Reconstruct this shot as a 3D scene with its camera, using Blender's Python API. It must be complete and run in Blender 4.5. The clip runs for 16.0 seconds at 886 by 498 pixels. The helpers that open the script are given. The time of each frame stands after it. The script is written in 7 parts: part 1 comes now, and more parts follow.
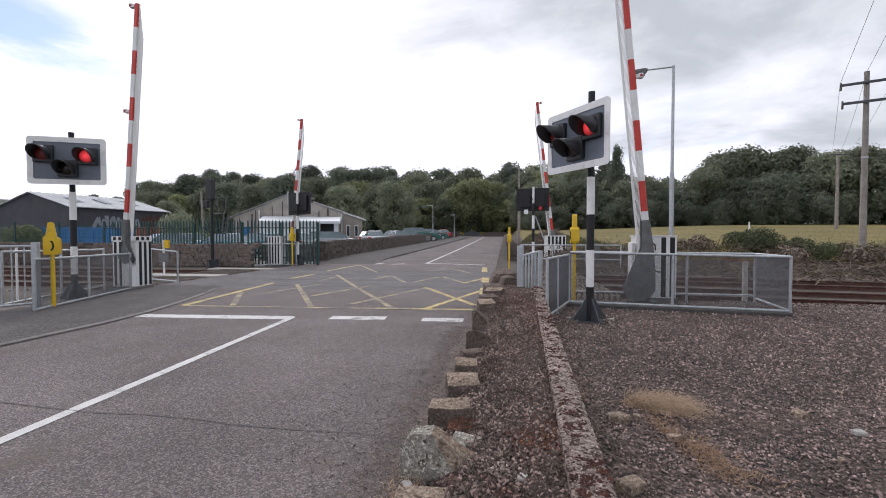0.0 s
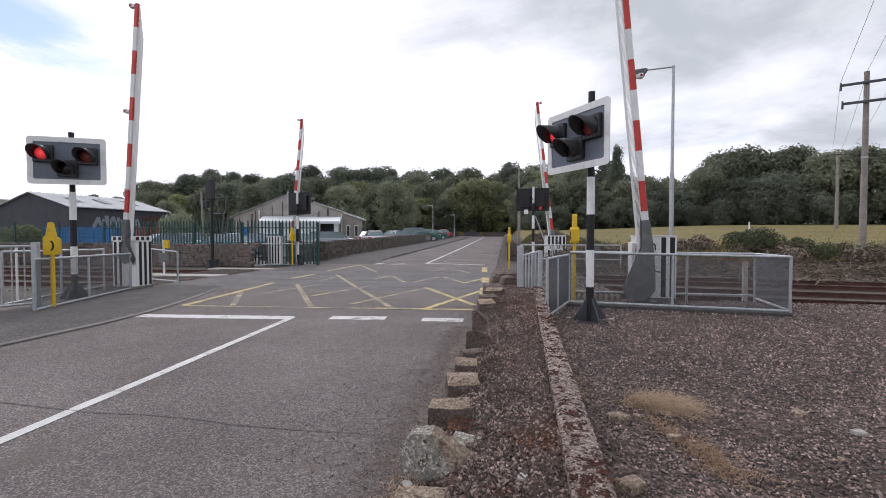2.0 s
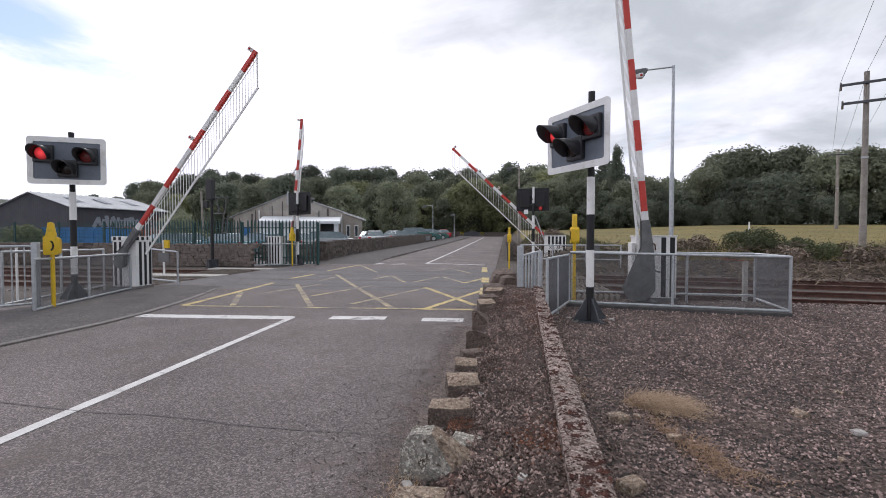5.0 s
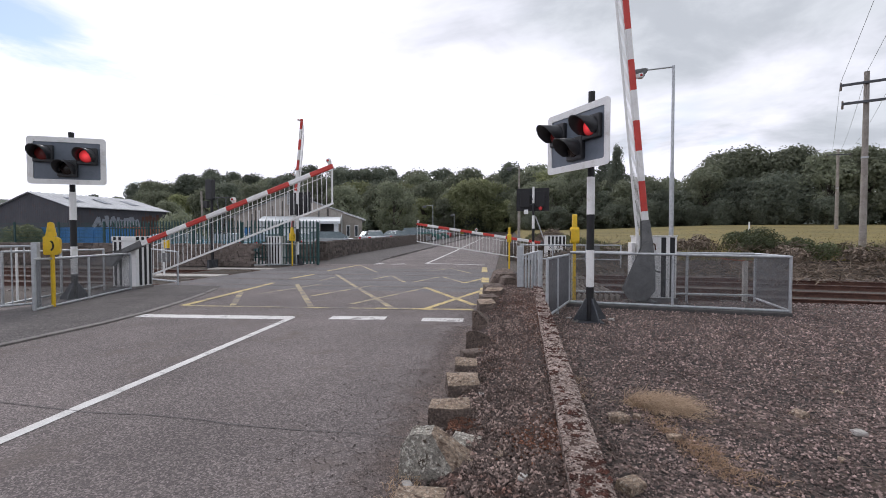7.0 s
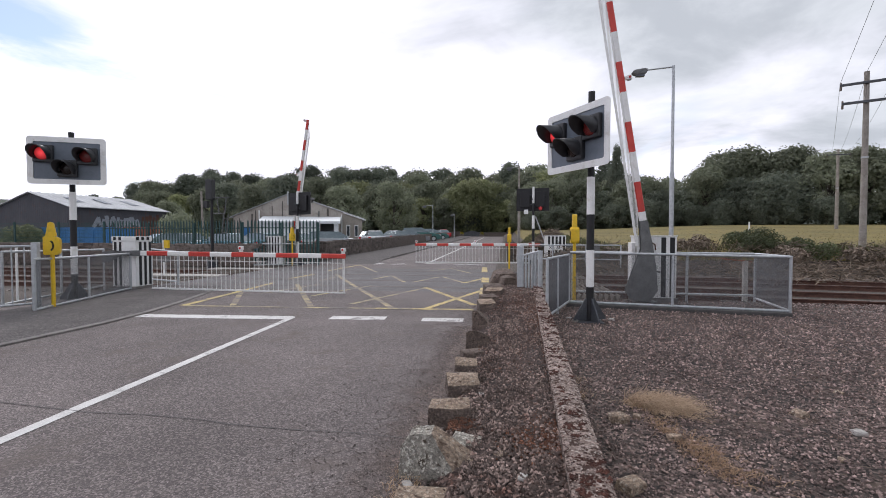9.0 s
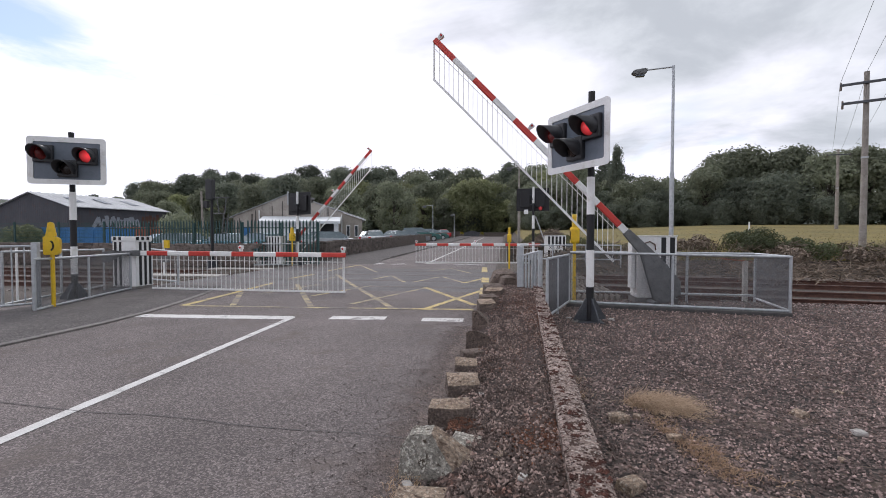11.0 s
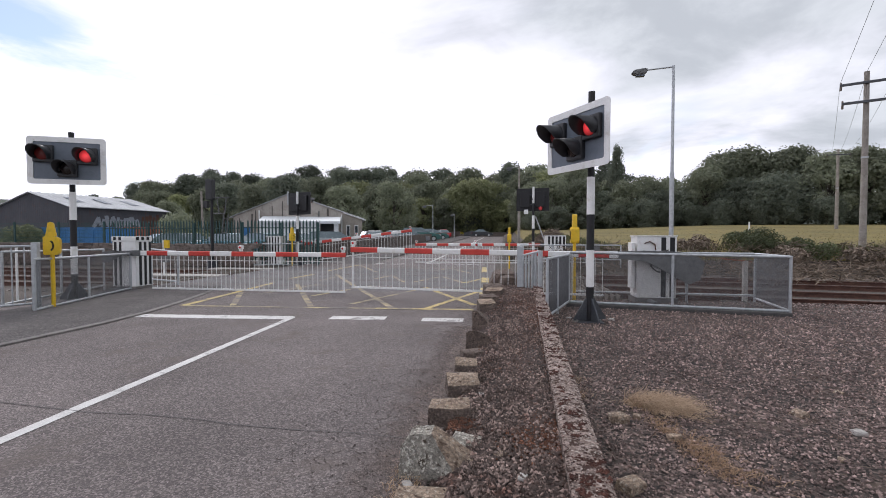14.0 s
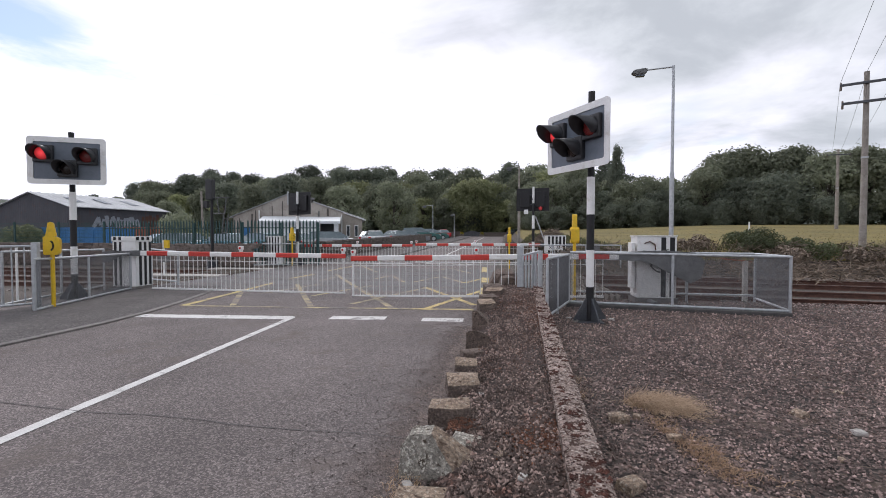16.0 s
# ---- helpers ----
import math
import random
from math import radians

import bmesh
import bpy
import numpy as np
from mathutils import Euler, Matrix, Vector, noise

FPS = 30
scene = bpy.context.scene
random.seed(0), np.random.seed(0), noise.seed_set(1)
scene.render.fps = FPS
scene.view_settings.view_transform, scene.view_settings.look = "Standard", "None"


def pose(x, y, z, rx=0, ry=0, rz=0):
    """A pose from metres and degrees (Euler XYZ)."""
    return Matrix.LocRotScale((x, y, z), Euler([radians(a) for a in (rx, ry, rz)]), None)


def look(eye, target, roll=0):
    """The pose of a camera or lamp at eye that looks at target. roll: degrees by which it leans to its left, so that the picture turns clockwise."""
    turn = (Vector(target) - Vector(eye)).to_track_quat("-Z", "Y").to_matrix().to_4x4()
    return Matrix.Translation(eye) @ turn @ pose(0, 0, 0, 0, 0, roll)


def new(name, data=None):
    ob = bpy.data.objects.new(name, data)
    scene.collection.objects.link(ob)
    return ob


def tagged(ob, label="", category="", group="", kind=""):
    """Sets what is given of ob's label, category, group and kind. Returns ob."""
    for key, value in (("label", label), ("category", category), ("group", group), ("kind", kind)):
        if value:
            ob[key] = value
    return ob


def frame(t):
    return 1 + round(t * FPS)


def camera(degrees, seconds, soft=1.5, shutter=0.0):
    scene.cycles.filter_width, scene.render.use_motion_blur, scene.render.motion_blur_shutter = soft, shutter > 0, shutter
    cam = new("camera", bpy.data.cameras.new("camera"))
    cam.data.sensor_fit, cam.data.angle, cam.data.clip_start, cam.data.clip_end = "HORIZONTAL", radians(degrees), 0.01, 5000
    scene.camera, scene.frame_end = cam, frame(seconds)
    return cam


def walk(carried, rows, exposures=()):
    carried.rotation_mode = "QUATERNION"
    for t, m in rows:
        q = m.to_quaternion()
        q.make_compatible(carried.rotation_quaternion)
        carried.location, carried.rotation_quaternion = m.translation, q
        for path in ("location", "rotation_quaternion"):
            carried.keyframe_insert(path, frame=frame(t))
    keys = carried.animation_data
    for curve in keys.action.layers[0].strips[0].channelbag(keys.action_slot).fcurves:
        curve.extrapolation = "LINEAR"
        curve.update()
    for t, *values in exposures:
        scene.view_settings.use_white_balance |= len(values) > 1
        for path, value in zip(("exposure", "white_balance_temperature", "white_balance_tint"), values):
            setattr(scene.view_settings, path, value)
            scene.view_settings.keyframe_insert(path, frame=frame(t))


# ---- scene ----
cam = camera(90, 16.0, soft=0.95)
HOME = pose(0, 0, 1.35, 90 - 1.644, 0, 8.06)
walk(cam, [(0.0, HOME), (16.0, HOME)])


# ---- light: bright overcast, thin sun behind cloud ----
def make_world():
    w = bpy.data.worlds.new("overcast_sky")
    w.use_nodes = True
    scene.world = w
    nt = w.node_tree
    nt.nodes.clear()
    N, L = nt.nodes.new, nt.links.new
    sky = N("ShaderNodeTexSky")
    sky.sky_type, sky.sun_disc = "NISHITA", False
    sky.sun_elevation, sky.sun_rotation = radians(52), radians(-25)
    blue = N("ShaderNodeVectorMath")
    blue.operation = "SCALE"
    blue.inputs["Scale"].default_value = 0.13
    L(sky.outputs[0], blue.inputs[0])
    tc = N("ShaderNodeTexCoord")
    sep = N("ShaderNodeSeparateXYZ")
    L(tc.outputs["Generated"], sep.inputs[0])

    def m(op, a, b=None, c=None):
        n = N("ShaderNodeMath")
        n.operation = op
        for i, v in enumerate((a, b, c)):
            if v is None:
                continue
            if isinstance(v, (int, float)):
                n.inputs[i].default_value = v
            else:
                L(v, n.inputs[i])
        return n.outputs[0]

    # directions laid on a flat cloud deck
    up = m("ADD", m("MAXIMUM", sep.outputs["Z"], 0.0), 0.16)
    sx, py_ = m("DIVIDE", sep.outputs["X"], up), m("DIVIDE", sep.outputs["Y"], up)
    deck = N("ShaderNodeCombineXYZ")
    L(sx, deck.inputs[0]), L(py_, deck.inputs[1])

    def clouds(scale, detail, off, rough=0.55):
        mp = N("ShaderNodeMapping")
        mp.inputs["Location"].default_value = off
        L(deck.outputs[0], mp.inputs[0])
        n = N("ShaderNodeTexNoise")
        n.inputs["Scale"].default_value, n.inputs["Detail"].default_value = scale, detail
        n.inputs["Roughness"].default_value = rough
        n.inputs["Distortion"].default_value = 0.4
        L(mp.outputs[0], n.inputs["Vector"])
        return n.outputs["Fac"]

    def ramp(v, lo, hi):
        n = N("ShaderNodeMapRange")
        n.interpolation_type = "SMOOTHSTEP"
        n.inputs["From Min"].default_value, n.inputs["From Max"].default_value = lo, hi
        L(v, n.inputs["Value"])
        return n.outputs[0]

    # the grey deck thickens overhead and towards the east
    lean = m("ADD", m("MULTIPLY", sep.outputs["Z"], 0.80), m("MULTIPLY", sep.outputs["X"], 0.47))
    # a bright billow breaks the grey above the road
    billow = N("ShaderNodeVectorMath")
    billow.operation = "DISTANCE"
    billow.inputs[1].default_value = (0.02, 1.98, 0.0)
    L(deck.outputs[0], billow.inputs[0])
    swell = m("SUBTRACT", 1.0, ramp(m("ADD", billow.outputs["Value"], m("MULTIPLY", clouds(2.2, 5.0, (5.5, 1.9, 0.0)), 0.5)), 0.38, 0.72))
    deck_grey = ramp(m("ADD", clouds(0.95, 6.0, (3.1, 0.7, 0.0)), lean), 0.63, 0.97)
    grey = m("MULTIPLY", deck_grey, m("SUBTRACT", 1.0, m("MULTIPLY", swell, 0.9)))
    shade = clouds(1.7, 6.0, (1.3, 4.2, 0.0), 0.6)
    gap = m("MULTIPLY", ramp(clouds(1.1, 4.0, (7.7, 2.2, 0.0)), 0.57, 0.68), m("SUBTRACT", 1.0, grey))
    # one clear gap low in the north-west
    hole = N("ShaderNodeVectorMath")
    hole.operation = "DISTANCE"
    hole.inputs[1].default_value = (-1.56, 1.22, 0.0)
    L(deck.outputs[0], hole.inputs[0])
    near = m("ADD", hole.outputs["Value"], m("MULTIPLY", shade, 0.9))
    gap = m("MAXIMUM", gap, m("MULTIPLY", m("SUBTRACT", 1.0, ramp(near, 0.56, 0.84)), 1.7))
    deep = N("ShaderNodeMix")
    deep.data_type = "RGBA"
    deep.inputs["A"].default_value, deep.inputs["B"].default_value = (0.49, 0.52, 0.58, 1), (0.66, 0.69, 0.755, 1)
    L(ramp(shade, 0.36, 0.62), deep.inputs["Factor"])
    body = N("ShaderNodeMix")
    body.data_type = "RGBA"
    body.inputs["A"].default_value = (1.02, 1.01, 1.14, 1)
    L(deep.outputs["Result"], body.inputs["B"]), L(grey, body.inputs["Factor"])
    whole = N("ShaderNodeMix")
    whole.data_type = "RGBA"
    L(m("MULTIPLY", gap, 0.55), whole.inputs["Factor"])
    L(body.outputs["Result"], whole.inputs["A"]), L(blue.outputs[0], whole.inputs["B"])
    bg = N("ShaderNodeBackground")
    bg.inputs["Strength"].default_value = 1.16
    L(whole.outputs["Result"], bg.inputs[0])
    L(bg.outputs[0], N("ShaderNodeOutputWorld").inputs[0])


make_world()
sun = new("sun", bpy.data.lights.new("sun", "SUN"))
sun.data.energy, sun.data.angle, sun.data.color = 1.3, radians(18), (1.0, 0.955, 0.945)
sun.matrix_world = look((-8, 18, 26), (0, 0, 0))
scene.view_settings.exposure = 0.0


# ---- materials ----
def surf(name, a, b, scale=3.0, rough=0.8, metal=0.0, bump=0.15, grain=60.0, c=None, spread=(0.35, 0.65), island=0.0, obj=0.0, speck=0.25, coat=0.0, chips=None):
    """A surface: colours a and b in broad patches, fine grain on top, stains c, relief."""
    mt = bpy.data.materials.new(name)
    mt.use_nodes = True
    nt = mt.node_tree
    N, L = nt.nodes.new, nt.links.new
    bs = nt.nodes["Principled BSDF"]
    tc = N("ShaderNodeTexCoord")

    def noise_at(s, d=4.0, r=0.6):
        n = N("ShaderNodeTexNoise")
        n.inputs["Scale"].default_value, n.inputs["Detail"].default_value, n.inputs["Roughness"].default_value = s, d, r
        L(tc.outputs["Object"], n.inputs["Vector"])
        return n.outputs["Fac"]

    def mr(v, lo, hi, t0=0.0, t1=1.0):
        n = N("ShaderNodeMapRange")
        n.inputs["From Min"].default_value, n.inputs["From Max"].default_value = lo, hi
        n.inputs["To Min"].default_value, n.inputs["To Max"].default_value = t0, t1
        L(v, n.inputs["Value"])
        return n.outputs[0]

    def mix(f, x, y, mode="MIX"):
        n = N("ShaderNodeMix")
        n.data_type, n.blend_type = "RGBA", mode
        for k, v in (("Factor", f), ("A", x), ("B", y)):
            if isinstance(v, tuple):
                n.inputs[k].default_value = (*v[:3], 1)
            elif isinstance(v, float):
                n.inputs[k].default_value = v
            else:
                L(v, n.inputs[k])
        return n.outputs["Result"]

    col = mix(mr(noise_at(scale), *spread), a, b)
    fine = noise_at(grain, 2.0, 0.7)
    tone = mr(fine, 0.3, 0.7, 1 - speck, 1 + speck)
    comb = N("ShaderNodeCombineColor")
    for i in range(3):
        L(tone, comb.inputs[i])
    col = mix(1.0, col, comb.outputs[0], "MULTIPLY")
    if chips:
        vo = N("ShaderNodeTexVoronoi")
        vo.inputs["Scale"].default_value = chips[0]
        L(tc.outputs["Object"], vo.inputs["Vector"])
        sp = N("ShaderNodeSeparateColor")
        L(vo.outputs["Color"], sp.inputs[0])
        pw = N("ShaderNodeMath")
        pw.operation = "POWER"
        pw.inputs[1].default_value = 2.2
        L(sp.outputs[0], pw.inputs[0])
        cc = N("ShaderNodeCombineColor")
        for i in range(3):
            L(mr(pw.outputs[0], 0.0, 1.0, 1 - chips[1], 1 + 1.9 * chips[1]), cc.inputs[i])
        col = mix(1.0, col, cc.outputs[0], "MULTIPLY")
    if c:
        col = mix(mr(noise_at(scale * 2.7, 6.0, 0.7), 0.54, 0.72), col, c)
    for kind, amount in (("island", island), ("obj", obj)):
        if amount:
            if kind == "island":
                src = N("ShaderNodeNewGeometry").outputs["Random Per Island"]
            else:
                src = N("ShaderNodeObjectInfo").outputs["Random"]
            cc = N("ShaderNodeCombineColor")
            if kind == "island":
                # mostly dark pieces, a few pale ones
                pw = N("ShaderNodeMath")
                pw.operation = "POWER"
                pw.inputs[1].default_value = 2.4
                L(src, pw.inputs[0])
                v = mr(pw.outputs[0], 0.0, 1.0, 1 - 0.55 * amount, 1 + 1.5 * amount)
            else:
                v = mr(src, 0.0, 1.0, 1 - amount, 1 + amount)
            for i in range(3):
                L(v, cc.inputs[i])
            col = mix(1.0, col, cc.outputs[0], "MULTIPLY")
    L(col, bs.inputs["Base Color"])
    L(mr(fine, 0.2, 0.8, max(0.03, rough - 0.1), min(1.0, rough + 0.1)), bs.inputs["Roughness"])
    bs.inputs["Metallic"].default_value = metal
    bs.inputs["Coat Weight"].default_value = coat
    if bump:
        bp = N("ShaderNodeBump")
        bp.inputs["Strength"].default_value, bp.inputs["Distance"].default_value = bump, 0.01
        L(fine, bp.inputs["Height"])
        L(bp.outputs[0], bs.inputs["Normal"])
    return mt


def crusted(name, a, b, moss, lichen, scale, moss_at, lichen_at, bump=1.0):
    """Weathered stone: a coarse grain, dark moss in patches and pale lichen spots."""
    mt = surf(name, a, b, scale, 0.95, bump=bump, grain=70, speck=0.35, obj=0.12, chips=(60, 0.22))
    nt = mt.node_tree
    N, L = nt.nodes.new, nt.links.new
    bs = nt.nodes["Principled BSDF"]
    tc, col = N("ShaderNodeTexCoord"), bs.inputs["Base Color"].links[0].from_socket
    heights = []
    for tint, s, (lo, hi), off in ((moss, scale * 2.2, moss_at, 0.0), (lichen, scale * 5.0, lichen_at, 7.0)):
        mp = N("ShaderNodeMapping")
        mp.inputs["Location"].default_value = (off, off * 0.7, off * 0.3)
        L(tc.outputs["Object"], mp.inputs[0])
        n = N("ShaderNodeTexNoise")
        n.inputs["Scale"].default_value, n.inputs["Detail"].default_value, n.inputs["Roughness"].default_value = s, 7.0, 0.68
        L(mp.outputs[0], n.inputs["Vector"])
        r = N("ShaderNodeMapRange")
        r.inputs["From Min"].default_value, r.inputs["From Max"].default_value = lo, hi
        L(n.outputs["Fac"], r.inputs["Value"])
        mx = N("ShaderNodeMix")
        mx.data_type = "RGBA"
        mx.inputs["B"].default_value = (*tint, 1)
        L(r.outputs[0], mx.inputs["Factor"]), L(col, mx.inputs["A"])
        col = mx.outputs["Result"]
        heights.append(n.outputs["Fac"])
    L(col, bs.inputs["Base Color"])
    bp = N("ShaderNodeBump")
    bp.inputs["Strength"].default_value, bp.inputs["Distance"].default_value = 1.0, 0.03
    L(heights[1], bp.inputs["Height"])
    old = bs.inputs["Normal"].links[0].from_node
    L(old.outputs[0], bp.inputs["Normal"]), L(bp.outputs[0], bs.inputs["Normal"])
    return mt


def worn_paint(name, paint, under, lo, hi):
    """Road paint, rubbed through to the asphalt in patches."""
    mt = surf(name, paint, tuple(v * 0.85 for v in paint), 4.0, 0.75, bump=0.3, grain=90, speck=0.2)
    nt = mt.node_tree
    N, L = nt.nodes.new, nt.links.new
    bs = nt.nodes["Principled BSDF"]
    old = bs.inputs["Base Color"].links[0].from_socket
    tc = N("ShaderNodeTexCoord")
    n = N("ShaderNodeTexNoise")
    n.inputs["Scale"].default_value, n.inputs["Detail"].default_value, n.inputs["Roughness"].default_value = 2.2, 10, 0.78
    L(tc.outputs["Object"], n.inputs["Vector"])
    r = N("ShaderNodeMapRange")
    r.inputs["From Min"].default_value, r.inputs["From Max"].default_value = lo, hi
    L(n.outputs["Fac"], r.inputs["Value"])
    mx = N("ShaderNodeMix")
    mx.data_type = "RGBA"
    mx.inputs["B"].default_value = (*under, 1)
    L(r.outputs[0], mx.inputs["Factor"]), L(old, mx.inputs["A"]), L(mx.outputs["Result"], bs.inputs["Base Color"])
    return mt


def leafy(name, a, b, trans=0.35):
    mt = bpy.data.materials.new(name)
    mt.use_nodes = True
    nt = mt.node_tree
    N, L = nt.nodes.new, nt.links.new
    bs = nt.nodes["Principled BSDF"]
    mx = N("ShaderNodeMix")
    mx.data_type = "RGBA"
    mx.inputs["A"].default_value, mx.inputs["B"].default_value = (*a, 1), (*b, 1)
    L(N("ShaderNodeNewGeometry").outputs["Random Per Island"], mx.inputs["Factor"])
    hs = N("ShaderNodeHueSaturation")
    mr = N("ShaderNodeMapRange")
    mr.inputs["To Min"].default_value, mr.inputs["To Max"].default_value = 0.72, 1.3
    L(N("ShaderNodeObjectInfo").outputs["Random"], mr.inputs["Value"])
    L(mr.outputs[0], hs.inputs["Value"]), L(mx.outputs["Result"], hs.inputs["Color"])
    L(hs.outputs[0], bs.inputs["Base Color"])
    bs.inputs["Roughness"].default_value = 0.65
    tr = N("ShaderNodeBsdfTranslucent")
    L(hs.outputs[0], tr.inputs[0])
    ms = N("ShaderNodeMixShader")
    ms.inputs[0].default_value = trans
    L(bs.outputs[0], ms.inputs[1]), L(tr.outputs[0], ms.inputs[2])
    L(ms.outputs[0], nt.nodes["Material Output"].inputs[0])
    return mt


def dirt_film(name, tint):
    """A thin film of washed-out soil: thick at the verge, breaking up over the asphalt."""
    mt = surf(name, tint, tuple(v * 1.35 for v in tint), 6.0, 0.95, bump=0.5, grain=70, speck=0.4, chips=(80, 0.4))
    nt = mt.node_tree
    N, L = nt.nodes.new, nt.links.new
    tc, sep, n = N("ShaderNodeTexCoord"), N("ShaderNodeSeparateXYZ"), N("ShaderNodeTexNoise")
    n.inputs["Scale"].default_value, n.inputs["Detail"].default_value, n.inputs["Roughness"].default_value = 2.6, 9.0, 0.72
    L(tc.outputs["Object"], n.inputs["Vector"])
    L(tc.outputs["Object"], sep.inputs[0])
    edge = N("ShaderNodeMapRange")
    edge.inputs["From Min"].default_value, edge.inputs["From Max"].default_value = -1.25, -0.45
    edge.inputs["To Min"].default_value, edge.inputs["To Max"].default_value = -0.42, 0.34
    L(sep.outputs["X"], edge.inputs["Value"])
    add = N("ShaderNodeMath")
    L(edge.outputs[0], add.inputs[0]), L(n.outputs["Fac"], add.inputs[1])
    cut = N("ShaderNodeMapRange")
    cut.inputs["From Min"].default_value, cut.inputs["From Max"].default_value = 0.40, 0.80
    cut.inputs["To Max"].default_value = 0.85
    L(add.outputs[0], cut.inputs["Value"])
    ms, clear = N("ShaderNodeMixShader"), N("ShaderNodeBsdfTransparent")
    L(cut.outputs[0], ms.inputs[0]), L(clear.outputs[0], ms.inputs[1]), L(nt.nodes["Principled BSDF"].outputs[0], ms.inputs[2])
    L(ms.outputs[0], nt.nodes["Material Output"].inputs[0])
    return mt


def glow(name, col, power):
    mt = bpy.data.materials.new(name)
    mt.use_nodes = True
    bs = mt.node_tree.nodes["Principled BSDF"]
    bs.inputs["Base Color"].default_value = (0.25, 0.01, 0.01, 1)
    bs.inputs["Emission Color"].default_value = (*col, 1)
    # the filament side is brightest in the middle of the lens
    nt = mt.node_tree
    tc, vm = nt.nodes.new("ShaderNodeTexCoord"), nt.nodes.new("ShaderNodeVectorMath")
    vm.operation = "LENGTH"
    mp = nt.nodes.new("ShaderNodeMapping")
    mp.inputs["Scale"].default_value = (1.0, 0.0, 1.0)
    nt.links.new(tc.outputs["Object"], mp.inputs[0])
    nt.links.new(mp.outputs[0], vm.inputs[0])
    r = nt.nodes.new("ShaderNodeMapRange")
    r.inputs["From Min"].default_value, r.inputs["From Max"].default_value = 0.02, 0.14
    r.inputs["To Min"].default_value, r.inputs["To Max"].default_value = power, power * 0.16
    nt.links.new(vm.outputs["Value"], r.inputs["Value"])
    nt.links.new(r.outputs[0], bs.inputs["Emission Strength"])
    bs.inputs["Roughness"].default_value = 0.25
    return mt


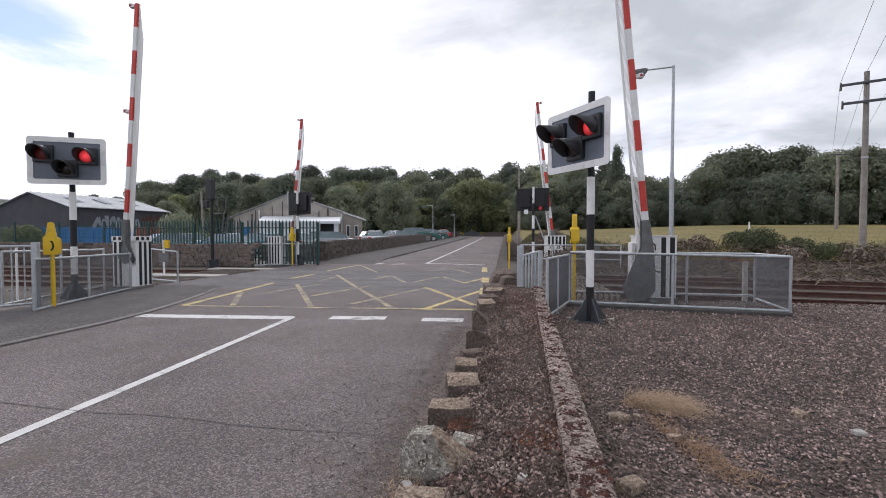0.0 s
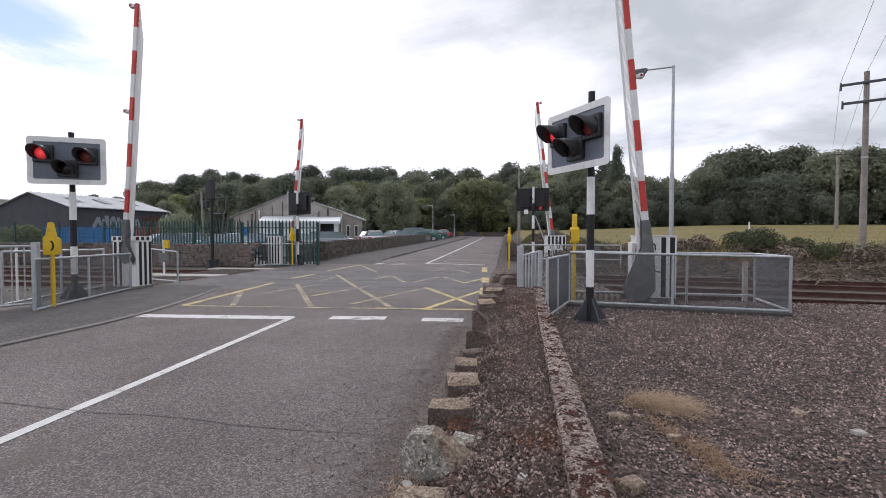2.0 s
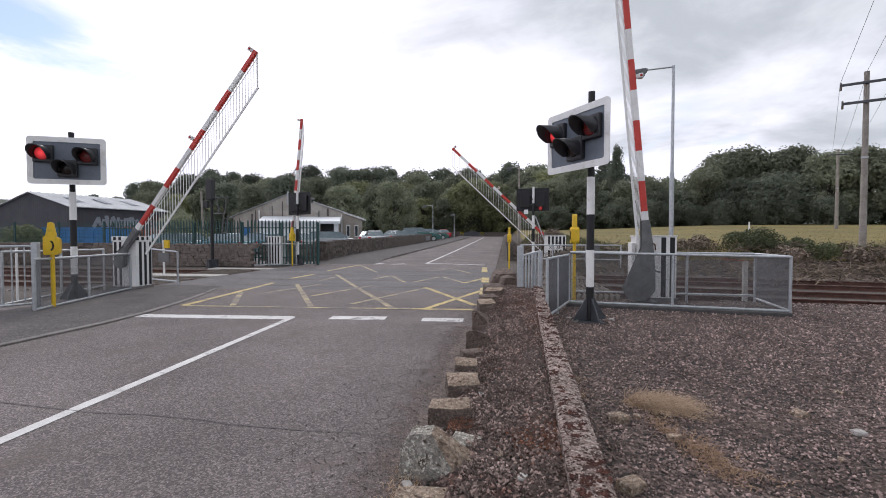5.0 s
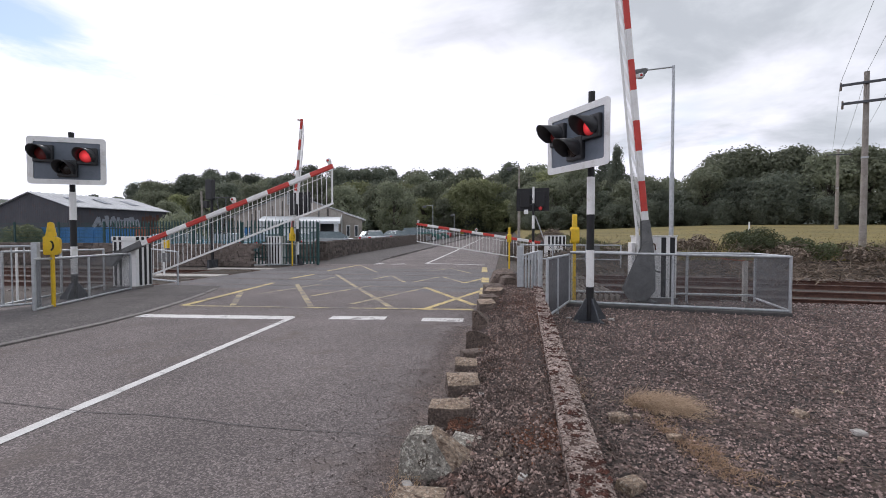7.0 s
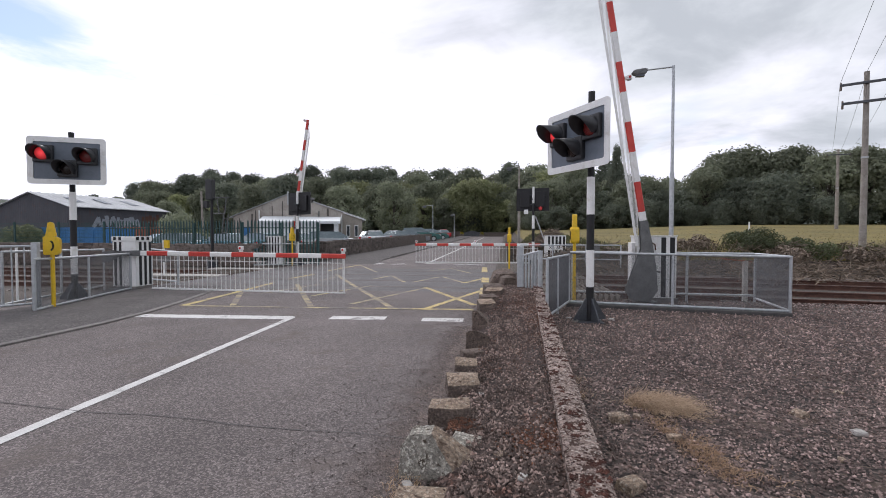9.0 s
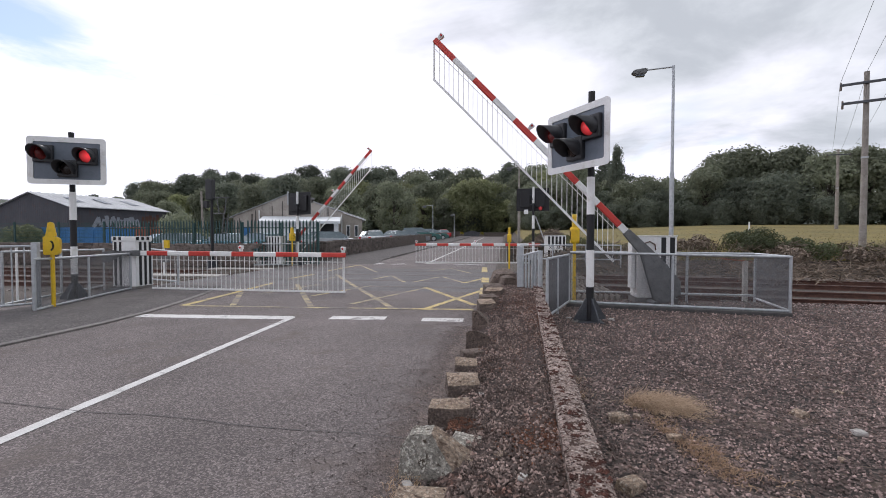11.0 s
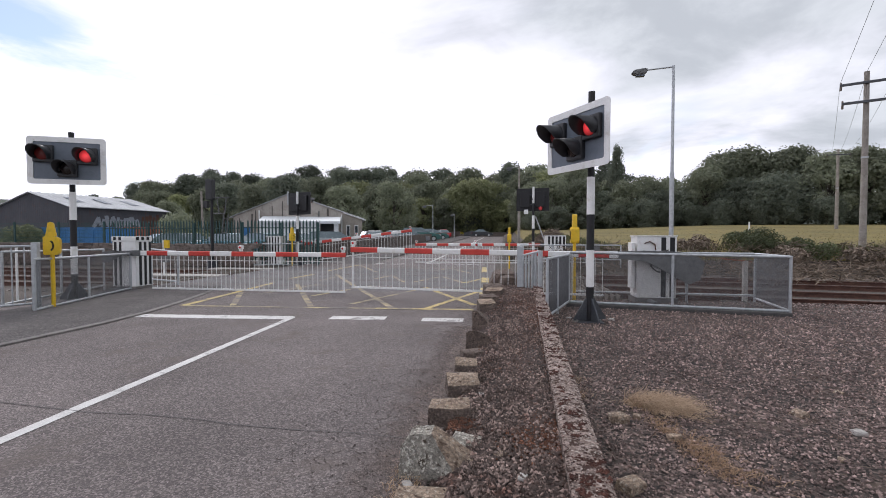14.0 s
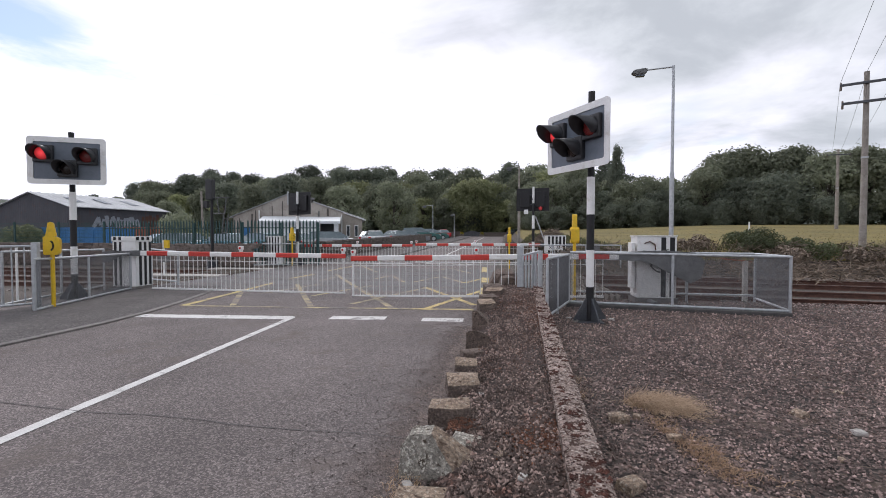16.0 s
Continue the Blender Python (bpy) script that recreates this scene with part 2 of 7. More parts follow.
M = dict(
    asphalt=surf("asphalt", (0.124, 0.105, 0.102), (0.186, 0.158, 0.154), 0.55, 0.88, bump=0.7, grain=85, c=(0.124, 0.099, 0.088), speck=0.38, chips=(95, 0.42)),
    crossing=surf("crossing_asphalt", (0.110, 0.103, 0.107), (0.155, 0.145, 0.148), 0.9, 0.85, bump=0.5, grain=60, c=(0.09, 0.083, 0.08), speck=0.3, chips=(50, 0.35)),
    dirt=dirt_film("washed_soil", (0.138, 0.106, 0.094)),
    footpath=surf("footpath_asphalt", (0.076, 0.067, 0.066), (0.110, 0.098, 0.096), 1.2, 0.9, bump=0.5, grain=70, c=(0.07, 0.063, 0.059), speck=0.3, chips=(60, 0.35)),
    tar=surf("tar_seam", (0.055, 0.05, 0.05), (0.085, 0.078, 0.078), 4, 0.7, bump=0.1),
    kerb=surf("kerb_concrete", (0.15, 0.138, 0.132), (0.21, 0.195, 0.185), 5, 0.9, bump=0.4, grain=70, c=(0.12, 0.11, 0.10), obj=0.15),
    white=worn_paint("white_road_paint", (0.66, 0.645, 0.635), (0.19, 0.172, 0.168), 0.54, 0.63),
    yellow=worn_paint("yellow_road_paint", (0.62, 0.48, 0.20), (0.160, 0.140, 0.136), 0.45, 0.62),
    faded=worn_paint("faded_yellow_paint", (0.50, 0.405, 0.22), (0.155, 0.137, 0.132), 0.39, 0.57),
    soil=surf("clinker_soil", (0.027, 0.017, 0.015), (0.062, 0.040, 0.035), 2.2, 0.95, bump=1.0, grain=45, c=(0.12, 0.050, 0.032), speck=0.5, chips=(75, 0.5)),
    yard=surf("yard_gravel", (0.044, 0.032, 0.028), (0.094, 0.067, 0.059), 1.3, 0.95, bump=1.0, grain=30, c=(0.11, 0.078, 0.058), speck=0.5, chips=(42, 0.8)),
    redmoss=surf("red_brown_moss", (0.085, 0.034, 0.020), (0.165, 0.070, 0.040), 5.0, 0.95, bump=0.4, grain=80, island=0.5),
    cushion=surf("dark_moss_cushion", (0.050, 0.018, 0.013), (0.100, 0.038, 0.027), 6.0, 0.95, bump=0.4, grain=80, island=0.4),
    grit=surf("road_grit", (0.165, 0.138, 0.130), (0.235, 0.20, 0.19), 3.0, 0.9, bump=0.2, grain=90, island=0.45),
    redstraw=leafy("withered_red_grass_blade", (0.19, 0.112, 0.068), (0.36, 0.24, 0.15), 0.2),
    pebble=surf("pebbles", (0.152, 0.109, 0.099), (0.290, 0.214, 0.196), 2.5, 0.9, bump=0.3, grain=90, c=(0.25, 0.175, 0.140), island=0.84),
    clinker=surf("clinker_pebbles", (0.104, 0.074, 0.063), (0.238, 0.178, 0.156), 2.0, 0.92, bump=0.3, grain=90, c=(0.12, 0.056, 0.040), island=0.95),
    ballast=surf("ballast", (0.13, 0.108, 0.098), (0.23, 0.20, 0.185), 1.0, 0.95, bump=0.8, grain=25, c=(0.15, 0.10, 0.075), island=0.5, speck=0.4),
    coping=crusted("coping_stone", (0.245, 0.178, 0.153), (0.415, 0.325, 0.288), (0.052, 0.020, 0.012), (0.62, 0.55, 0.50), 9.5, (0.505, 0.535), (0.56, 0.61)),
    # also stands for the shaded sides of the tan edge stones
    rock=crusted("dark_rock_and_side_shade", (0.115, 0.086, 0.073), (0.215, 0.165, 0.138), (0.045, 0.030, 0.024), (0.33, 0.28, 0.23), 7.0, (0.54, 0.62), (0.62, 0.68)),
    rockgrey=crusted("grey_lichen_rock", (0.30, 0.275, 0.238), (0.46, 0.425, 0.368), (0.090, 0.066, 0.048), (0.72, 0.69, 0.62), 9.0, (0.56, 0.62), (0.545, 0.60)),
    rocktan=crusted("tan_split_rock", (0.275, 0.202, 0.150), (0.43, 0.33, 0.25), (0.11, 0.068, 0.048), (0.56, 0.49, 0.41), 8.0, (0.55, 0.63), (0.56, 0.64)),
    wallstone=surf("rubble_wall_stone", (0.092, 0.074, 0.065), (0.160, 0.132, 0.118), 5, 0.95, bump=0.8, grain=30, c=(0.20, 0.172, 0.152), obj=0.4, speck=0.3),
    mortar=surf("mortar", (0.085, 0.075, 0.068), (0.13, 0.118, 0.108), 4, 0.95, bump=0.6, grain=40),
    galv=surf("galvanised_steel", (0.42, 0.44, 0.46), (0.55, 0.57, 0.59), 9, 0.5, 0.55, bump=0.05, grain=40, c=(0.36, 0.37, 0.39), speck=0.08),
    mesh=surf("galvanised_mesh_wire", (0.135, 0.139, 0.147), (0.185, 0.19, 0.20), 9, 0.6, 0.2, bump=0.05),
    steel=surf("grey_painted_steel", (0.125, 0.128, 0.130), (0.185, 0.188, 0.19), 5, 0.6, 0.2, bump=0.15, c=(0.08, 0.08, 0.08)),
    post=surf("dark_steel_post", (0.055, 0.06, 0.07), (0.085, 0.09, 0.10), 6, 0.5, 0.2, bump=0.1),
    rust=surf("rusty_rail", (0.075, 0.036, 0.028), (0.13, 0.065, 0.048), 6, 0.8, 0.2, bump=0.4, c=(0.05, 0.028, 0.025)),
    shine=surf("worn_rail_head", (0.095, 0.062, 0.052), (0.16, 0.11, 0.095), 7, 0.55, 0.25, bump=0.05),
    sleeper=surf("sleeper_concrete", (0.26, 0.25, 0.235), (0.36, 0.34, 0.32), 4, 0.9, bump=0.4, c=(0.17, 0.14, 0.115), obj=0.15),
    rubber=surf("dark_rubber", (0.050, 0.048, 0.048), (0.085, 0.080, 0.078), 8, 0.8, bump=0.3),
    flange=surf("worn_rubber_panel", (0.082, 0.075, 0.076), (0.125, 0.115, 0.116), 3, 0.85, bump=0.4, grain=60, speck=0.3),
    timber=surf("weathered_timber", (0.13, 0.11, 0.092), (0.21, 0.185, 0.16), 5, 0.9, bump=0.5, c=(0.12, 0.10, 0.085), obj=0.2),
    whitep=surf("white_gloss_paint", (0.78, 0.78, 0.78), (0.85, 0.85, 0.84), 3, 0.42, bump=0.05, c=(0.68, 0.66, 0.63), speck=0.05),
    blackp=surf("black_gloss_paint", (0.008, 0.008, 0.010), (0.014, 0.014, 0.017), 3, 0.6, bump=0.05, speck=0.1),
    redp=surf("red_band_film", (0.52, 0.035, 0.025), (0.62, 0.055, 0.04), 3, 0.4, bump=0.05, c=(0.42, 0.05, 0.04), speck=0.08),
    board=surf("blue_grey_backboard", (0.112, 0.136, 0.172), (0.150, 0.175, 0.215), 3, 0.5, bump=0.05, speck=0.08),
    black=surf("matt_black_plastic", (0.017, 0.018, 0.021), (0.028, 0.029, 0.033), 5, 0.48, bump=0.1, speck=0.15),
    hoodp=surf("satin_black_hood", (0.028, 0.029, 0.033), (0.042, 0.043, 0.048), 5, 0.36, bump=0.05, speck=0.12),
    yellowp=surf("yellow_gloss_paint", (0.72, 0.46, 0.015), (0.80, 0.53, 0.03), 4, 0.4, bump=0.05, c=(0.55, 0.36, 0.03), speck=0.08),
    green=surf("green_fence_paint", (0.019, 0.058, 0.057), (0.031, 0.082, 0.080), 5, 0.55, 0.1, bump=0.1, obj=0.2),
    shedwall=surf("dark_shed_cladding", (0.055, 0.056, 0.068), (0.085, 0.085, 0.10), 0.6, 0.8, bump=0.1, c=(0.11, 0.06, 0.05)),
    shedroof=surf("fibre_cement_roof", (0.42, 0.43, 0.45), (0.54, 0.55, 0.57), 0.5, 0.8, bump=0.15, c=(0.33, 0.33, 0.34)),
    render=surf("weathered_render", (0.33, 0.295, 0.265), (0.47, 0.43, 0.39), 0.5, 0.92, bump=0.3, grain=20, c=(0.16, 0.145, 0.135)),
    stonefront=surf("ashlar_front", (0.26, 0.23, 0.20), (0.36, 0.325, 0.285), 1.0, 0.92, bump=0.3, grain=20),
    slate=surf("grey_sheet_roof", (0.30, 0.31, 0.33), (0.40, 0.41, 0.43), 0.6, 0.7, bump=0.1),
    canopy=surf("white_sheet_canopy", (0.66, 0.69, 0.72), (0.76, 0.79, 0.82), 0.7, 0.5, bump=0.05),
    glass=surf("dark_window_glass", (0.045, 0.053, 0.062), (0.07, 0.08, 0.09), 2, 0.08, bump=0.0, speck=0.02),
    carglass=surf("car_window_glass", (0.12, 0.15, 0.165), (0.17, 0.20, 0.215), 2, 0.06, 0.75, bump=0.0, speck=0.02),
    graffiti=surf("pale_spray_paint", (0.20, 0.225, 0.27), (0.36, 0.38, 0.42), 2.0, 0.8, bump=0.05, c=(0.16, 0.16, 0.19), speck=0.2),
    bluep=surf("blue_container_paint", (0.030, 0.16, 0.40), (0.05, 0.21, 0.48), 1.2, 0.55, bump=0.1, c=(0.04, 0.13, 0.28)),
    rustp=surf("rusty_red_skip_paint", (0.28, 0.085, 0.05), (0.35, 0.12, 0.07), 2, 0.75, bump=0.2, c=(0.15, 0.07, 0.05)),
    tyre=surf("tyre_rubber", (0.018, 0.018, 0.018), (0.03, 0.03, 0.03), 9, 0.85, bump=0.2),
    alloy=surf("wheel_alloy", (0.45, 0.46, 0.47), (0.55, 0.56, 0.57), 9, 0.35, 0.8, bump=0.02),
    wood=surf("creosoted_pole", (0.24, 0.215, 0.19), (0.36, 0.33, 0.30), 3, 0.9, bump=0.4, c=(0.18, 0.155, 0.135)),
    bark=surf("bark", (0.06, 0.05, 0.04), (0.11, 0.095, 0.08), 3, 0.95, bump=0.6, grain=20),
    field=surf("dry_pasture", (0.135, 0.108, 0.030), (0.200, 0.152, 0.044), 0.16, 0.95, bump=0.6, grain=5, c=(0.088, 0.098, 0.026), speck=0.45),
    earth=surf("rough_ground", (0.064, 0.052, 0.045), (0.108, 0.087, 0.073), 0.5, 0.95, bump=0.8, grain=14, c=(0.078, 0.074, 0.046), chips=(45, 0.5)),
    carpark=surf("car_park_tarmac", (0.10, 0.098, 0.098), (0.14, 0.136, 0.134), 0.5, 0.9, bump=0.3, grain=30),
    leaf=leafy("woodland_leaf", (0.160, 0.180, 0.126), (0.248, 0.268, 0.180), 0.5),
    leafdark=leafy("dark_woodland_leaf", (0.112, 0.132, 0.102), (0.182, 0.204, 0.150), 0.5),
    leaflight=leafy("pale_green_leaf", (0.198, 0.220, 0.112), (0.300, 0.316, 0.168), 0.5),
    bush=leafy("bush_leaf", (0.062, 0.078, 0.034), (0.115, 0.134, 0.060), 0.3),
    straw=leafy("dry_grass_blade", (0.30, 0.20, 0.125), (0.60, 0.44, 0.305), 0.2),
    pasture=leafy("pasture_blade", (0.115, 0.100, 0.028), (0.20, 0.158, 0.050), 0.2),
    weed=leafy("weed_blade", (0.075, 0.085, 0.030), (0.16, 0.165, 0.065), 0.2),
    twig=leafy("dry_twig", (0.075, 0.054, 0.040), (0.25, 0.19, 0.14), 0.0),
    flower=leafy("yellow_flower", (0.20, 0.17, 0.02), (0.40, 0.33, 0.03), 0.1),
    hill=surf("far_wooded_hill", (0.035, 0.050, 0.035), (0.070, 0.085, 0.055), 0.03, 0.95, bump=0.3, grain=0.5),
    slab=surf("pale_concrete_slab", (0.34, 0.32, 0.30), (0.44, 0.42, 0.395), 2.0, 0.9, bump=0.3, grain=40, c=(0.25, 0.22, 0.20)),
    lit=glow("lit_red_lens", (1.0, 0.065, 0.08), 0.82),
    unlit=surf("unlit_red_lens", (0.17, 0.018, 0.018), (0.22, 0.026, 0.024), 20, 0.25, bump=0.0, speck=0.05),
    amber=surf("unlit_amber_lens", (0.020, 0.013, 0.012), (0.030, 0.019, 0.017), 20, 0.25, bump=0.0, speck=0.05),
    redlens=surf("small_red_lamp_lens", (0.45, 0.02, 0.02), (0.55, 0.03, 0.03), 20, 0.2, bump=0.0, speck=0.05),
    porcelain=surf("brown_insulator", (0.10, 0.075, 0.06), (0.16, 0.12, 0.10), 9, 0.3, bump=0.0),
    wire=surf("overhead_wire", (0.05, 0.05, 0.052), (0.08, 0.08, 0.08), 9, 0.6, 0.4, bump=0.0),
)
PAINTS = {k: surf("car_paint_" + k, v, tuple(x * 1.12 for x in v), 1.0, 0.36, 0.1, bump=0.0, speck=0.02, coat=0.2) for k, v in dict(
    silver=(0.40, 0.42, 0.44), white=(0.56, 0.58, 0.60), dark=(0.025, 0.03, 0.038), green=(0.04, 0.13, 0.12),
    blue=(0.14, 0.27, 0.33), red=(0.45, 0.03, 0.04), grey=(0.21, 0.22, 0.235)).items()}


# ---- mesh helpers ----
def part(name, bm, material, parent=None, label="", smooth=False):
    """Links a bmesh as one mesh object, under a thing or a part."""
    me = bpy.data.meshes.new(name)
    bm.normal_update()
    bm.to_mesh(me)
    bm.free()
    for mt in material if isinstance(material, (list, tuple)) else [material]:
        me.materials.append(M[mt] if isinstance(mt, str) else mt)
    if smooth:
        for p in me.polygons:
            p.use_smooth = True
    ob = new(name, me)
    if parent:
        ob.parent = parent
    if label:
        tagged(ob, label)
    return ob


def shared(name, me, parent, m):
    """Another object on a mesh that is already made."""
    ob = new(name, me)
    ob.parent = parent
    ob.matrix_basis = m
    return ob


def thing(name, m, label, category, group="", kind=""):
    ob = new(name)
    ob.empty_display_size = 0.2
    ob.matrix_basis = m
    return tagged(ob, label, category, group, kind)


def box(bm, x0, x1, y0, y1, z0, z1, bev=0.0, mi=0, m=None):
    r = bmesh.ops.create_cube(bm, size=1.0)
    vs = r["verts"]
    for v in vs:
        v.co = Vector((x0 + (v.co.x + 0.5) * (x1 - x0), y0 + (v.co.y + 0.5) * (y1 - y0), z0 + (v.co.z + 0.5) * (z1 - z0)))
    if m:
        bmesh.ops.transform(bm, matrix=m, verts=vs)
    fs = {f for v in vs for f in v.link_faces}
    for f in fs:
        f.material_index = mi
    if bev:
        es = list({e for f in fs for e in f.edges})
        out = bmesh.ops.bevel(bm, geom=es, offset=bev, segments=2, affect="EDGES", profile=0.6)
        for f in out["faces"]:
            f.material_index = mi
    return bm


def B(x0, x1, y0, y1, z0, z1, bev=0.0):
    return box(bmesh.new(), x0, x1, y0, y1, z0, z1, bev)


def rod(bm, p, q, r, r2=None, n=8, mi=0):
    p, q = Vector(p), Vector(q)
    d = q - p
    m = Matrix.Translation((p + q) / 2) @ d.to_track_quat("Z", "Y").to_matrix().to_4x4()
    out = bmesh.ops.create_cone(bm, cap_ends=True, segments=n, radius1=r, radius2=r if r2 is None else r2, depth=d.length, matrix=m)
    for f in {f for v in out["verts"] for f in v.link_faces}:
        f.material_index = mi
        f.smooth = n > 4 and len(f.verts) == 4
        if len(f.verts) > 4:
            for e in f.edges:
                e.smooth = False
    return bm


def R(p, q, r, r2=None, n=8):
    return rod(bmesh.new(), p, q, r, r2, n)


def prism(bm, pts, y0, y1, mi=0):
    """A profile in x, z drawn out along y."""
    a = [bm.verts.new((x, y0, z)) for x, z in pts]
    b = [bm.verts.new((x, y1, z)) for x, z in pts]
    fs = [bm.faces.new(a), bm.faces.new(b[::-1])]
    for i in range(len(pts)):
        j = (i + 1) % len(pts)
        fs.append(bm.faces.new((a[j], a[i], b[i], b[j])))
    for f in fs:
        f.material_index = mi
    bmesh.ops.recalc_face_normals(bm, faces=fs)
    return bm


def lump(sx, sy, sz, seed, cuts=2, rough=0.16, square=0.55):
    """An irregular stone: a cube worn towards a rounded, chipped block, its foot at z = 0."""
    bm = bmesh.new()
    bmesh.ops.create_cube(bm, size=2.0)
    bmesh.ops.subdivide_edges(bm, edges=bm.edges[:], cuts=cuts, use_grid_fill=True)
    for v in bm.verts:
        s = v.co.normalized() * 1.25
        c = v.co.lerp(s, 1 - square)
        n = noise.noise_vector(v.co * 0.9 + Vector((seed * 7.3, seed * 3.1, seed))) * rough * 2
        c = c + n
        v.co = Vector((c.x * sx / 2, c.y * sy / 2, (c.z + 1) * sz / 2))
    return bm


def rock_mesh(sx, sy, sz, seed, n=9, rough=0.0045):
    """A split stone: flat broken faces, a little worn, its foot at z = 0."""
    rnd = random.Random(seed)
    bm = bmesh.new()
    for i in range(n):
        p = [rnd.uniform(-1, 1) for _ in range(3)]
        k = rnd.randrange(3)
        p[k] = math.copysign(rnd.uniform(0.82, 1.0), p[k])
        bm.verts.new((p[0] * sx / 2, p[1] * sy / 2, (p[2] + 1) * sz / 2))
    for cx in (-1, 1):
        for cy in (-1, 1):
            bm.verts.new((cx * sx * rnd.uniform(0.4, 0.5), cy * sy * rnd.uniform(0.4, 0.5), 0))
            bm.verts.new((cx * sx * rnd.uniform(0.3, 0.5), cy * sy * rnd.uniform(0.3, 0.5), sz * rnd.uniform(0.7, 1.0)))
    r = bmesh.ops.convex_hull(bm, input=bm.verts)
    bmesh.ops.delete(bm, geom=[v for v in bm.verts if not v.link_faces], context="VERTS")
    bmesh.ops.dissolve_limit(bm, angle_limit=radians(12), verts=bm.verts, edges=bm.edges)
    bmesh.ops.bevel(bm, geom=bm.edges[:], offset=min(sx, sy, sz) * 0.025, segments=1, affect="EDGES")
    bmesh.ops.triangulate(bm, faces=bm.faces[:])
    bmesh.ops.subdivide_edges(bm, edges=bm.edges[:], cuts=2, use_grid_fill=True)
    for v in bm.verts:
        v.co += noise.noise_vector(v.co * 14 + Vector((seed, 0, 0))) * rough + noise.noise_vector(v.co * 45) * rough * 0.4
    return bm


def block_stone(w, d, hf, hb, seed, skew=0.0, cuts=3, rough=0.0035):
    """A roughly squared stone with sharp chipped edges; its front foot at y = 0, its heights front and back."""
    rnd = random.Random(seed)
    bm = bmesh.new()
    j = lambda k: rnd.uniform(-k, k)
    for x in (-1, 1):
        for y, h in ((0.0, hf), (d, hb)):
            bm.verts.new((x * w / 2 * rnd.uniform(0.92, 1.05), y + j(0.02), -0.03))
            bm.verts.new((x * w / 2 * (rnd.uniform(0.80, 1.0) if hf < 0.2 else rnd.uniform(0.52, 0.8)) + skew * h, y * 0.95 + 0.02 + j(0.02), h * rnd.uniform(0.86, 1.05)))
    bm.verts.new((j(w * 0.3), j(0.015), hf * rnd.uniform(0.5, 1.04)))
    bm.verts.new((j(w * 0.25), d * rnd.uniform(0.3, 0.7), max(hf, hb) * rnd.uniform(0.98, 1.08) * (1.0 if hf < 0.2 else 1.12)))
    bmesh.ops.convex_hull(bm, input=bm.verts)
    bmesh.ops.delete(bm, geom=[v for v in bm.verts if not v.link_faces], context="VERTS")
    # weathered tops are paler; the sides' shade is put into their darker colour
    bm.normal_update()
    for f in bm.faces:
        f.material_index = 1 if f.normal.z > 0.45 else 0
    bmesh.ops.subdivide_edges(bm, edges=bm.edges[:], cuts=cuts, use_grid_fill=True)
    for v in bm.verts:
        v.co += noise.noise_vector(v.co * 20 + Vector((seed, 0, 0))) * rough * 1.6 + noise.noise_vector(v.co * 70) * rough
    return bm


def sheet(name, verts, faces, material, kind="structure", label="", category="", smooth=False):
    me = bpy.data.meshes.new(name)
    me.from_pydata(verts, [], faces)
    me.update()
    me.materials.append(M[material] if isinstance(material, str) else material)
    if smooth:
        for p in me.polygons:
            p.use_smooth = True
    return tagged(new(name, me), label, category, "", kind)


def step(v, a, b):
    t = min(1.0, max(0.0, (v - a) / (b - a)))
    return t * t * (3 - 2 * t)


def rise(y):
    """The road's level: flat over the railway, climbing gently beyond it."""
    return 1.3 * (min(max(y - 22.0, 0.0), 70.0) / 70.0) ** 1.1


def ground_z(x, y):
    z = rise(y) - 0.03
    right = step(x, 0.9, 2.6)
    bank = 0.80 * step(y, 17.4, 19.2) + 0.042 * (0.64 + 0.36 * step(x / max(y, 1.0), 0.05, 0.5)) * max(0.0, min(y, 75) - 19) - 0.03
    bank += 0.03 * max(0.0, min(y, 200) - 75)
    z += right * step(y, 16.5, 18.5) * (bank - z)
    z -= 0.13 * step(y, 9.2, 10.6) * (1 - step(y, 16.6, 17.6)) * (step(x, 1.0, 2.2) + 1 - step(x, -10.5, -9.2))
    z += 5.5 * step(y, 97, 150) * (1 - 0.6 * right)
    return z + 34 * step(math.hypot(x, y), 230, 700)


# ---- ground, road, railway ----
def build_ground():
    xs = sorted(set([-1500, -900, -500, -300, -200, -140] + list(range(-110, -20, 6)) + [v * 0.9 for v in range(-22, 24)] + list(range(22, 110, 6)) + [140, 200, 300, 500, 900, 1500]))
    ys = sorted(set([-1500, -800, -400, -200, -100, -50, -20, -8, -3] + [v * 0.8 for v in range(0, 30)] + list(range(25, 100, 4)) + list(range(100, 170, 8)) + [180, 210, 250, 320, 450, 700, 1000, 1500]))
    verts = [(x, y, ground_z(x, y)) for y in ys for x in xs]
    w = len(xs)
    faces = [(j * w + i, j * w + i + 1, (j + 1) * w + i + 1, (j + 1) * w + i) for j in range(len(ys) - 1) for i in range(w - 1)]
    ob = sheet("ground", verts, faces, "earth", label="rough earth and rising dry pasture round the crossing", category="ground", smooth=True)
    ob.data.materials.append(M["field"])
    ob.data.materials.append(M["yard"])
    ob.data.materials.append(M["carpark"])
    ob.data.materials.append(M["hill"])
    for p in ob.data.polygons:
        c = p.center
        if math.hypot(c.x, c.y) > 190 or c.y > 99:
            p.material_index = 4
        elif c.x > 2.0 and c.y > (23.5 if c.x < 6.5 else 18.6):
            p.material_index = 1
        elif c.x > 0.3 and c.y < 10.5:
            p.material_index = 2
        elif -70 < c.x < -9 and 19 < c.y < 96:
            p.material_index = 3
    return ob


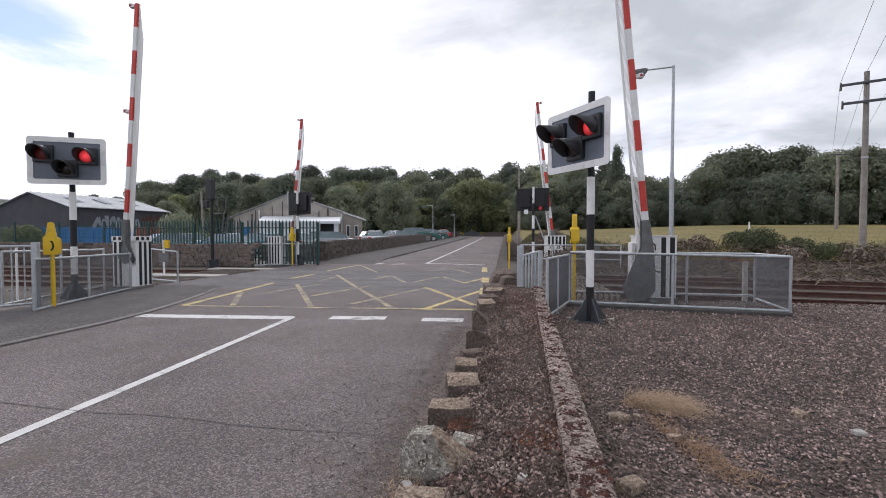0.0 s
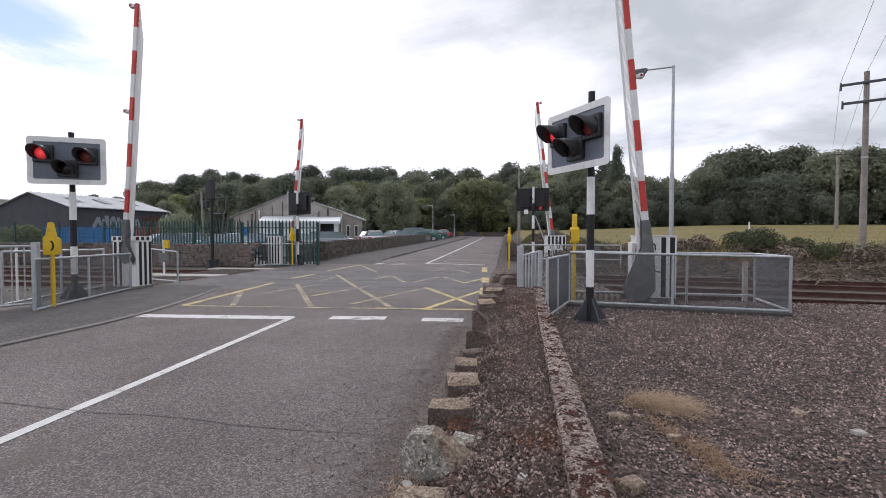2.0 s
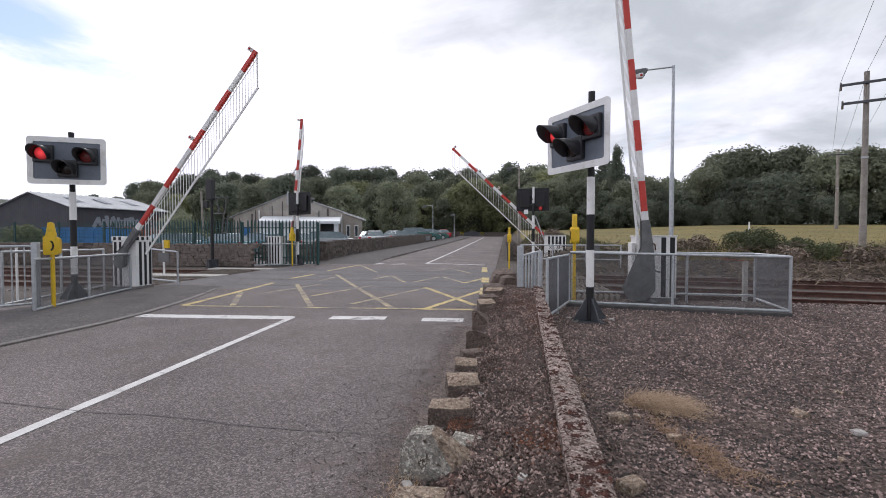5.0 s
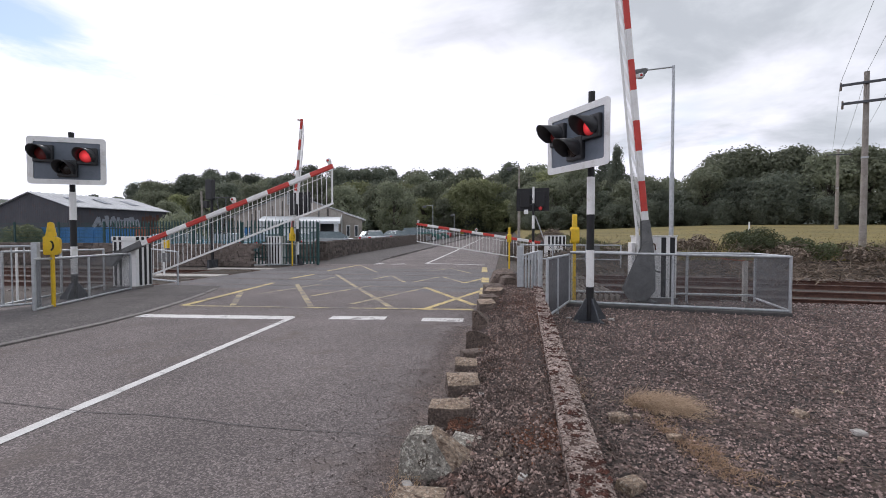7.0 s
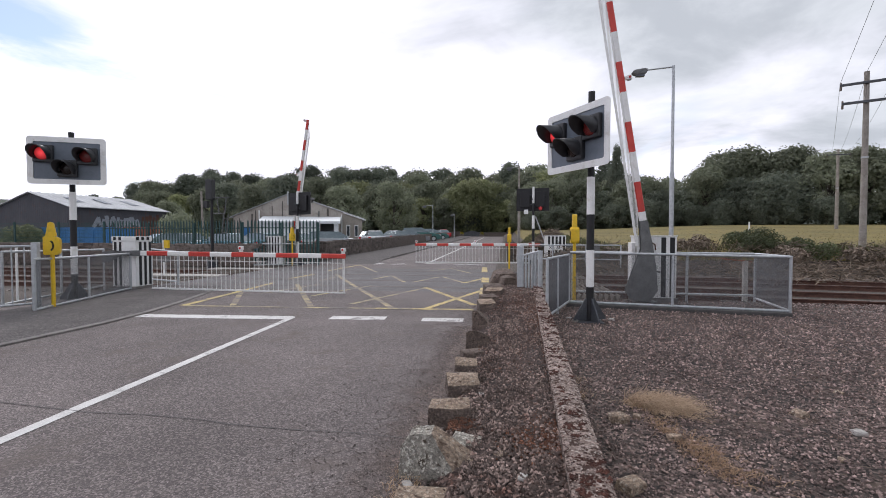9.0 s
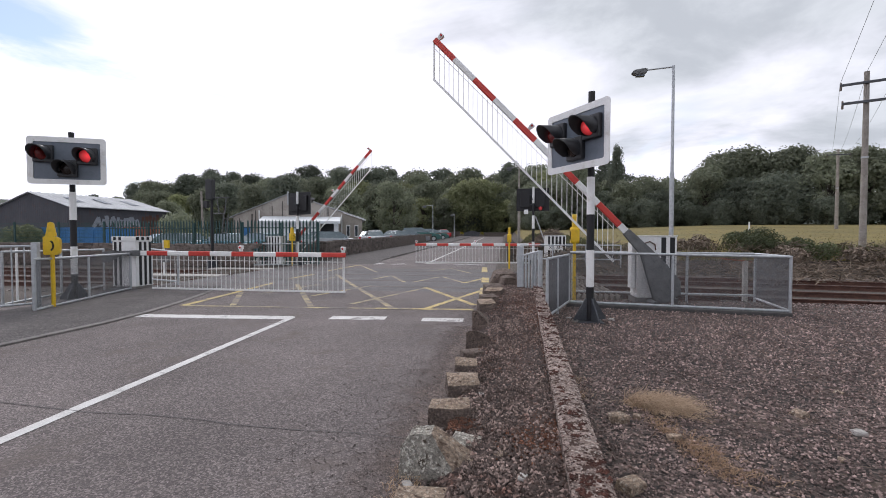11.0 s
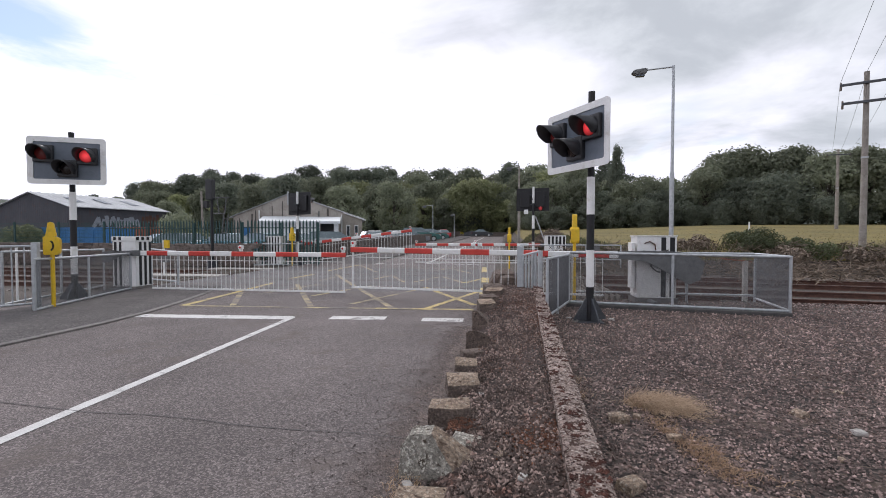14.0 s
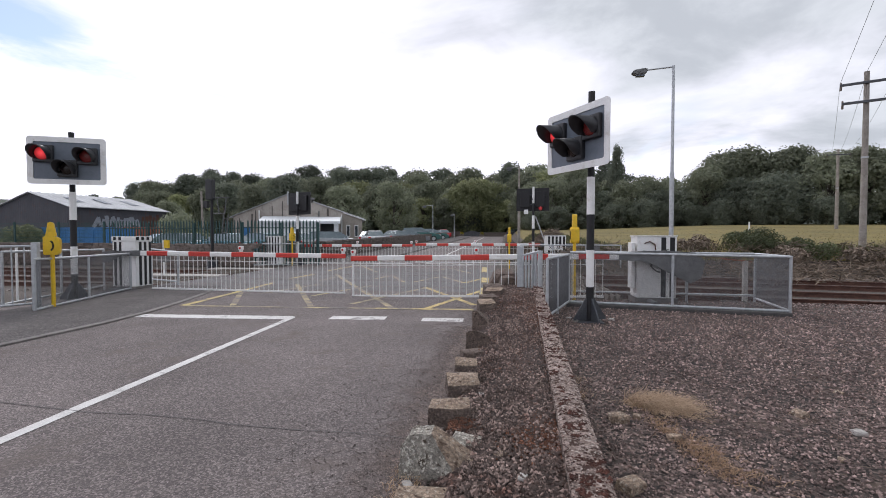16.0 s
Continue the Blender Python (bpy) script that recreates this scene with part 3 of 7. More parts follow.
def strip(name, path, left, right, lift, material, label, category):
    """A surface along y: left and right edges as functions of y."""
    verts, faces = [], []
    for y in path:
        a, b = left(y), right(y)
        for k in range(7):
            verts.append((a + (b - a) * k / 6, y, rise(y) + lift(y)))
    for j in range(len(path) - 1):
        for k in range(6):
            i = j * 7 + k
            faces.append((i, i + 1, i + 8, i + 7))
    return sheet(name, verts, faces, material, label=label, category=category)


def kerb_x(y):
    """The near footpath's kerb, flaring out towards the rails."""
    return -6.20 - 0.42 * step(y, 6.0, 8.6) - 1.15 * step(y, 7.6, 12.0)


def path_top(y):
    return 0.012 + 0.011 * (1 - step(y, 6.0, 10.4))


def build_road():
    ys = [-30, -12, -4] + [v * 0.5 for v in range(-4, 46)] + [24 + 2 * v for v in range(38)]
    strip("road", ys, lambda y: -6.9 if y > 21.5 else -9.6, lambda y: -0.42, lambda y: 0.0, "asphalt", "worn grey asphalt road with patched seams", "road")
    strip("road_crossing", [10.6, 11.2, 11.5, 12.4, 13.1, 14.0, 15.0, 15.8, 16.6, 17.2, 18.0], lambda y: -9.5, lambda y: 0.2, lambda y: 0.002, "crossing", "darker asphalt between the rails of the crossing", "road")
    strip("road_dirt", [-4.0, -1.0, 1.0, 2.0, 3.0, 4.0, 5.0, 6.0, 6.6], lambda y: -1.3, lambda y: -0.42, lambda y: 0.002, "dirt", "film of brown soil washed onto the road edge", "dirt")
    p = [v * 0.5 for v in range(-8, 23)]
    strip("pavement", p, lambda y: -8.95 - 0.9 * step(y, 7.5, 10), kerb_x, path_top, "footpath", "dark asphalt footpath sloping to the rails", "footpath")
    far = [20.6, 21.2, 22] + [23 + 2 * v for v in range(37)]
    strip("pavement", far, lambda y: -10.0, lambda y: -6.75 + 0.45 * (1 - step(y, 20.6, 24)), lambda y: 0.006 + 0.094 * step(y, 21.0, 28), "footpath", "asphalt footpath beside the stone wall", "footpath")
    # kerb stones, each its own piece
    run = thing("kerb", pose(0, 0, 0), "worn concrete kerb along the footpath", "kerb", kind="structure")
    me = None
    y = -3.0
    while y < 9.8:
        n = y + 0.9
        x0, x1 = kerb_x(y), kerb_x(n)
        z = path_top(y + 0.45)
        if me is None:
            first = part("kerb_stone", B(-0.06, 0.06, 0.0, 0.89, -0.12, 0.006, 0.012), "kerb", run)
            me = first.data
            ob = first
        else:
            ob = shared("kerb_stone", me, run, Matrix())
        wob = 0.5 * noise.noise((y * 3.7, 1.0, 0.0))
        ob.matrix_basis = pose(x0 + 0.06 + 0.03 * wob, y, z + 0.008 * wob, math.degrees(math.atan2(path_top(n) - path_top(y), 0.9)), 0, -math.degrees(math.atan2(x1 - x0, 0.9)))
        y = n
    for k in range(40):
        y = 21.4 + k * 1.2
        ob = shared("kerb_stone", me, run, pose(-6.78 + 0.45 * (1 - step(y, 20.6, 24)), y, rise(y) + 0.002 + 0.098 * step(y, 21.0, 28)))
        ob.scale.y = 1.34


def line_on_road(name, segs, width, material, label, lift=0.0042):
    bm = bmesh.new()
    for n_, (x0, y0, x1, y1) in enumerate(segs):
        top = lift + 0.0008 * (n_ % 2) * (len(segs) > 2)
        d = Vector((x1 - x0, y1 - y0))
        n = Vector((-d.y, d.x)).normalized() * width / 2
        k = max(1, int(d.length / 0.14)) if d.length < 9 else int(d.length / 0.6)
        for i in range(k):
            a = Vector((x0, y0)) + d * (i / k)
            b = Vector((x0, y0)) + d * ((i + 1) / k)
            # ragged, hand-laid edges
            vs = []
            for c, side in ((a, 1), (a, -1), (b, -1), (b, 1)):
                q = c + n * side * (1 + 0.16 * noise.noise((c.x * 4.1, c.y * 4.1, side * 3.0)) + 0.12 * noise.noise((c.x * 13, c.y * 13, side * 5.0)))
                vs.append(bm.verts.new((q.x, q.y, rise(c.y) + top)))
            f = bm.faces.new(vs)
            f.normal_update()
            if f.normal.z < 0:
                f.normal_flip()
    ob = part(name, bm, material)
    return tagged(ob, label, "road marking", "", "structure")


def build_markings():
    line_on_road("centre_line", [(-3.05, -6, -3.28, 2.26), (-3.28, 2.26, -3.51, 6.93)], 0.105, "white", "solid white centre line leading to the stop line", 0.0045)
    line_on_road("stop_line", [(-6.25, 6.70, -3.50, 6.88), (-2.87, 6.98, -1.95, 7.06), (-1.34, 7.03, -0.67, 7.07)], 0.29, "white", "white stop line and broken white transverse line", 0.0025)
    line_on_road("far_stop_line", [(-3.97, 21.69, -0.98, 20.82), (-6.33, 20.6, -6.05, 21.4), (-5.42, 20.73, -4.88, 21.17)], 0.25, "white", "white stop line beyond the rails")
    line_on_road("far_centre_line", [(-3.9, 21.8, -4.05, 86)], 0.14, "white", "white centre line climbing away beyond the crossing")
    line_on_road("yellow_box_edge", [(-2.4, 7.98, -0.58, 8.08), (-6.20, 7.78, -6.42, 9.91), (-6.42, 9.91, -6.64, 11.99), (-6.78, 13.28, -6.71, 14.79),
                                    (-6.85, 16.40, -6.78, 20.00)], 0.14, "yellow", "worn yellow box outline round the crossing", 0.0075)
    line_on_road("yellow_box_edge", [(-0.90, 19.23, -0.78, 16.6), (-0.65, 14.47, -0.59, 12.9), (-0.54, 11.54, -0.50, 10.22)], 0.22, "yellow", "broken yellow edge blocks beside the verge", 0.0075)
    line_on_road("yellow_hatching", [(-1.46, 8.11, -0.57, 11.03), (-0.59, 8.61, -2.09, 11.43),
                                    (-1.18, 12.76, -0.70, 14.14)], 0.125, "yellow", "worn yellow diagonal hatching", 0.0060)
    line_on_road("yellow_hatching", [(-5.27, 7.95, -6.30, 9.84), (-3.69, 8.02, -5.84, 11.78), (-2.12, 8.10, -3.86, 11.18), (-6.20, 7.78, -2.4, 7.98), (-5.70, 9.70, -5.14, 11.88), (-4.33, 9.47, -3.62, 11.67), (-3.86, 11.18, -5.92, 14.91), (-3.05, 8.42, -2.07, 11.33), (-1.18, 12.76, -2.06, 14.53),
                                    (-2.71, 12.68, -2.17, 14.51), (-5.59, 12.83, -5.58, 14.03), (-4.16, 13.41, -3.85, 14.72), (-3.85, 14.72, -2.92, 12.65), (-6.78, 20.0, -4.81, 16.11),
                                    (-3.01, 16.94, -2.20, 18.33), (-2.16, 18.07, -1.23, 16.08)], 0.115, "faded", "almost rubbed-out yellow diagonal hatching")
    rnd = random.Random(5)
    pts = [(-4.6 + 0.24 * i, 3.02 + 0.015 * math.sin(i * 0.9) + rnd.uniform(-0.012, 0.012) - 0.010 * i) for i in range(18)]
    line_on_road("tar_seam", [(*pts[i], *pts[i + 1]) for i in range(len(pts) - 1)], 0.009, "tar", "thin dark crack across the asphalt")


RAIL_Y = (11.5, 13.1, 15.0, 16.6)


def bend(x):
    """The railway curves gently towards the station yard."""
    return -0.0085 * max(0.0, x + 3.0) ** 2


def build_railway():
    rnd = random.Random(11)
    xs = [-60, -45] + [-32 + 1.0 * v for v in range(62)] + [34, 42, 52]
    prof = [(-0.07, -0.16), (0.07, -0.16), (0.07, -0.145), (0.012, -0.115), (0.012, -0.045), (0.036, -0.03), (0.036, 0.0), (-0.036, 0.0), (-0.036, -0.03), (-0.012, -0.045), (-0.012, -0.115), (-0.07, -0.145)]
    for k, ry in enumerate(RAIL_Y):
        bm = bmesh.new()
        rings = []
        for x in xs:
            rings.append([bm.verts.new((x, ry + bend(x) + u, v + 0.0035 - (0.03 if x > 0.6 or x < -9.6 else 0.0))) for u, v in prof])
        for a, b in zip(rings, rings[1:]):
            for i in range(len(prof)):
                j = (i + 1) % len(prof)
                f = bm.faces.new((a[i], a[j], b[j], b[i]))
                f.material_index = 1 if i == 6 else 0
        bmesh.ops.recalc_face_normals(bm, faces=bm.faces)
        tagged(part("rail", bm, ["rust", "shine"]), "rusty steel running rail of the railway", "rail", "running rails", "structure")
        for side in (-1, 1):
            bm = bmesh.new()
            n = [(-9.4 + 1.0 * v) for v in range(10)]
            for x in n:
                box(bm, x, x + 0.96, ry + bend(x) + side * 0.11 - 0.055, ry + bend(x) + side * 0.11 + 0.055, -0.1, 0.003, 0)
            tagged(part("rubber_strip", bm, "flange"), "dark rubber flangeway strip let into the road beside a rail", "rubber strip", "flangeway strips", "structure")
    # sleepers
    me = None
    for c in (12.3, 15.8):
        for i in range(56):
            x = -28 + i * 0.72
            if -9.6 < x < 0.4:
                continue
            m = pose(x, c + bend(x), -0.30, 0, 0, -math.degrees(math.atan(0.017 * max(0, x + 3))))
            if me is None:
                ob = part("railway_sleeper", B(-0.13, 0.13, -1.25, 1.25, 0, 0.13, 0.02), "sleeper")
                me = ob.data
                ob.matrix_basis = m
            else:
                ob = new("railway_sleeper", me)
                ob.matrix_basis = m
            tagged(ob, "concrete railway sleeper bedded in stone ballast", "sleeper", "railway sleepers", "structure")
    # ballast bed and its stones
    verts, faces = [], []
    sec = [(10.1, -0.17), (10.7, -0.19), (11.2, -0.19), (13.4, -0.20), (14.7, -0.20), (16.9, -0.19), (17.5, -0.17), (18.0, -0.05)]
    bx = [-60] + list(range(-34, -8, 2)) + [-9.6] + [0.3] + list(range(1, 30, 2)) + [60]
    for x in bx:
        for y, z in sec:
            verts.append((x, y + bend(x), z))
    for j in range(len(bx) - 1):
        if bx[j] == -9.6:
            continue
        for i in range(7):
            a = j * 8 + i
            faces.append((a, a + 8, a + 9, a + 1))
    sheet("ballast_bed", verts, faces, "ballast", label="grey stone ballast bed under the rails", category="ballast", smooth=True)
    pts = []
    for _ in range(17000):
        x = rnd.uniform(0.6, 16) if rnd.random() < 0.72 else rnd.uniform(-24, -9.6)
        y = rnd.uniform(9.6, 17.8)
        pts.append((x, y + bend(x), -0.19 if 10.3 < y < 17.4 else -0.1, rnd.uniform(0.022, 0.05)))
    for _ in range(6500):
        x = rnd.uniform(4.6, 14.0)
        pts.append((x, 10.75 + bend(x) - 2.0 * rnd.random() ** 1.5, rnd.uniform(-0.07, -0.03), rnd.uniform(0.016, 0.042)))
    pebbles("ballast_stones", pts, 3, "ballast", "loose grey ballast stones between the rails", "ballast")
    for x0, x1, y0, y1 in ((-13.6, -9.75, 13.75, 14.5), (-12.4, -9.2, 17.0, 17.6)):
        ob = part("trackside_slab", B(x0, x1, y0, y1, -0.16, 0.0, 0.01), "slab")
        tagged(ob, "pale concrete slab laid beside the rails", "concrete slab", "", "structure")
    # trespass guards: ribbed timber panels beside the crossing
    for x0, c in ((1.0, 12.3), (1.0, 15.8), (-11.7, 12.3), (-11.7, 15.8)):
        g = thing("trespass_guard", pose(x0, c + bend(x0 + 0.8), 0), "row of weathered wedge-shaped timber trespass guard slats between the rails", "trespass guard", "trespass guards")
        me2 = None
        for i in range(14):
            for oy, w in ((-1.25, 0.42), (0.0, 1.3), (1.25, 0.42)):
                m = pose(i * 0.125, oy, 0) @ Matrix.Diagonal((1, w, 1, 1))
                if me2 is None:
                    bm = prism(bmesh.new(), [(-0.05, -0.17), (0.05, -0.17), (0.012, -0.02), (-0.012, -0.02)], -0.5, 0.5)
                    ob = part("slat", bm, "timber", g)
                    me2 = ob.data
                    ob.matrix_basis = m
                else:
                    ob = shared("slat", me2, g, Matrix())
                    ob.matrix_basis = m


def pebbles(name, pts, seed, material, label, category, flat=0.7):
    """Many small angular stones as one loose mass."""
    rng = np.random.default_rng(seed)
    p = np.array(pts)
    n = len(p)
    base = np.array([(1, 0, 0), (-1, 0, 0), (0, 1, 0), (0, -1, 0), (0, 0, 1), (0, 0, -1)], float)
    tri = np.array([(0, 2, 4), (2, 1, 4), (1, 3, 4), (3, 0, 4), (2, 0, 5), (1, 2, 5), (3, 1, 5), (0, 3, 5)])
    v = base[None] * rng.uniform(0.55, 1.25, (n, 6, 1)) + rng.normal(0, 0.22, (n, 6, 3))
    a = rng.uniform(0, 2 * np.pi, n)
    ca, sa = np.cos(a)[:, None], np.sin(a)[:, None]
    v = np.stack([v[..., 0] * ca - v[..., 1] * sa, v[..., 0] * sa + v[..., 1] * ca, v[..., 2] * flat], -1)
    v = v * p[:, 3][:, None, None] + p[:, None, :3]
    f = (tri[None] + (np.arange(n) * 6)[:, None, None]).reshape(-1, 3)
    return sheet(name, v.reshape(-1, 3).tolist(), f.tolist(), material, "stuff", label, category)


# ---- verge: rough stones, clinker strip, coping ----
def coping_x(y):
    return 0.31 + (y - 2.05) * 0.0392


def banked(x, y, z):
    """The verge is banked up, and drawn together, towards the gate at its far end."""
    k = 0.20 * step(y, 4.5, 11.0)
    return (x - x * k, y - y * k, z + (1.35 - z) * k)


def build_verge():
    rnd = random.Random(3)
    ys = [-4, -2, 0] + [1 + 0.5 * k for k in range(22)]
    verts, faces = [], []
    for y in ys:
        a, b = -0.42, coping_x(y) + 0.02
        q = banked(a, y, 0.0)
        verts.append((q[0] - 0.03, q[1], -0.04))
        for k in range(6):
            t = k / 5
            verts.append(banked(a + (b - a) * t, y, -0.02 + (0.10 + 0.02 * noise.noise((y, t * 3, 0))) * step(t, 0.0, 0.28)))
    for j in range(len(ys) - 1):
        for k in range(6):
            i = j * 7 + k
            faces.append((i, i + 1, i + 8, i + 7))
    # the end face of the bank
    n0 = len(verts)
    verts += [(x, y + 0.05, -0.05) for x, y, z in verts[-7:]]
    faces += [(n0 - 7 + k, n0 - 6 + k, n0 + 1 + k, n0 + k) for k in range(6)]
    sheet("verge", verts, faces, "soil", label="dark clinker and soil verge between road stones and coping", category="verge", smooth=True)
    pts = []
    for _ in range(28000):
        y = 1.4 + 10.2 * rnd.random() ** 1.6
        t = rnd.random()
        x = -0.40 + (coping_x(y) + 0.40) * t
        pts.append((*banked(x, y, 0.082 * step(t, 0.0, 0.28) + rnd.uniform(-0.008, 0.010)), rnd.triangular(0.0045, 0.018, 0.0082) * (1.5 if rnd.random() < 0.03 else 1)))
    for _ in range(2500):
        y = rnd.uniform(-3.5, 1.42)
        t = rnd.random()
        pts.append((-0.40 + (coping_x(y) + 0.40) * t, y, 0.085 * step(t, 0.0, 0.28), rnd.uniform(0.004, 0.0115)))
    pebbles("clinker_pebbles", pts, 4, "clinker", "dark loose clinker pebbles filling the verge", "clinker", 0.95)
    # red-brown moss: thick before the gate, thin patches elsewhere
    pts = []
    for cx, cy, sx, sy, n in ((0.30, 8.6, 0.22, 0.9, 1500), (0.42, 6.6, 0.08, 0.9, 450), (0.18, 2.75, 0.10, 0.10, 420), (0.27, 2.95, 0.05, 0.14, 260), (-0.33, 2.93, 0.07, 0.05, 320), (0.05, 5.0, 0.2, 0.6, 260)):
        for _ in range(n):
            y = cy + rnd.gauss(0, sy)
            x = min(cx + rnd.gauss(0, sx), coping_x(y) - 0.01)
            if x > -0.38 and 1.6 < y < 11.2:
                pts.append((*banked(x, y, 0.088), rnd.uniform(0.004, 0.011)))
    pebbles("red_moss", pts, 9, "redmoss", "red-brown moss growing in patches over the clinker", "moss", 0.8)
    # coping stones along the yard
    wall = thing("coping_wall", pose(0, 0, 0), "low retaining wall with rough weathered concrete copings", "low wall", kind="structure")
    y = -3.2
    k = 0
    while y < 11.4:
        n = min(11.6, y + rnd.choice((0.9, 1.15, 1.4)))
        bm = bmesh.new()
        seg = 9
        bmesh.ops.create_grid(bm, x_segments=5, y_segments=seg, size=0.5)
        for v in bm.verts:
            t, u = v.co.y + 0.5, v.co.x + 0.5
            yy = y + 0.008 + (n - y - 0.016) * t
            edge = 0.016 * (abs(u - 0.5) > 0.45) + 0.012 * (t < 0.02 or t > 0.98)
            wob = 0.012 * noise.noise((u * 3, yy * 4, k)) * (abs(u - 0.5) > 0.45)
            v.co = Vector(banked(coping_x(yy) + 0.205 * u + wob, yy, 0.16 - edge + 0.008 * noise.noise((u * 5, yy * 7, 1.0 + k))))
        ext = bmesh.ops.extrude_face_region(bm, geom=bm.faces[:])
        for e in ext["geom"]:
            if isinstance(e, bmesh.types.BMVert):
                e.co.z = -0.12
        bmesh.ops.recalc_face_normals(bm, faces=bm.faces)
        part("coping_stone", bm, "coping", wall)
        y = n
        k += 1
    pts = []
    for _ in range(1500):
        y = 1.6 + 9.8 * rnd.random() ** 1.6
        if noise.noise((y * 1.9, 0.0, 4.0)) + rnd.uniform(-0.35, 0.35) > 0.05:
            pts.append((*banked(coping_x(y) + rnd.betavariate(0.9, 1.2) * 0.2, y, 0.158), rnd.uniform(0.004, 0.010)))
    pebbles("moss_crust", pts, 8, "clinker", "dark brown moss crust on the coping stones", "moss", 0.5)
    # cushions of moss, thickest on the far stones
    pts = []
    for _ in range(95):
        cy = 1.9 + 9.0 * rnd.random() ** 1.4
        cu, wide = rnd.uniform(0.01, 0.19), rnd.uniform(0.008, 0.024)
        for _ in range(26):
            y = cy + rnd.gauss(0, wide)
            u = min(0.198, max(0.006, cu + rnd.gauss(0, wide * 1.3)))
            pts.append((*banked(coping_x(y) + u, y, 0.162), rnd.uniform(0.005, 0.011)))
    pebbles("moss_cushions", pts, 17, "cushion", "dark maroon moss cushions on the coping stones", "moss", 0.7)
    # the stones that edge the road
    # left edge, right edge, front, depth, height in front and behind, turn, lean
    rows = ((-0.55, -0.26, 2.04, 0.17, 0.05, 0.06, 4, 0.0, "rocktan"), (-0.36, -0.16, 2.64, 0.15, 0.09, 0.10, -12, 0.0, "rockgrey"), (-0.55, -0.22, 3.06, 0.17, 0.155, 0.175, 6, 0.0, "rocktan"), (-0.49, -0.19, 3.66, 0.22, 0.11, 0.17, 14, 0.10, "rocktan"),
            (-0.50, -0.27, 4.36, 0.14, 0.07, 0.115, 8, 0.05, "rocktan"), (-0.46, -0.22, 4.80, 0.16, 0.095, 0.10, 20, 0.0, "rock"),
            (-0.38, -0.14, 6.9, 0.2, 0.06, 0.05, 10, 0.0, "rock"), (-0.45, -0.16, 7.85, 0.34, 0.19, 0.24, 12, 0.0, "rocktan"),
            (-0.42, -0.12, 8.7, 0.3, 0.20, 0.22, 20, 0.0, "rock"), (-0.44, -0.10, 9.6, 0.34, 0.20, 0.24, -8, 0.0, "rocktan"), (-0.44, -0.06, 10.7, 0.34, 0.16, 0.2, 12, 0.0, "rock"),
            (-0.40, 0.34, 12.7, 0.5, 0.30, 0.36, 5, 0.0, "rock"), (-0.04, 0.34, 12.15, 0.3, 0.24, 0.26, 30, 0.0, "rock"))
    for i, (xa, xb, y, d, hf, hb, rz, skew, mt) in enumerate(rows):
        # sides take dark rock as painted shade, tops the row's own stone
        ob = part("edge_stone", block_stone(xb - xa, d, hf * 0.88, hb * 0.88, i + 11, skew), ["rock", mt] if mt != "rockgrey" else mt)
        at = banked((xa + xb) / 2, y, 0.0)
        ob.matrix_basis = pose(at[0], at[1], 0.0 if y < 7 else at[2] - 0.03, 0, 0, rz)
        tagged(ob, "rough lichen-spotted field stone set on the road edge", "stone", "stones edging the road")
    # two slabs stood on edge: one with a clipped corner, one sloping to a point
    for x, y, d, rz, tilt, outline in ((-0.32, 5.12, 0.12, 8, -7, ((-0.14, -0.03), (0.15, -0.03), (0.145, 0.17), (0.055, 0.235), (-0.06, 0.25), (-0.125, 0.235))),
                                       (-0.325, 6.08, 0.16, -8, -4, ((-0.14, -0.03), (0.20, -0.03), (0.17, 0.03), (0.04, 0.22), (-0.085, 0.325), (-0.135, 0.315)))):
        bm = bmesh.new()
        for sx, pz in outline:
            bm.verts.new((sx, 0.0, pz))
            bm.verts.new((sx * 0.94 + 0.01, d, pz * 0.95))
        bmesh.ops.convex_hull(bm, input=bm.verts)
        bmesh.ops.subdivide_edges(bm, edges=bm.edges[:], cuts=5, use_grid_fill=True)
        for v in bm.verts:
            v.co += noise.noise_vector(v.co * 14 + Vector((y, 0, 0))) * 0.010 + noise.noise_vector(v.co * 60) * 0.005
        ob = part("edge_stone", bm, "rock")
        ob.matrix_basis = pose(x, y, 0.0, tilt, 0, rz)
        tagged(ob, "rough brown field slab stood on edge beside the road", "stone", "stones edging the road")
    # the largest one leans, split down one side
    bm = bmesh.new()
    for q in ((-0.225, -0.10, -0.03), (0.10, -0.12, -0.03), (0.265, 0.0, -0.03), (-0.20, 0.15, -0.03), (0.20, 0.15, -0.03), (-0.21, -0.06, 0.160), (-0.165, -0.045, 0.222),
              (-0.040, -0.055, 0.232), (-0.15, 0.05, 0.232), (-0.030, 0.055, 0.243), (0.085, -0.115, 0.055), (0.225, -0.035, 0.050), (0.255, 0.045, 0.045), (-0.185, 0.10, 0.15)):
        bm.verts.new(q)
    bmesh.ops.convex_hull(bm, input=bm.verts)
    bmesh.ops.delete(bm, geom=[v for v in bm.verts if not v.link_faces], context="VERTS")
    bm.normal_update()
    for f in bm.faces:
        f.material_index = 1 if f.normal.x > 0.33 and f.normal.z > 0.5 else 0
    bmesh.ops.subdivide_edges(bm, edges=bm.edges[:], cuts=9, use_grid_fill=True)
    for v in bm.verts:
        v.co += noise.noise_vector(v.co * 18) * 0.006 + noise.noise_vector(v.co * 45) * 0.004 + noise.noise_vector(v.co * 90) * 0.002
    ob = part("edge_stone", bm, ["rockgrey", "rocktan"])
    ob.matrix_basis = pose(-0.375, 2.49, 0.0, 0, 0, 4)
    tagged(ob, "large split grey field stone with pale lichen", "stone", "stones edging the road")
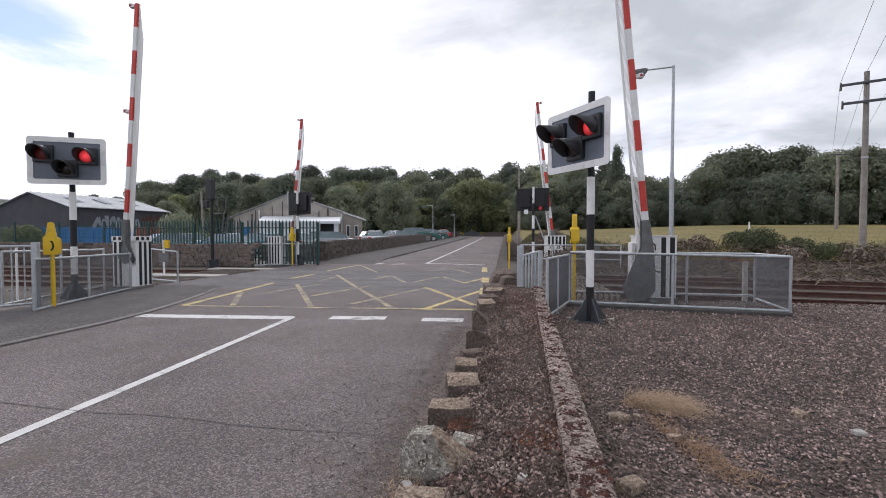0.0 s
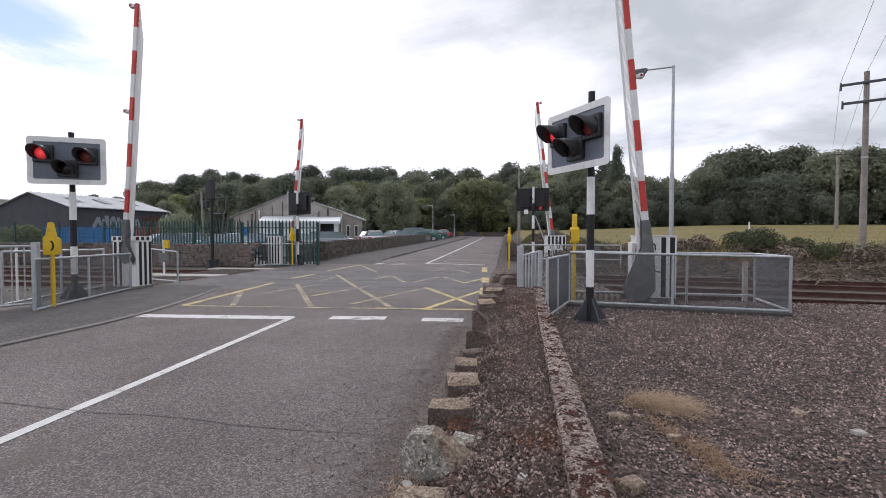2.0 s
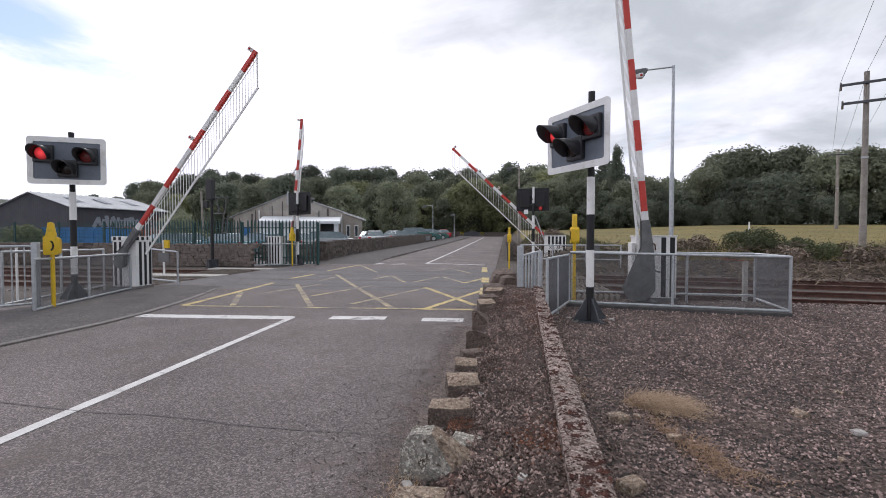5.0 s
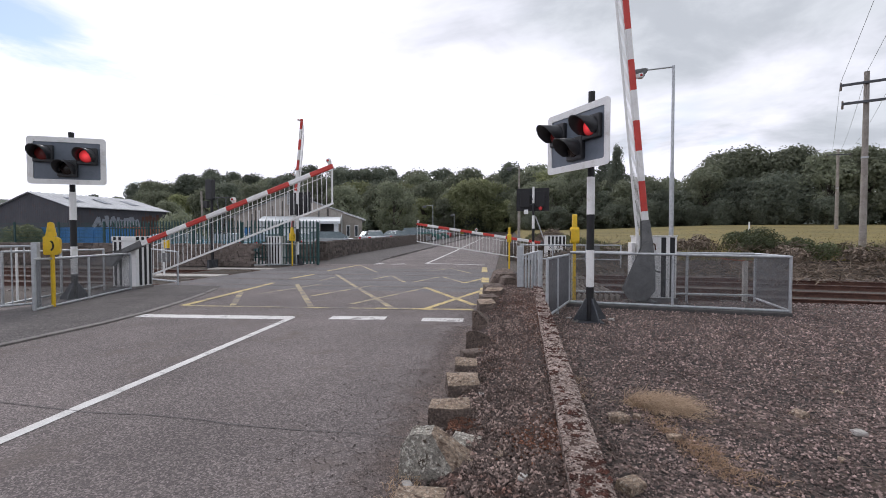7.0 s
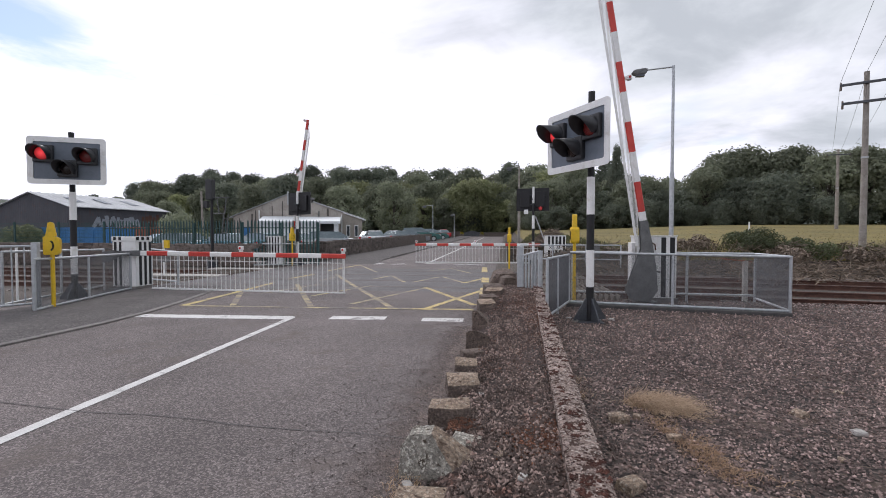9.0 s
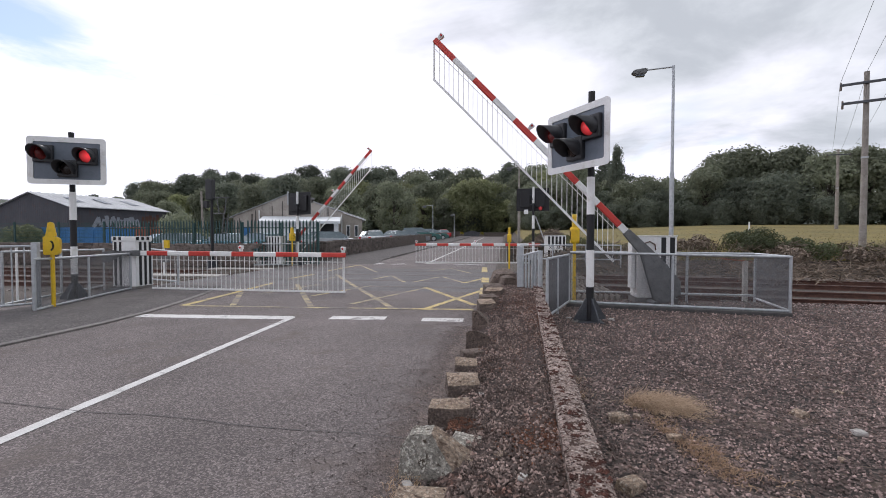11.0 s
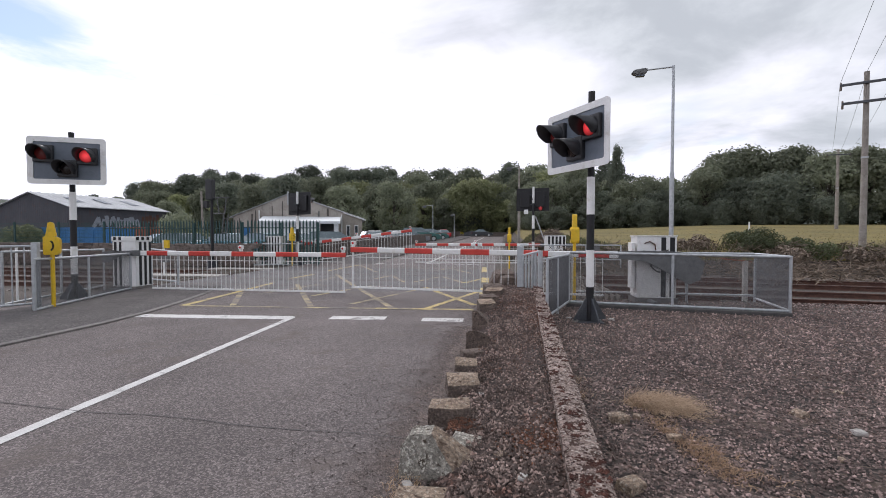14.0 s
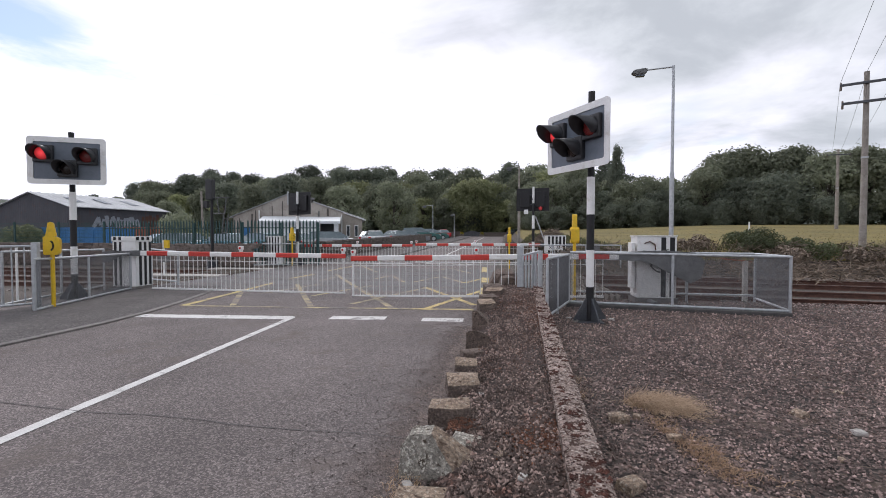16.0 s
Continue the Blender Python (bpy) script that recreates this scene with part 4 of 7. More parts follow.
    for i, (x, y, s) in enumerate(((0.84, 3.42, 0.11), (0.68, 2.50, 0.11), (0.99, 3.50, 0.06), (2.24, 3.72, 0.08), (3.3, 3.55, 0.07), (1.14, 3.16, 0.07), (-0.03, 2.57, 0.06), (2.05, 3.0, 0.04), (2.9, 4.3, 0.05))):
        ob = part("loose_stone", rock_mesh(s * 1.4, s, s * 0.6, 40 + i, 14, 0.006), "rocktan")
        ob.matrix_basis = pose(x, y, (0.055 if x < 0.2 else -0.035), 0, 0, 37 * i)
        tagged(ob, "small brown loose stone lying in the gravel", "stone", "loose stones")
    for i, (x, y, w) in enumerate(((2.44, 3.42, 0.07), (1.14, 7.38, 0.10), (1.72, 7.55, 0.08), (1.05, 7.6, 0.07), (-0.19, 3.54, 0.035), (0.09, 2.33, 0.05), (-0.52, 2.30, 0.05), (0.49, 3.1, 0.05))):
        ob = part("pale_chip", rock_mesh(w * 1.3, w, w * 0.45, 80 + i, 8, 0.003), "slab")
        ob.matrix_basis = pose(x, y, 0.075 if -0.3 < x < 0.3 else (0.0 if x < 0 else -0.03), 0, 0, 50 * i)
        tagged(ob, "pale broken stone chip lying on the ground", "stone", "loose stones")
    # yard gravel
    pts = []
    for _ in range(57000):
        y = 1.6 + 8.4 * rnd.random() ** 1.3
        x = rnd.uniform(coping_x(y) + 0.2, 1.0 + y * 0.86)
        pts.append((x, y, -0.027 + rnd.uniform(-0.008, 0.010), rnd.triangular(0.0050, 0.0225, 0.0085) * (0.70 + 0.34 * step(y, 2.5, 6.5))))
    for _ in range(11000):
        y = rnd.uniform(-3.5, 9.8)
        x = rnd.uniform(coping_x(y) + 0.2, 4.0) if y < 1.6 else rnd.uniform(1.0 + y * 0.86, 3.5 + y * 1.15)
        pts.append((x, y, -0.027, rnd.triangular(0.0050, 0.0225, 0.0085)))
    pebbles("yard_gravel", pts, 5, "pebble", "loose brown-grey gravel covering the yard", "gravel", 0.85)


def spill():
    """Grit washed from the verge onto the road edge."""
    rnd = random.Random(14)
    pts = []
    for _ in range(7500):
        y = 1.5 + 7.5 * rnd.random() ** 1.6
        pts.append((-0.46 - rnd.expovariate(3.0), y, 0.004, rnd.uniform(0.003, 0.009)))
    pebbles("road_grit", [p for p in pts if p[0] > -1.7], 15, "grit", "loose grit scattered along the road edge", "grit")


def blades(name, pts, seed, height, width, material, label, category, lean=0.6):
    rng = np.random.default_rng(seed)
    verts, faces = [], []
    for x, y, z in pts:
        a, b = rng.uniform(0, 2 * np.pi), rng.uniform(0, 2 * np.pi)
        h = height * rng.uniform(0.5, 1.2)
        l = lean * rng.uniform(0.5, 1.4) * h
        w = width
        dx, dy = math.cos(a) * w, math.sin(a) * w
        ex, ey = math.cos(b) * l, math.sin(b) * l
        i = len(verts)
        verts += [(x - dx, y - dy, z), (x + dx, y + dy, z), (x + ex * 0.4 + dx * 0.8, y + ey * 0.4 + dy * 0.8, z + h * 0.6), (x + ex * 0.4 - dx * 0.8, y + ey * 0.4 - dy * 0.8, z + h * 0.6), (x + ex, y + ey, z + h * 0.8)]
        faces += [(i, i + 1, i + 2, i + 3), (i + 3, i + 2, i + 4)]
    return sheet(name, verts, faces, material, "stuff", label, category)


def fallen(name, rows, seed, width, material, label, category):
    """Long blades that start at x, y, z, head one way, rise a little and droop to the ground."""
    rng = np.random.default_rng(seed)
    verts, faces = [], []
    for x, y, z, a, length, lift in rows:
        i, bow = len(verts), rng.normal(0, 0.9)
        dx, dy = -math.sin(a) * width, math.cos(a) * width
        sx, py_ = x, y
        for k in range(4):
            t = k / 3
            w = 1.0 - 0.75 * t
            up = z + lift * length * (t - t * t * 0.75) * 1.6
            verts += [(sx - dx * w, py_ - dy * w, up), (sx + dx * w, py_ + dy * w, up + width * 0.6)]
            sx += math.cos(a + bow * t) * length / 3
            py_ += math.sin(a + bow * t) * length / 3
        faces += [(i + 2 * k, i + 2 * k + 1, i + 2 * k + 3, i + 2 * k + 2) for k in range(3)]
    return sheet(name, verts, faces, material, "stuff", label, category)


def build_grass():
    rnd = random.Random(9)
    # one dry tuft, its long blades fallen outwards, with withered red growth trailing from it
    rows = []
    for _ in range(2600):
        x, y = 1.15 + rnd.gauss(0, 0.075), 3.79 + rnd.gauss(0, 0.06)
        if rnd.random() < 0.45:
            x, y = rnd.uniform(1.12, 1.42), 3.72 + rnd.gauss(0, 0.075)
        rows.append((x, y, -0.025, math.radians(rnd.gauss(-25, 62)), rnd.uniform(0.04, 0.20), rnd.uniform(0.1, 1.1)))
    for _ in range(130):
        rows.append((rnd.uniform(1.02, 1.55), 3.72 + rnd.gauss(0, 0.12), -0.02, rnd.uniform(0, 2 * math.pi), rnd.uniform(0.10, 0.26), rnd.uniform(0.1, 0.5)))
    fallen("dry_grass_tuft", rows, 21, 0.0019, "straw", "tangled tuft of straw-coloured dry grass on the gravel", "dry grass")
    rows = []
    for _ in range(1500):
        u = rnd.random() ** 0.8
        x, y = 1.10 + 0.24 * u + rnd.gauss(0, 0.045 + 0.05 * u), 3.44 - 0.78 * u + rnd.gauss(0, 0.06)
        if noise.noise((x * 9, y * 9, 2.0)) > -0.12:
            rows.append((x, y, -0.025, rnd.uniform(0, 2 * math.pi), rnd.uniform(0.025, 0.085), rnd.uniform(0.2, 0.9)))
    fallen("withered_grass", rows, 25, 0.0017, "redstraw", "thin withered reddish grass trailing over the gravel", "dry grass")
    pts = [(rnd.uniform(-0.62, -0.42) + rnd.gauss(0, 0.02), rnd.uniform(2.0, 2.75), 0.0) for _ in range(420)]
    pts += [(rnd.gauss(0.56, 0.05) + 0.1, rnd.gauss(3.95 + k, 0.07), -0.03) for k in (0.0, 0.4, 3.0) for _ in range(60)]
    blades("dry_grass_tuft", pts, 22, 0.04, 0.002, "straw", "thin dry grass rooted along the stones", "dry grass", 1.2)
    # pasture fringe and weeds on the bank
    pts = []
    for _ in range(4500):
        x = rnd.uniform(2.2, 40)
        y = 18.7 + rnd.expovariate(0.12)
        pts.append((x, y, ground_z(x, y)))
    blades("pasture_grass", pts, 23, 0.11, 0.010, "pasture", "long dry grass of the pasture behind the railway", "grass", 0.5)
    pts = []
    for _ in range(9500):
        x, y = (rnd.uniform(0.9, 5.0), rnd.uniform(21.5, 44)) if rnd.random() < 0.6 else (rnd.uniform(3, 30), rnd.uniform(18.2, 20.5))
        pts.append((x, y, ground_z(x, y)))
    blades("verge_weeds", pts, 24, 0.30, 0.014, "weed", "green weeds and rank grass on the field edge", "weeds", 0.5)


build_ground()
build_road()
build_markings()
build_railway()
build_verge()
spill()
build_grass()


# ---- crossing equipment ----
def striped_cabinet(parent, x0, x1, y0, y1, h, stripes, face_y, sides=(), label="white steel cabinet with black stripes"):
    """A white cabinet; black stripes (from, to across its face) stand 2 mm proud of the face and of the sides named."""
    body = part("cabinet", B(x0, x1, y0, y1, 0.06, h, 0.012), "whitep", parent, label)
    part("plinth", B(x0 - 0.03, x1 + 0.03, y0 - 0.03, y1 + 0.03, -0.12, 0.058), "kerb", parent, "concrete plinth")
    part("lid", B(x0 - 0.015, x1 + 0.015, y0 - 0.015, y1 + 0.015, h + 0.001, h + 0.025, 0.008), "whitep", body)
    fy = y1 if face_y > 0 else y0
    for a, b in stripes:
        xa, xb = x0 + (x1 - x0) * a, x0 + (x1 - x0) * b
        part("stripe", B(xa, xb, min(fy, fy + 0.004 * face_y), max(fy, fy + 0.004 * face_y), 0.08, h - 0.015), "blackp", body)
    for a, b in sides:
        part("stripe", B(x1, x1 + 0.004, y0 + (y1 - y0) * a, y0 + (y1 - y0) * b, 0.08, h - 0.015), "blackp", body)
    return body


def boom_lamp(parent, x, z):
    lamp = part("boom_lamp", box(box(bmesh.new(), x - 0.035, x + 0.035, -0.035, 0.035, z, z + 0.05, 0.004), x - 0.05, x + 0.05, -0.055, 0.055, z + 0.05, z + 0.14, 0.018), "whitep", parent, "small boom lamp in a white housing")
    part("lens", rod(bmesh.new(), (x, -0.056, z + 0.095), (x, -0.075, z + 0.095), 0.028, 0.020, 12), "redlens", lamp, "red lens")
    part("lens", rod(bmesh.new(), (x, 0.056, z + 0.095), (x, 0.075, z + 0.095), 0.028, 0.020, 12), "redlens", lamp, "red lens")
    return lamp


def barrier(pivot, yaw, length, off, bands, step_m, drop, label, s0=0.66, half=0.064, fan=1.0):
    """A lifting barrier: machine, boom with counterweight, and a hanging skirt of bars that stay plumb."""
    x, y, z = pivot
    th = thing("lifting_barrier", pose(x, y, 0, 0, 0, yaw), label, "level crossing barrier", "crossing barriers")
    bm = bmesh.new()
    # tapering box beam, banded along its length
    n = len(bands)
    bl = (length - s0) / n
    w, cut = 0.045, 0.25
    sec = [(-w, -1 + cut), (-w * 0.6, -1), (w * 0.6, -1), (w, -1 + cut), (w, 1 - cut), (w * 0.6, 1), (-w * 0.6, 1), (-w, 1 - cut)]
    rings = [[bm.verts.new((s0 + i * bl, u, off + v * (half - 0.006 * (s0 + i * bl) / length))) for u, v in sec] for i in range(n + 1)]
    for i, red in enumerate(bands):
        for k in range(8):
            bm.faces.new((rings[i][k], rings[i][(k + 1) % 8], rings[i + 1][(k + 1) % 8], rings[i + 1][k])).material_index = 1 if red else 0
    bm.faces.new(rings[0][::-1]).material_index = 1 if bands[0] else 0
    bm.faces.new(rings[-1]).material_index = 1 if bands[-1] else 0
    bmesh.ops.recalc_face_normals(bm, faces=bm.faces)
    boom = part("boom", bm, ["whitep", "redp"], th, "tapered boom in red and white bands")
    # root arm and counterweight plates
    plate_ = [(0.655, off + 0.075), (0.655, off - 0.075), (0.1, off - 0.12), (-0.35, off - 0.36), (-0.72, off - 0.56), (-0.92, off - 0.46), (-1.0, off - 0.12), (-0.80, off + 0.06), (-0.35, off + 0.10), (0.1, off + 0.10)]
    plate_ = [(u * fan, off + (v - off) * fan) if u < 0.3 else (u, v) for u, v in plate_]
    bm = bmesh.new()
    prism(bm, plate_, -0.07, -0.045)
    prism(bm, plate_, 0.045, 0.07)
    box(bm, -0.78 * fan, -0.70 * fan, -0.045, 0.045, off - 0.45 * fan, off - 0.37 * fan)
    if s0 > 0.7:
        part("boom_sleeve", box(bmesh.new(), 0.66, s0 - 0.001, -0.046, 0.046, off - half, off + half, 0.008), "whitep", boom, "white sleeve at the root of the boom")
    arm = part("counterweight_arm", bm, "steel", boom, "grey steel arm plates")
    part("counterweight", box(bmesh.new(), -0.93 * fan, -0.55 * fan, -0.044, 0.044, off - 0.34 * fan, off - 0.08 * fan, 0.01), "steel", boom, "grey cast counterweight")
    part("shaft", R((0, -0.30, 0), (0, 0.30, 0), 0.05, n=14), "steel", th, "grey pivot shaft")
    part("cable", R((0.12, -0.075, off + 0.02), (-0.35, -0.078, off + 0.12), 0.012, n=6), "rubber", boom, "black cable")
    boom_lamp(boom, length - 0.05, off + 0.056)
    boom_lamp(boom, length * 0.56, off + 0.066)
    # skirt
    bars = []
    k = 0
    me = None
    xx = s0 + 0.12
    while xx < length - 0.02:
        if me is None:
            ob = part("skirt_bar", box(bmesh.new(), -0.0062, 0.0062, -0.004, 0.004, -drop, 0.0), "whitep", boom)
            me = ob.data
        else:
            ob = shared("skirt_bar", me, boom, Matrix())
        bars.append((ob, Vector((xx, 0, off - 0.055))))
        xx += step_m
        k += 1
    end = part("skirt_bar", box(bmesh.new(), -0.011, 0.011, -0.011, 0.011, -drop, 0.0), "whitep", boom)
    bars.append((end, Vector((length - 0.03, 0, off - 0.055))))
    rail = part("skirt_rail", box(bmesh.new(), s0 + 0.1, length - 0.01, -0.012, 0.012, -0.022, 0.022), "whitep", boom)
    rail2 = part("skirt_rail", box(bmesh.new(), s0 + 0.1, length - 0.01, -0.005, 0.005, -0.006, 0.006), "whitep", boom)
    return th, boom, z, bars, [(rail, drop - 0.01), (rail2, 0.11)], off


def bands(n, first):
    return [(i % 2 == 0) == first for i in range(n)]


BOOMS = {}
nl = barrier((-9.76, 10.0, 1.13), 0, 6.02, -0.20, bands(9, True), 0.125, 0.83, "red and white lifting barrier with hanging skirt and striped cabinet", 0.84, 0.060, 0.46)
cb = striped_cabinet(nl[0], -0.27, 0.40, 0.10, 0.60, 1.22, ((0.07, 0.18), (0.29, 0.39)), -1, ((0.20, 0.37), (0.52, 0.68), (0.83, 0.98)))
part("cap", B(-0.285, 0.415, 0.085, 0.615, 1.247, 1.345, 0.008), "whitep", cb, "white cap with black squares")
for a in (0.03, 0.34, 0.66):
    part("square", B(0.415, 0.419, 0.085 + 0.53 * a, 0.085 + 0.53 * (a + 0.16), 1.25, 1.335), "blackp", cb)
for a in (0.07, 0.29):
    part("stripe", B(-0.27 + 0.67 * a, -0.27 + 0.67 * (a + 0.11), 0.081, 0.085, 1.25, 1.335), "blackp", cb)
nr = barrier((2.97, 9.6, 1.03), 180, 6.42, -0.08, bands(9, True), 0.15, 0.80, "red and white lifting barrier and white cabinet in a pen", 0.844)
striped_cabinet(nr[0], -0.54, 0.24, -0.66, -0.16, 1.34, ((0.05, 0.17), (0.27, 0.39)), 1)
fr = barrier((2.25, 21.0, 1.0), 180, 6.57, -0.05, bands(11, True), 0.16, 0.80, "red and white lifting barrier beyond the rails, with a striped cabinet")
fc = striped_cabinet(fr[0], -0.40, 0.50, 0.18, 0.72, 1.36, ((0.04, 0.14), (0.22, 0.32), (0.40, 0.50), (0.58, 0.68), (0.76, 0.86)), 1)
fl = barrier((-10.23, 20.0, 0.95), 0, 5.98, -0.05, bands(11, True), 0.15, 0.78, "red and white lifting barrier beyond the rails, with a striped cabinet")
striped_cabinet(fl[0], -0.82, -0.08, -0.75, -0.18, 1.34, ((0.03, 0.12), (0.22, 0.31), (0.41, 0.50), (0.60, 0.69), (0.79, 0.88)), -1)
def hose(parent, pts, r, material, label):
    bm = bmesh.new()
    for a, b in zip(pts, pts[1:]):
        rod(bm, a, b, r, n=6)
    return part("hose", bm, material, parent, label)


hose(nr[0], [(0.12, -0.15, 1.05), (0.02, -0.13, 0.98), (-0.05, -0.12, 0.85), (-0.02, -0.12, 0.72), (-0.14, -0.14, 0.62), (-0.22, -0.155, 0.60)], 0.014, "rubber", "black looping hose")
hose(nr[0], [(0.10, -0.15, 1.20), (0.0, -0.13, 1.24), (-0.10, -0.13, 1.18), (-0.12, -0.14, 1.06)], 0.013, "rust", "dark red looping hose")
part("junction_box", B(0.27, 0.34, -0.5, -0.2, 0.25, 1.22, 0.01), "whitep", nr[0], "narrow white side box")
hose(nl[0], [(-0.12, 0.15, 1.22), (-0.02, 0.13, 1.27), (0.06, 0.13, 1.18)], 0.013, "rubber", "black looping hose")
# number plate on the far cabinet
plate = part("number_plate", B(-0.24, 0.42, 0.728, 0.742, 0.72, 0.98, 0.004), "whitep", fc, "white plate with black characters")


def letters(text, size, m, material, parent, name="lettering"):
    cu = bpy.data.curves.new(name, "FONT")
    cu.body, cu.size, cu.align_x, cu.align_y, cu.extrude = text, size, "CENTER", "CENTER", 0.001
    tmp = bpy.data.objects.new(name, cu)
    scene.collection.objects.link(tmp)
    bpy.context.view_layer.update()
    me = bpy.data.meshes.new_from_object(tmp.evaluated_get(bpy.context.evaluated_depsgraph_get()))
    bpy.data.objects.remove(tmp)
    me.materials.clear()
    me.materials.append(M[material])
    ob = new(name, me)
    ob.parent = parent
    ob.matrix_basis = m
    return ob


letters("X1 30", 0.20, pose(0.09, 0.7445, 0.85, 90, 0, 180), "blackp", plate)

LAMPS = []


def crossing_signal(x, y, bx, by, z0, angle, height, group="crossing signals", label="twin red crossing signal on a black and white mast", lit=True, full=False, size=1.0):
    """A mast with a backboard 1.44 m wide, two red lamps above one amber; angle turns its face."""
    th = thing("crossing_signal", pose(x, y, 0), label, "traffic signal", group)
    cuts = [0.0, 0.5, 1.1, 1.7, 2.3, 2.85, height] if full else [0.0, 0.535, 1.13, 1.70, 2.30, 2.36, height]
    for i in range(len(cuts) - 1):
        dark = i % 2 == 0 if full else (i % 2 == 0 or i >= 4)
        part("mast_band", R((0, 0, cuts[i]), (0, 0, cuts[i + 1] - 0.001), (0.062 if not dark else 0.06) if cuts[i] < 2.2 else 0.052, n=18), "blackp" if dark else "whitep", th, "black mast band" if dark else "white mast band")
    bm = bmesh.new()
    for a in range(0, 360, 90):
        mt = pose(0, 0, 0, 0, 0, a + 20)
        vs = len(bm.verts)
        prism(bm, [(0.055, 0.0), (0.28, 0.0), (0.28, 0.03), (0.075, 0.35), (0.055, 0.35)], -0.012, 0.012)
        bm.verts.ensure_lookup_table()
        bmesh.ops.transform(bm, matrix=mt, verts=bm.verts[vs:])
    box(bm, -0.19, 0.19, -0.19, 0.19, -0.06, -0.01, 0.006)
    part("mast_foot", bm, "post", th, "dark gusseted steel foot")
    W, H = 1.44, 1.0
    bd = part("backboard", B(-W / 2 + 0.01 - 0.03 * full, W / 2 - 0.01 + 0.03 * full, -0.012, 0.0, 0.01 - 0.03 * full, H - 0.01 + 0.03 * full, 0.004), "blackp" if full else "board", th, "black backboard" if full else "blue-grey backboard")
    bd.matrix_basis = pose(bx - x, by - y, z0, 0, 0, angle) @ Matrix.Scale(size, 4)
    # white surround with rounded corners
    def ring_points(w, h, r):
        pts = []
        for cx, cz, a0 in ((w / 2 - r, H / 2 + h / 2 - r, 0), (-w / 2 + r, H / 2 + h / 2 - r, 90), (-w / 2 + r, H / 2 - h / 2 + r, 180), (w / 2 - r, H / 2 - h / 2 + r, 270)):
            for k in range(6):
                t = radians(a0 + 18 * k)
                pts.append((cx + r * math.cos(t), cz + r * math.sin(t)))
        return pts

    bm = bmesh.new()
    outer, inner = ring_points(W + 0.03, H + 0.03, 0.07), ring_points(W - 0.19, H - 0.19, 0.03)
    loops = [[bm.verts.new((x_, y_, z_)) for x_, z_ in p] for p, y_ in ((outer, -0.028), (inner, -0.028), (inner, -0.0125), (outer, -0.0125))]
    for a, b in zip(loops, loops[1:] + loops[:1]):
        for k in range(24):
            j = (k + 1) % 24
            bm.faces.new((a[k], a[j], b[j], b[k]))
    bmesh.ops.recalc_face_normals(bm, faces=bm.faces)
    part("white_border", bm, "whitep", bd, "white reflective border")
    part("bracket", box(box(bmesh.new(), -0.2, 0.2, 0.001, 0.04, 0.25, 0.31, 0.0), -0.2, 0.2, 0.001, 0.04, 0.7, 0.76, 0.0), "post", bd)
    part("bracket", R((0, 0.02, 0.5), (0.0, 0.26, 0.5), 0.035), "post", bd)
    part("back_case", B(-0.55, -0.12, 0.002, 0.09, 0.15, 0.86, 0.02), "blackp" if full else "black", bd, "black lamp cases on the back")
    part("back_case", B(0.12, 0.55, 0.002, 0.09, 0.15, 0.86, 0.02), "blackp" if full else "black", bd, "black lamp cases on the back")
    for name, u, v in (("left", -0.42, 0.64), ("right", 0.395, 0.61), ("amber", 0.02, 0.33)):
        case = part("lamp_case", B(u - 0.185, u + 0.185, -0.095, -0.013, v - 0.185, v + 0.185, 0.02), "black", bd, "square black lamp case")
        # open hood, cut away below
        bm = bmesh.new()
        n, rr = 18, 0.165
        ring0, ring1, in0, in1 = [], [], [], []
        for i in range(n + 1):
            t = radians(-48 + 276 * i / n)
            lip = 0.235 + 0.145 * math.sin(t) if math.sin(t) > 0 else 0.235 + 0.22 * math.sin(t)
            for lst, r_, yy in ((ring0, rr, -0.096), (ring1, rr, -0.096 - lip), (in0, rr - 0.008, -0.096), (in1, rr - 0.008, -0.096 - lip)):
                lst.append(bm.verts.new((u + r_ * math.cos(t), yy, v + r_ * math.sin(t) - (0.03 if yy < -0.2 else 0))))
        for i in range(n):
            bm.faces.new((ring0[i], ring0[i + 1], ring1[i + 1], ring1[i]))
            bm.faces.new((in0[i + 1], in0[i], in1[i], in1[i + 1]))
            bm.faces.new((ring1[i], ring1[i + 1], in1[i + 1], in1[i]))
        bmesh.ops.recalc_face_normals(bm, faces=bm.faces)
        part("hood", bm, "hoodp", case, "black lamp hood", True)
        # turning lamp: one half lit, one half dark
        bm = bmesh.new()
        bmesh.ops.create_uvsphere(bm, u_segments=24, v_segments=14, radius=0.14)
        for v_ in bm.verts:
            v_.co.y *= 0.42
            v_.co.x *= 1.0
        for f in bm.faces:
            f.material_index = 0 if f.calc_center_median().y < 0 else 1
        ball = part("lamp_lens", bm, ["amber", "amber"] if name == "amber" else ["lit", "unlit"], case, "red signal lens" if name != "amber" else "dark amber lens", True)
        ball.location = (u, -0.098, v)
        if name != "amber" and lit:
            LAMPS.append((ball, name == "right", ball.location.copy()))
        elif name != "amber":
            ball.rotation_euler = (0, 0, math.pi)
    return th


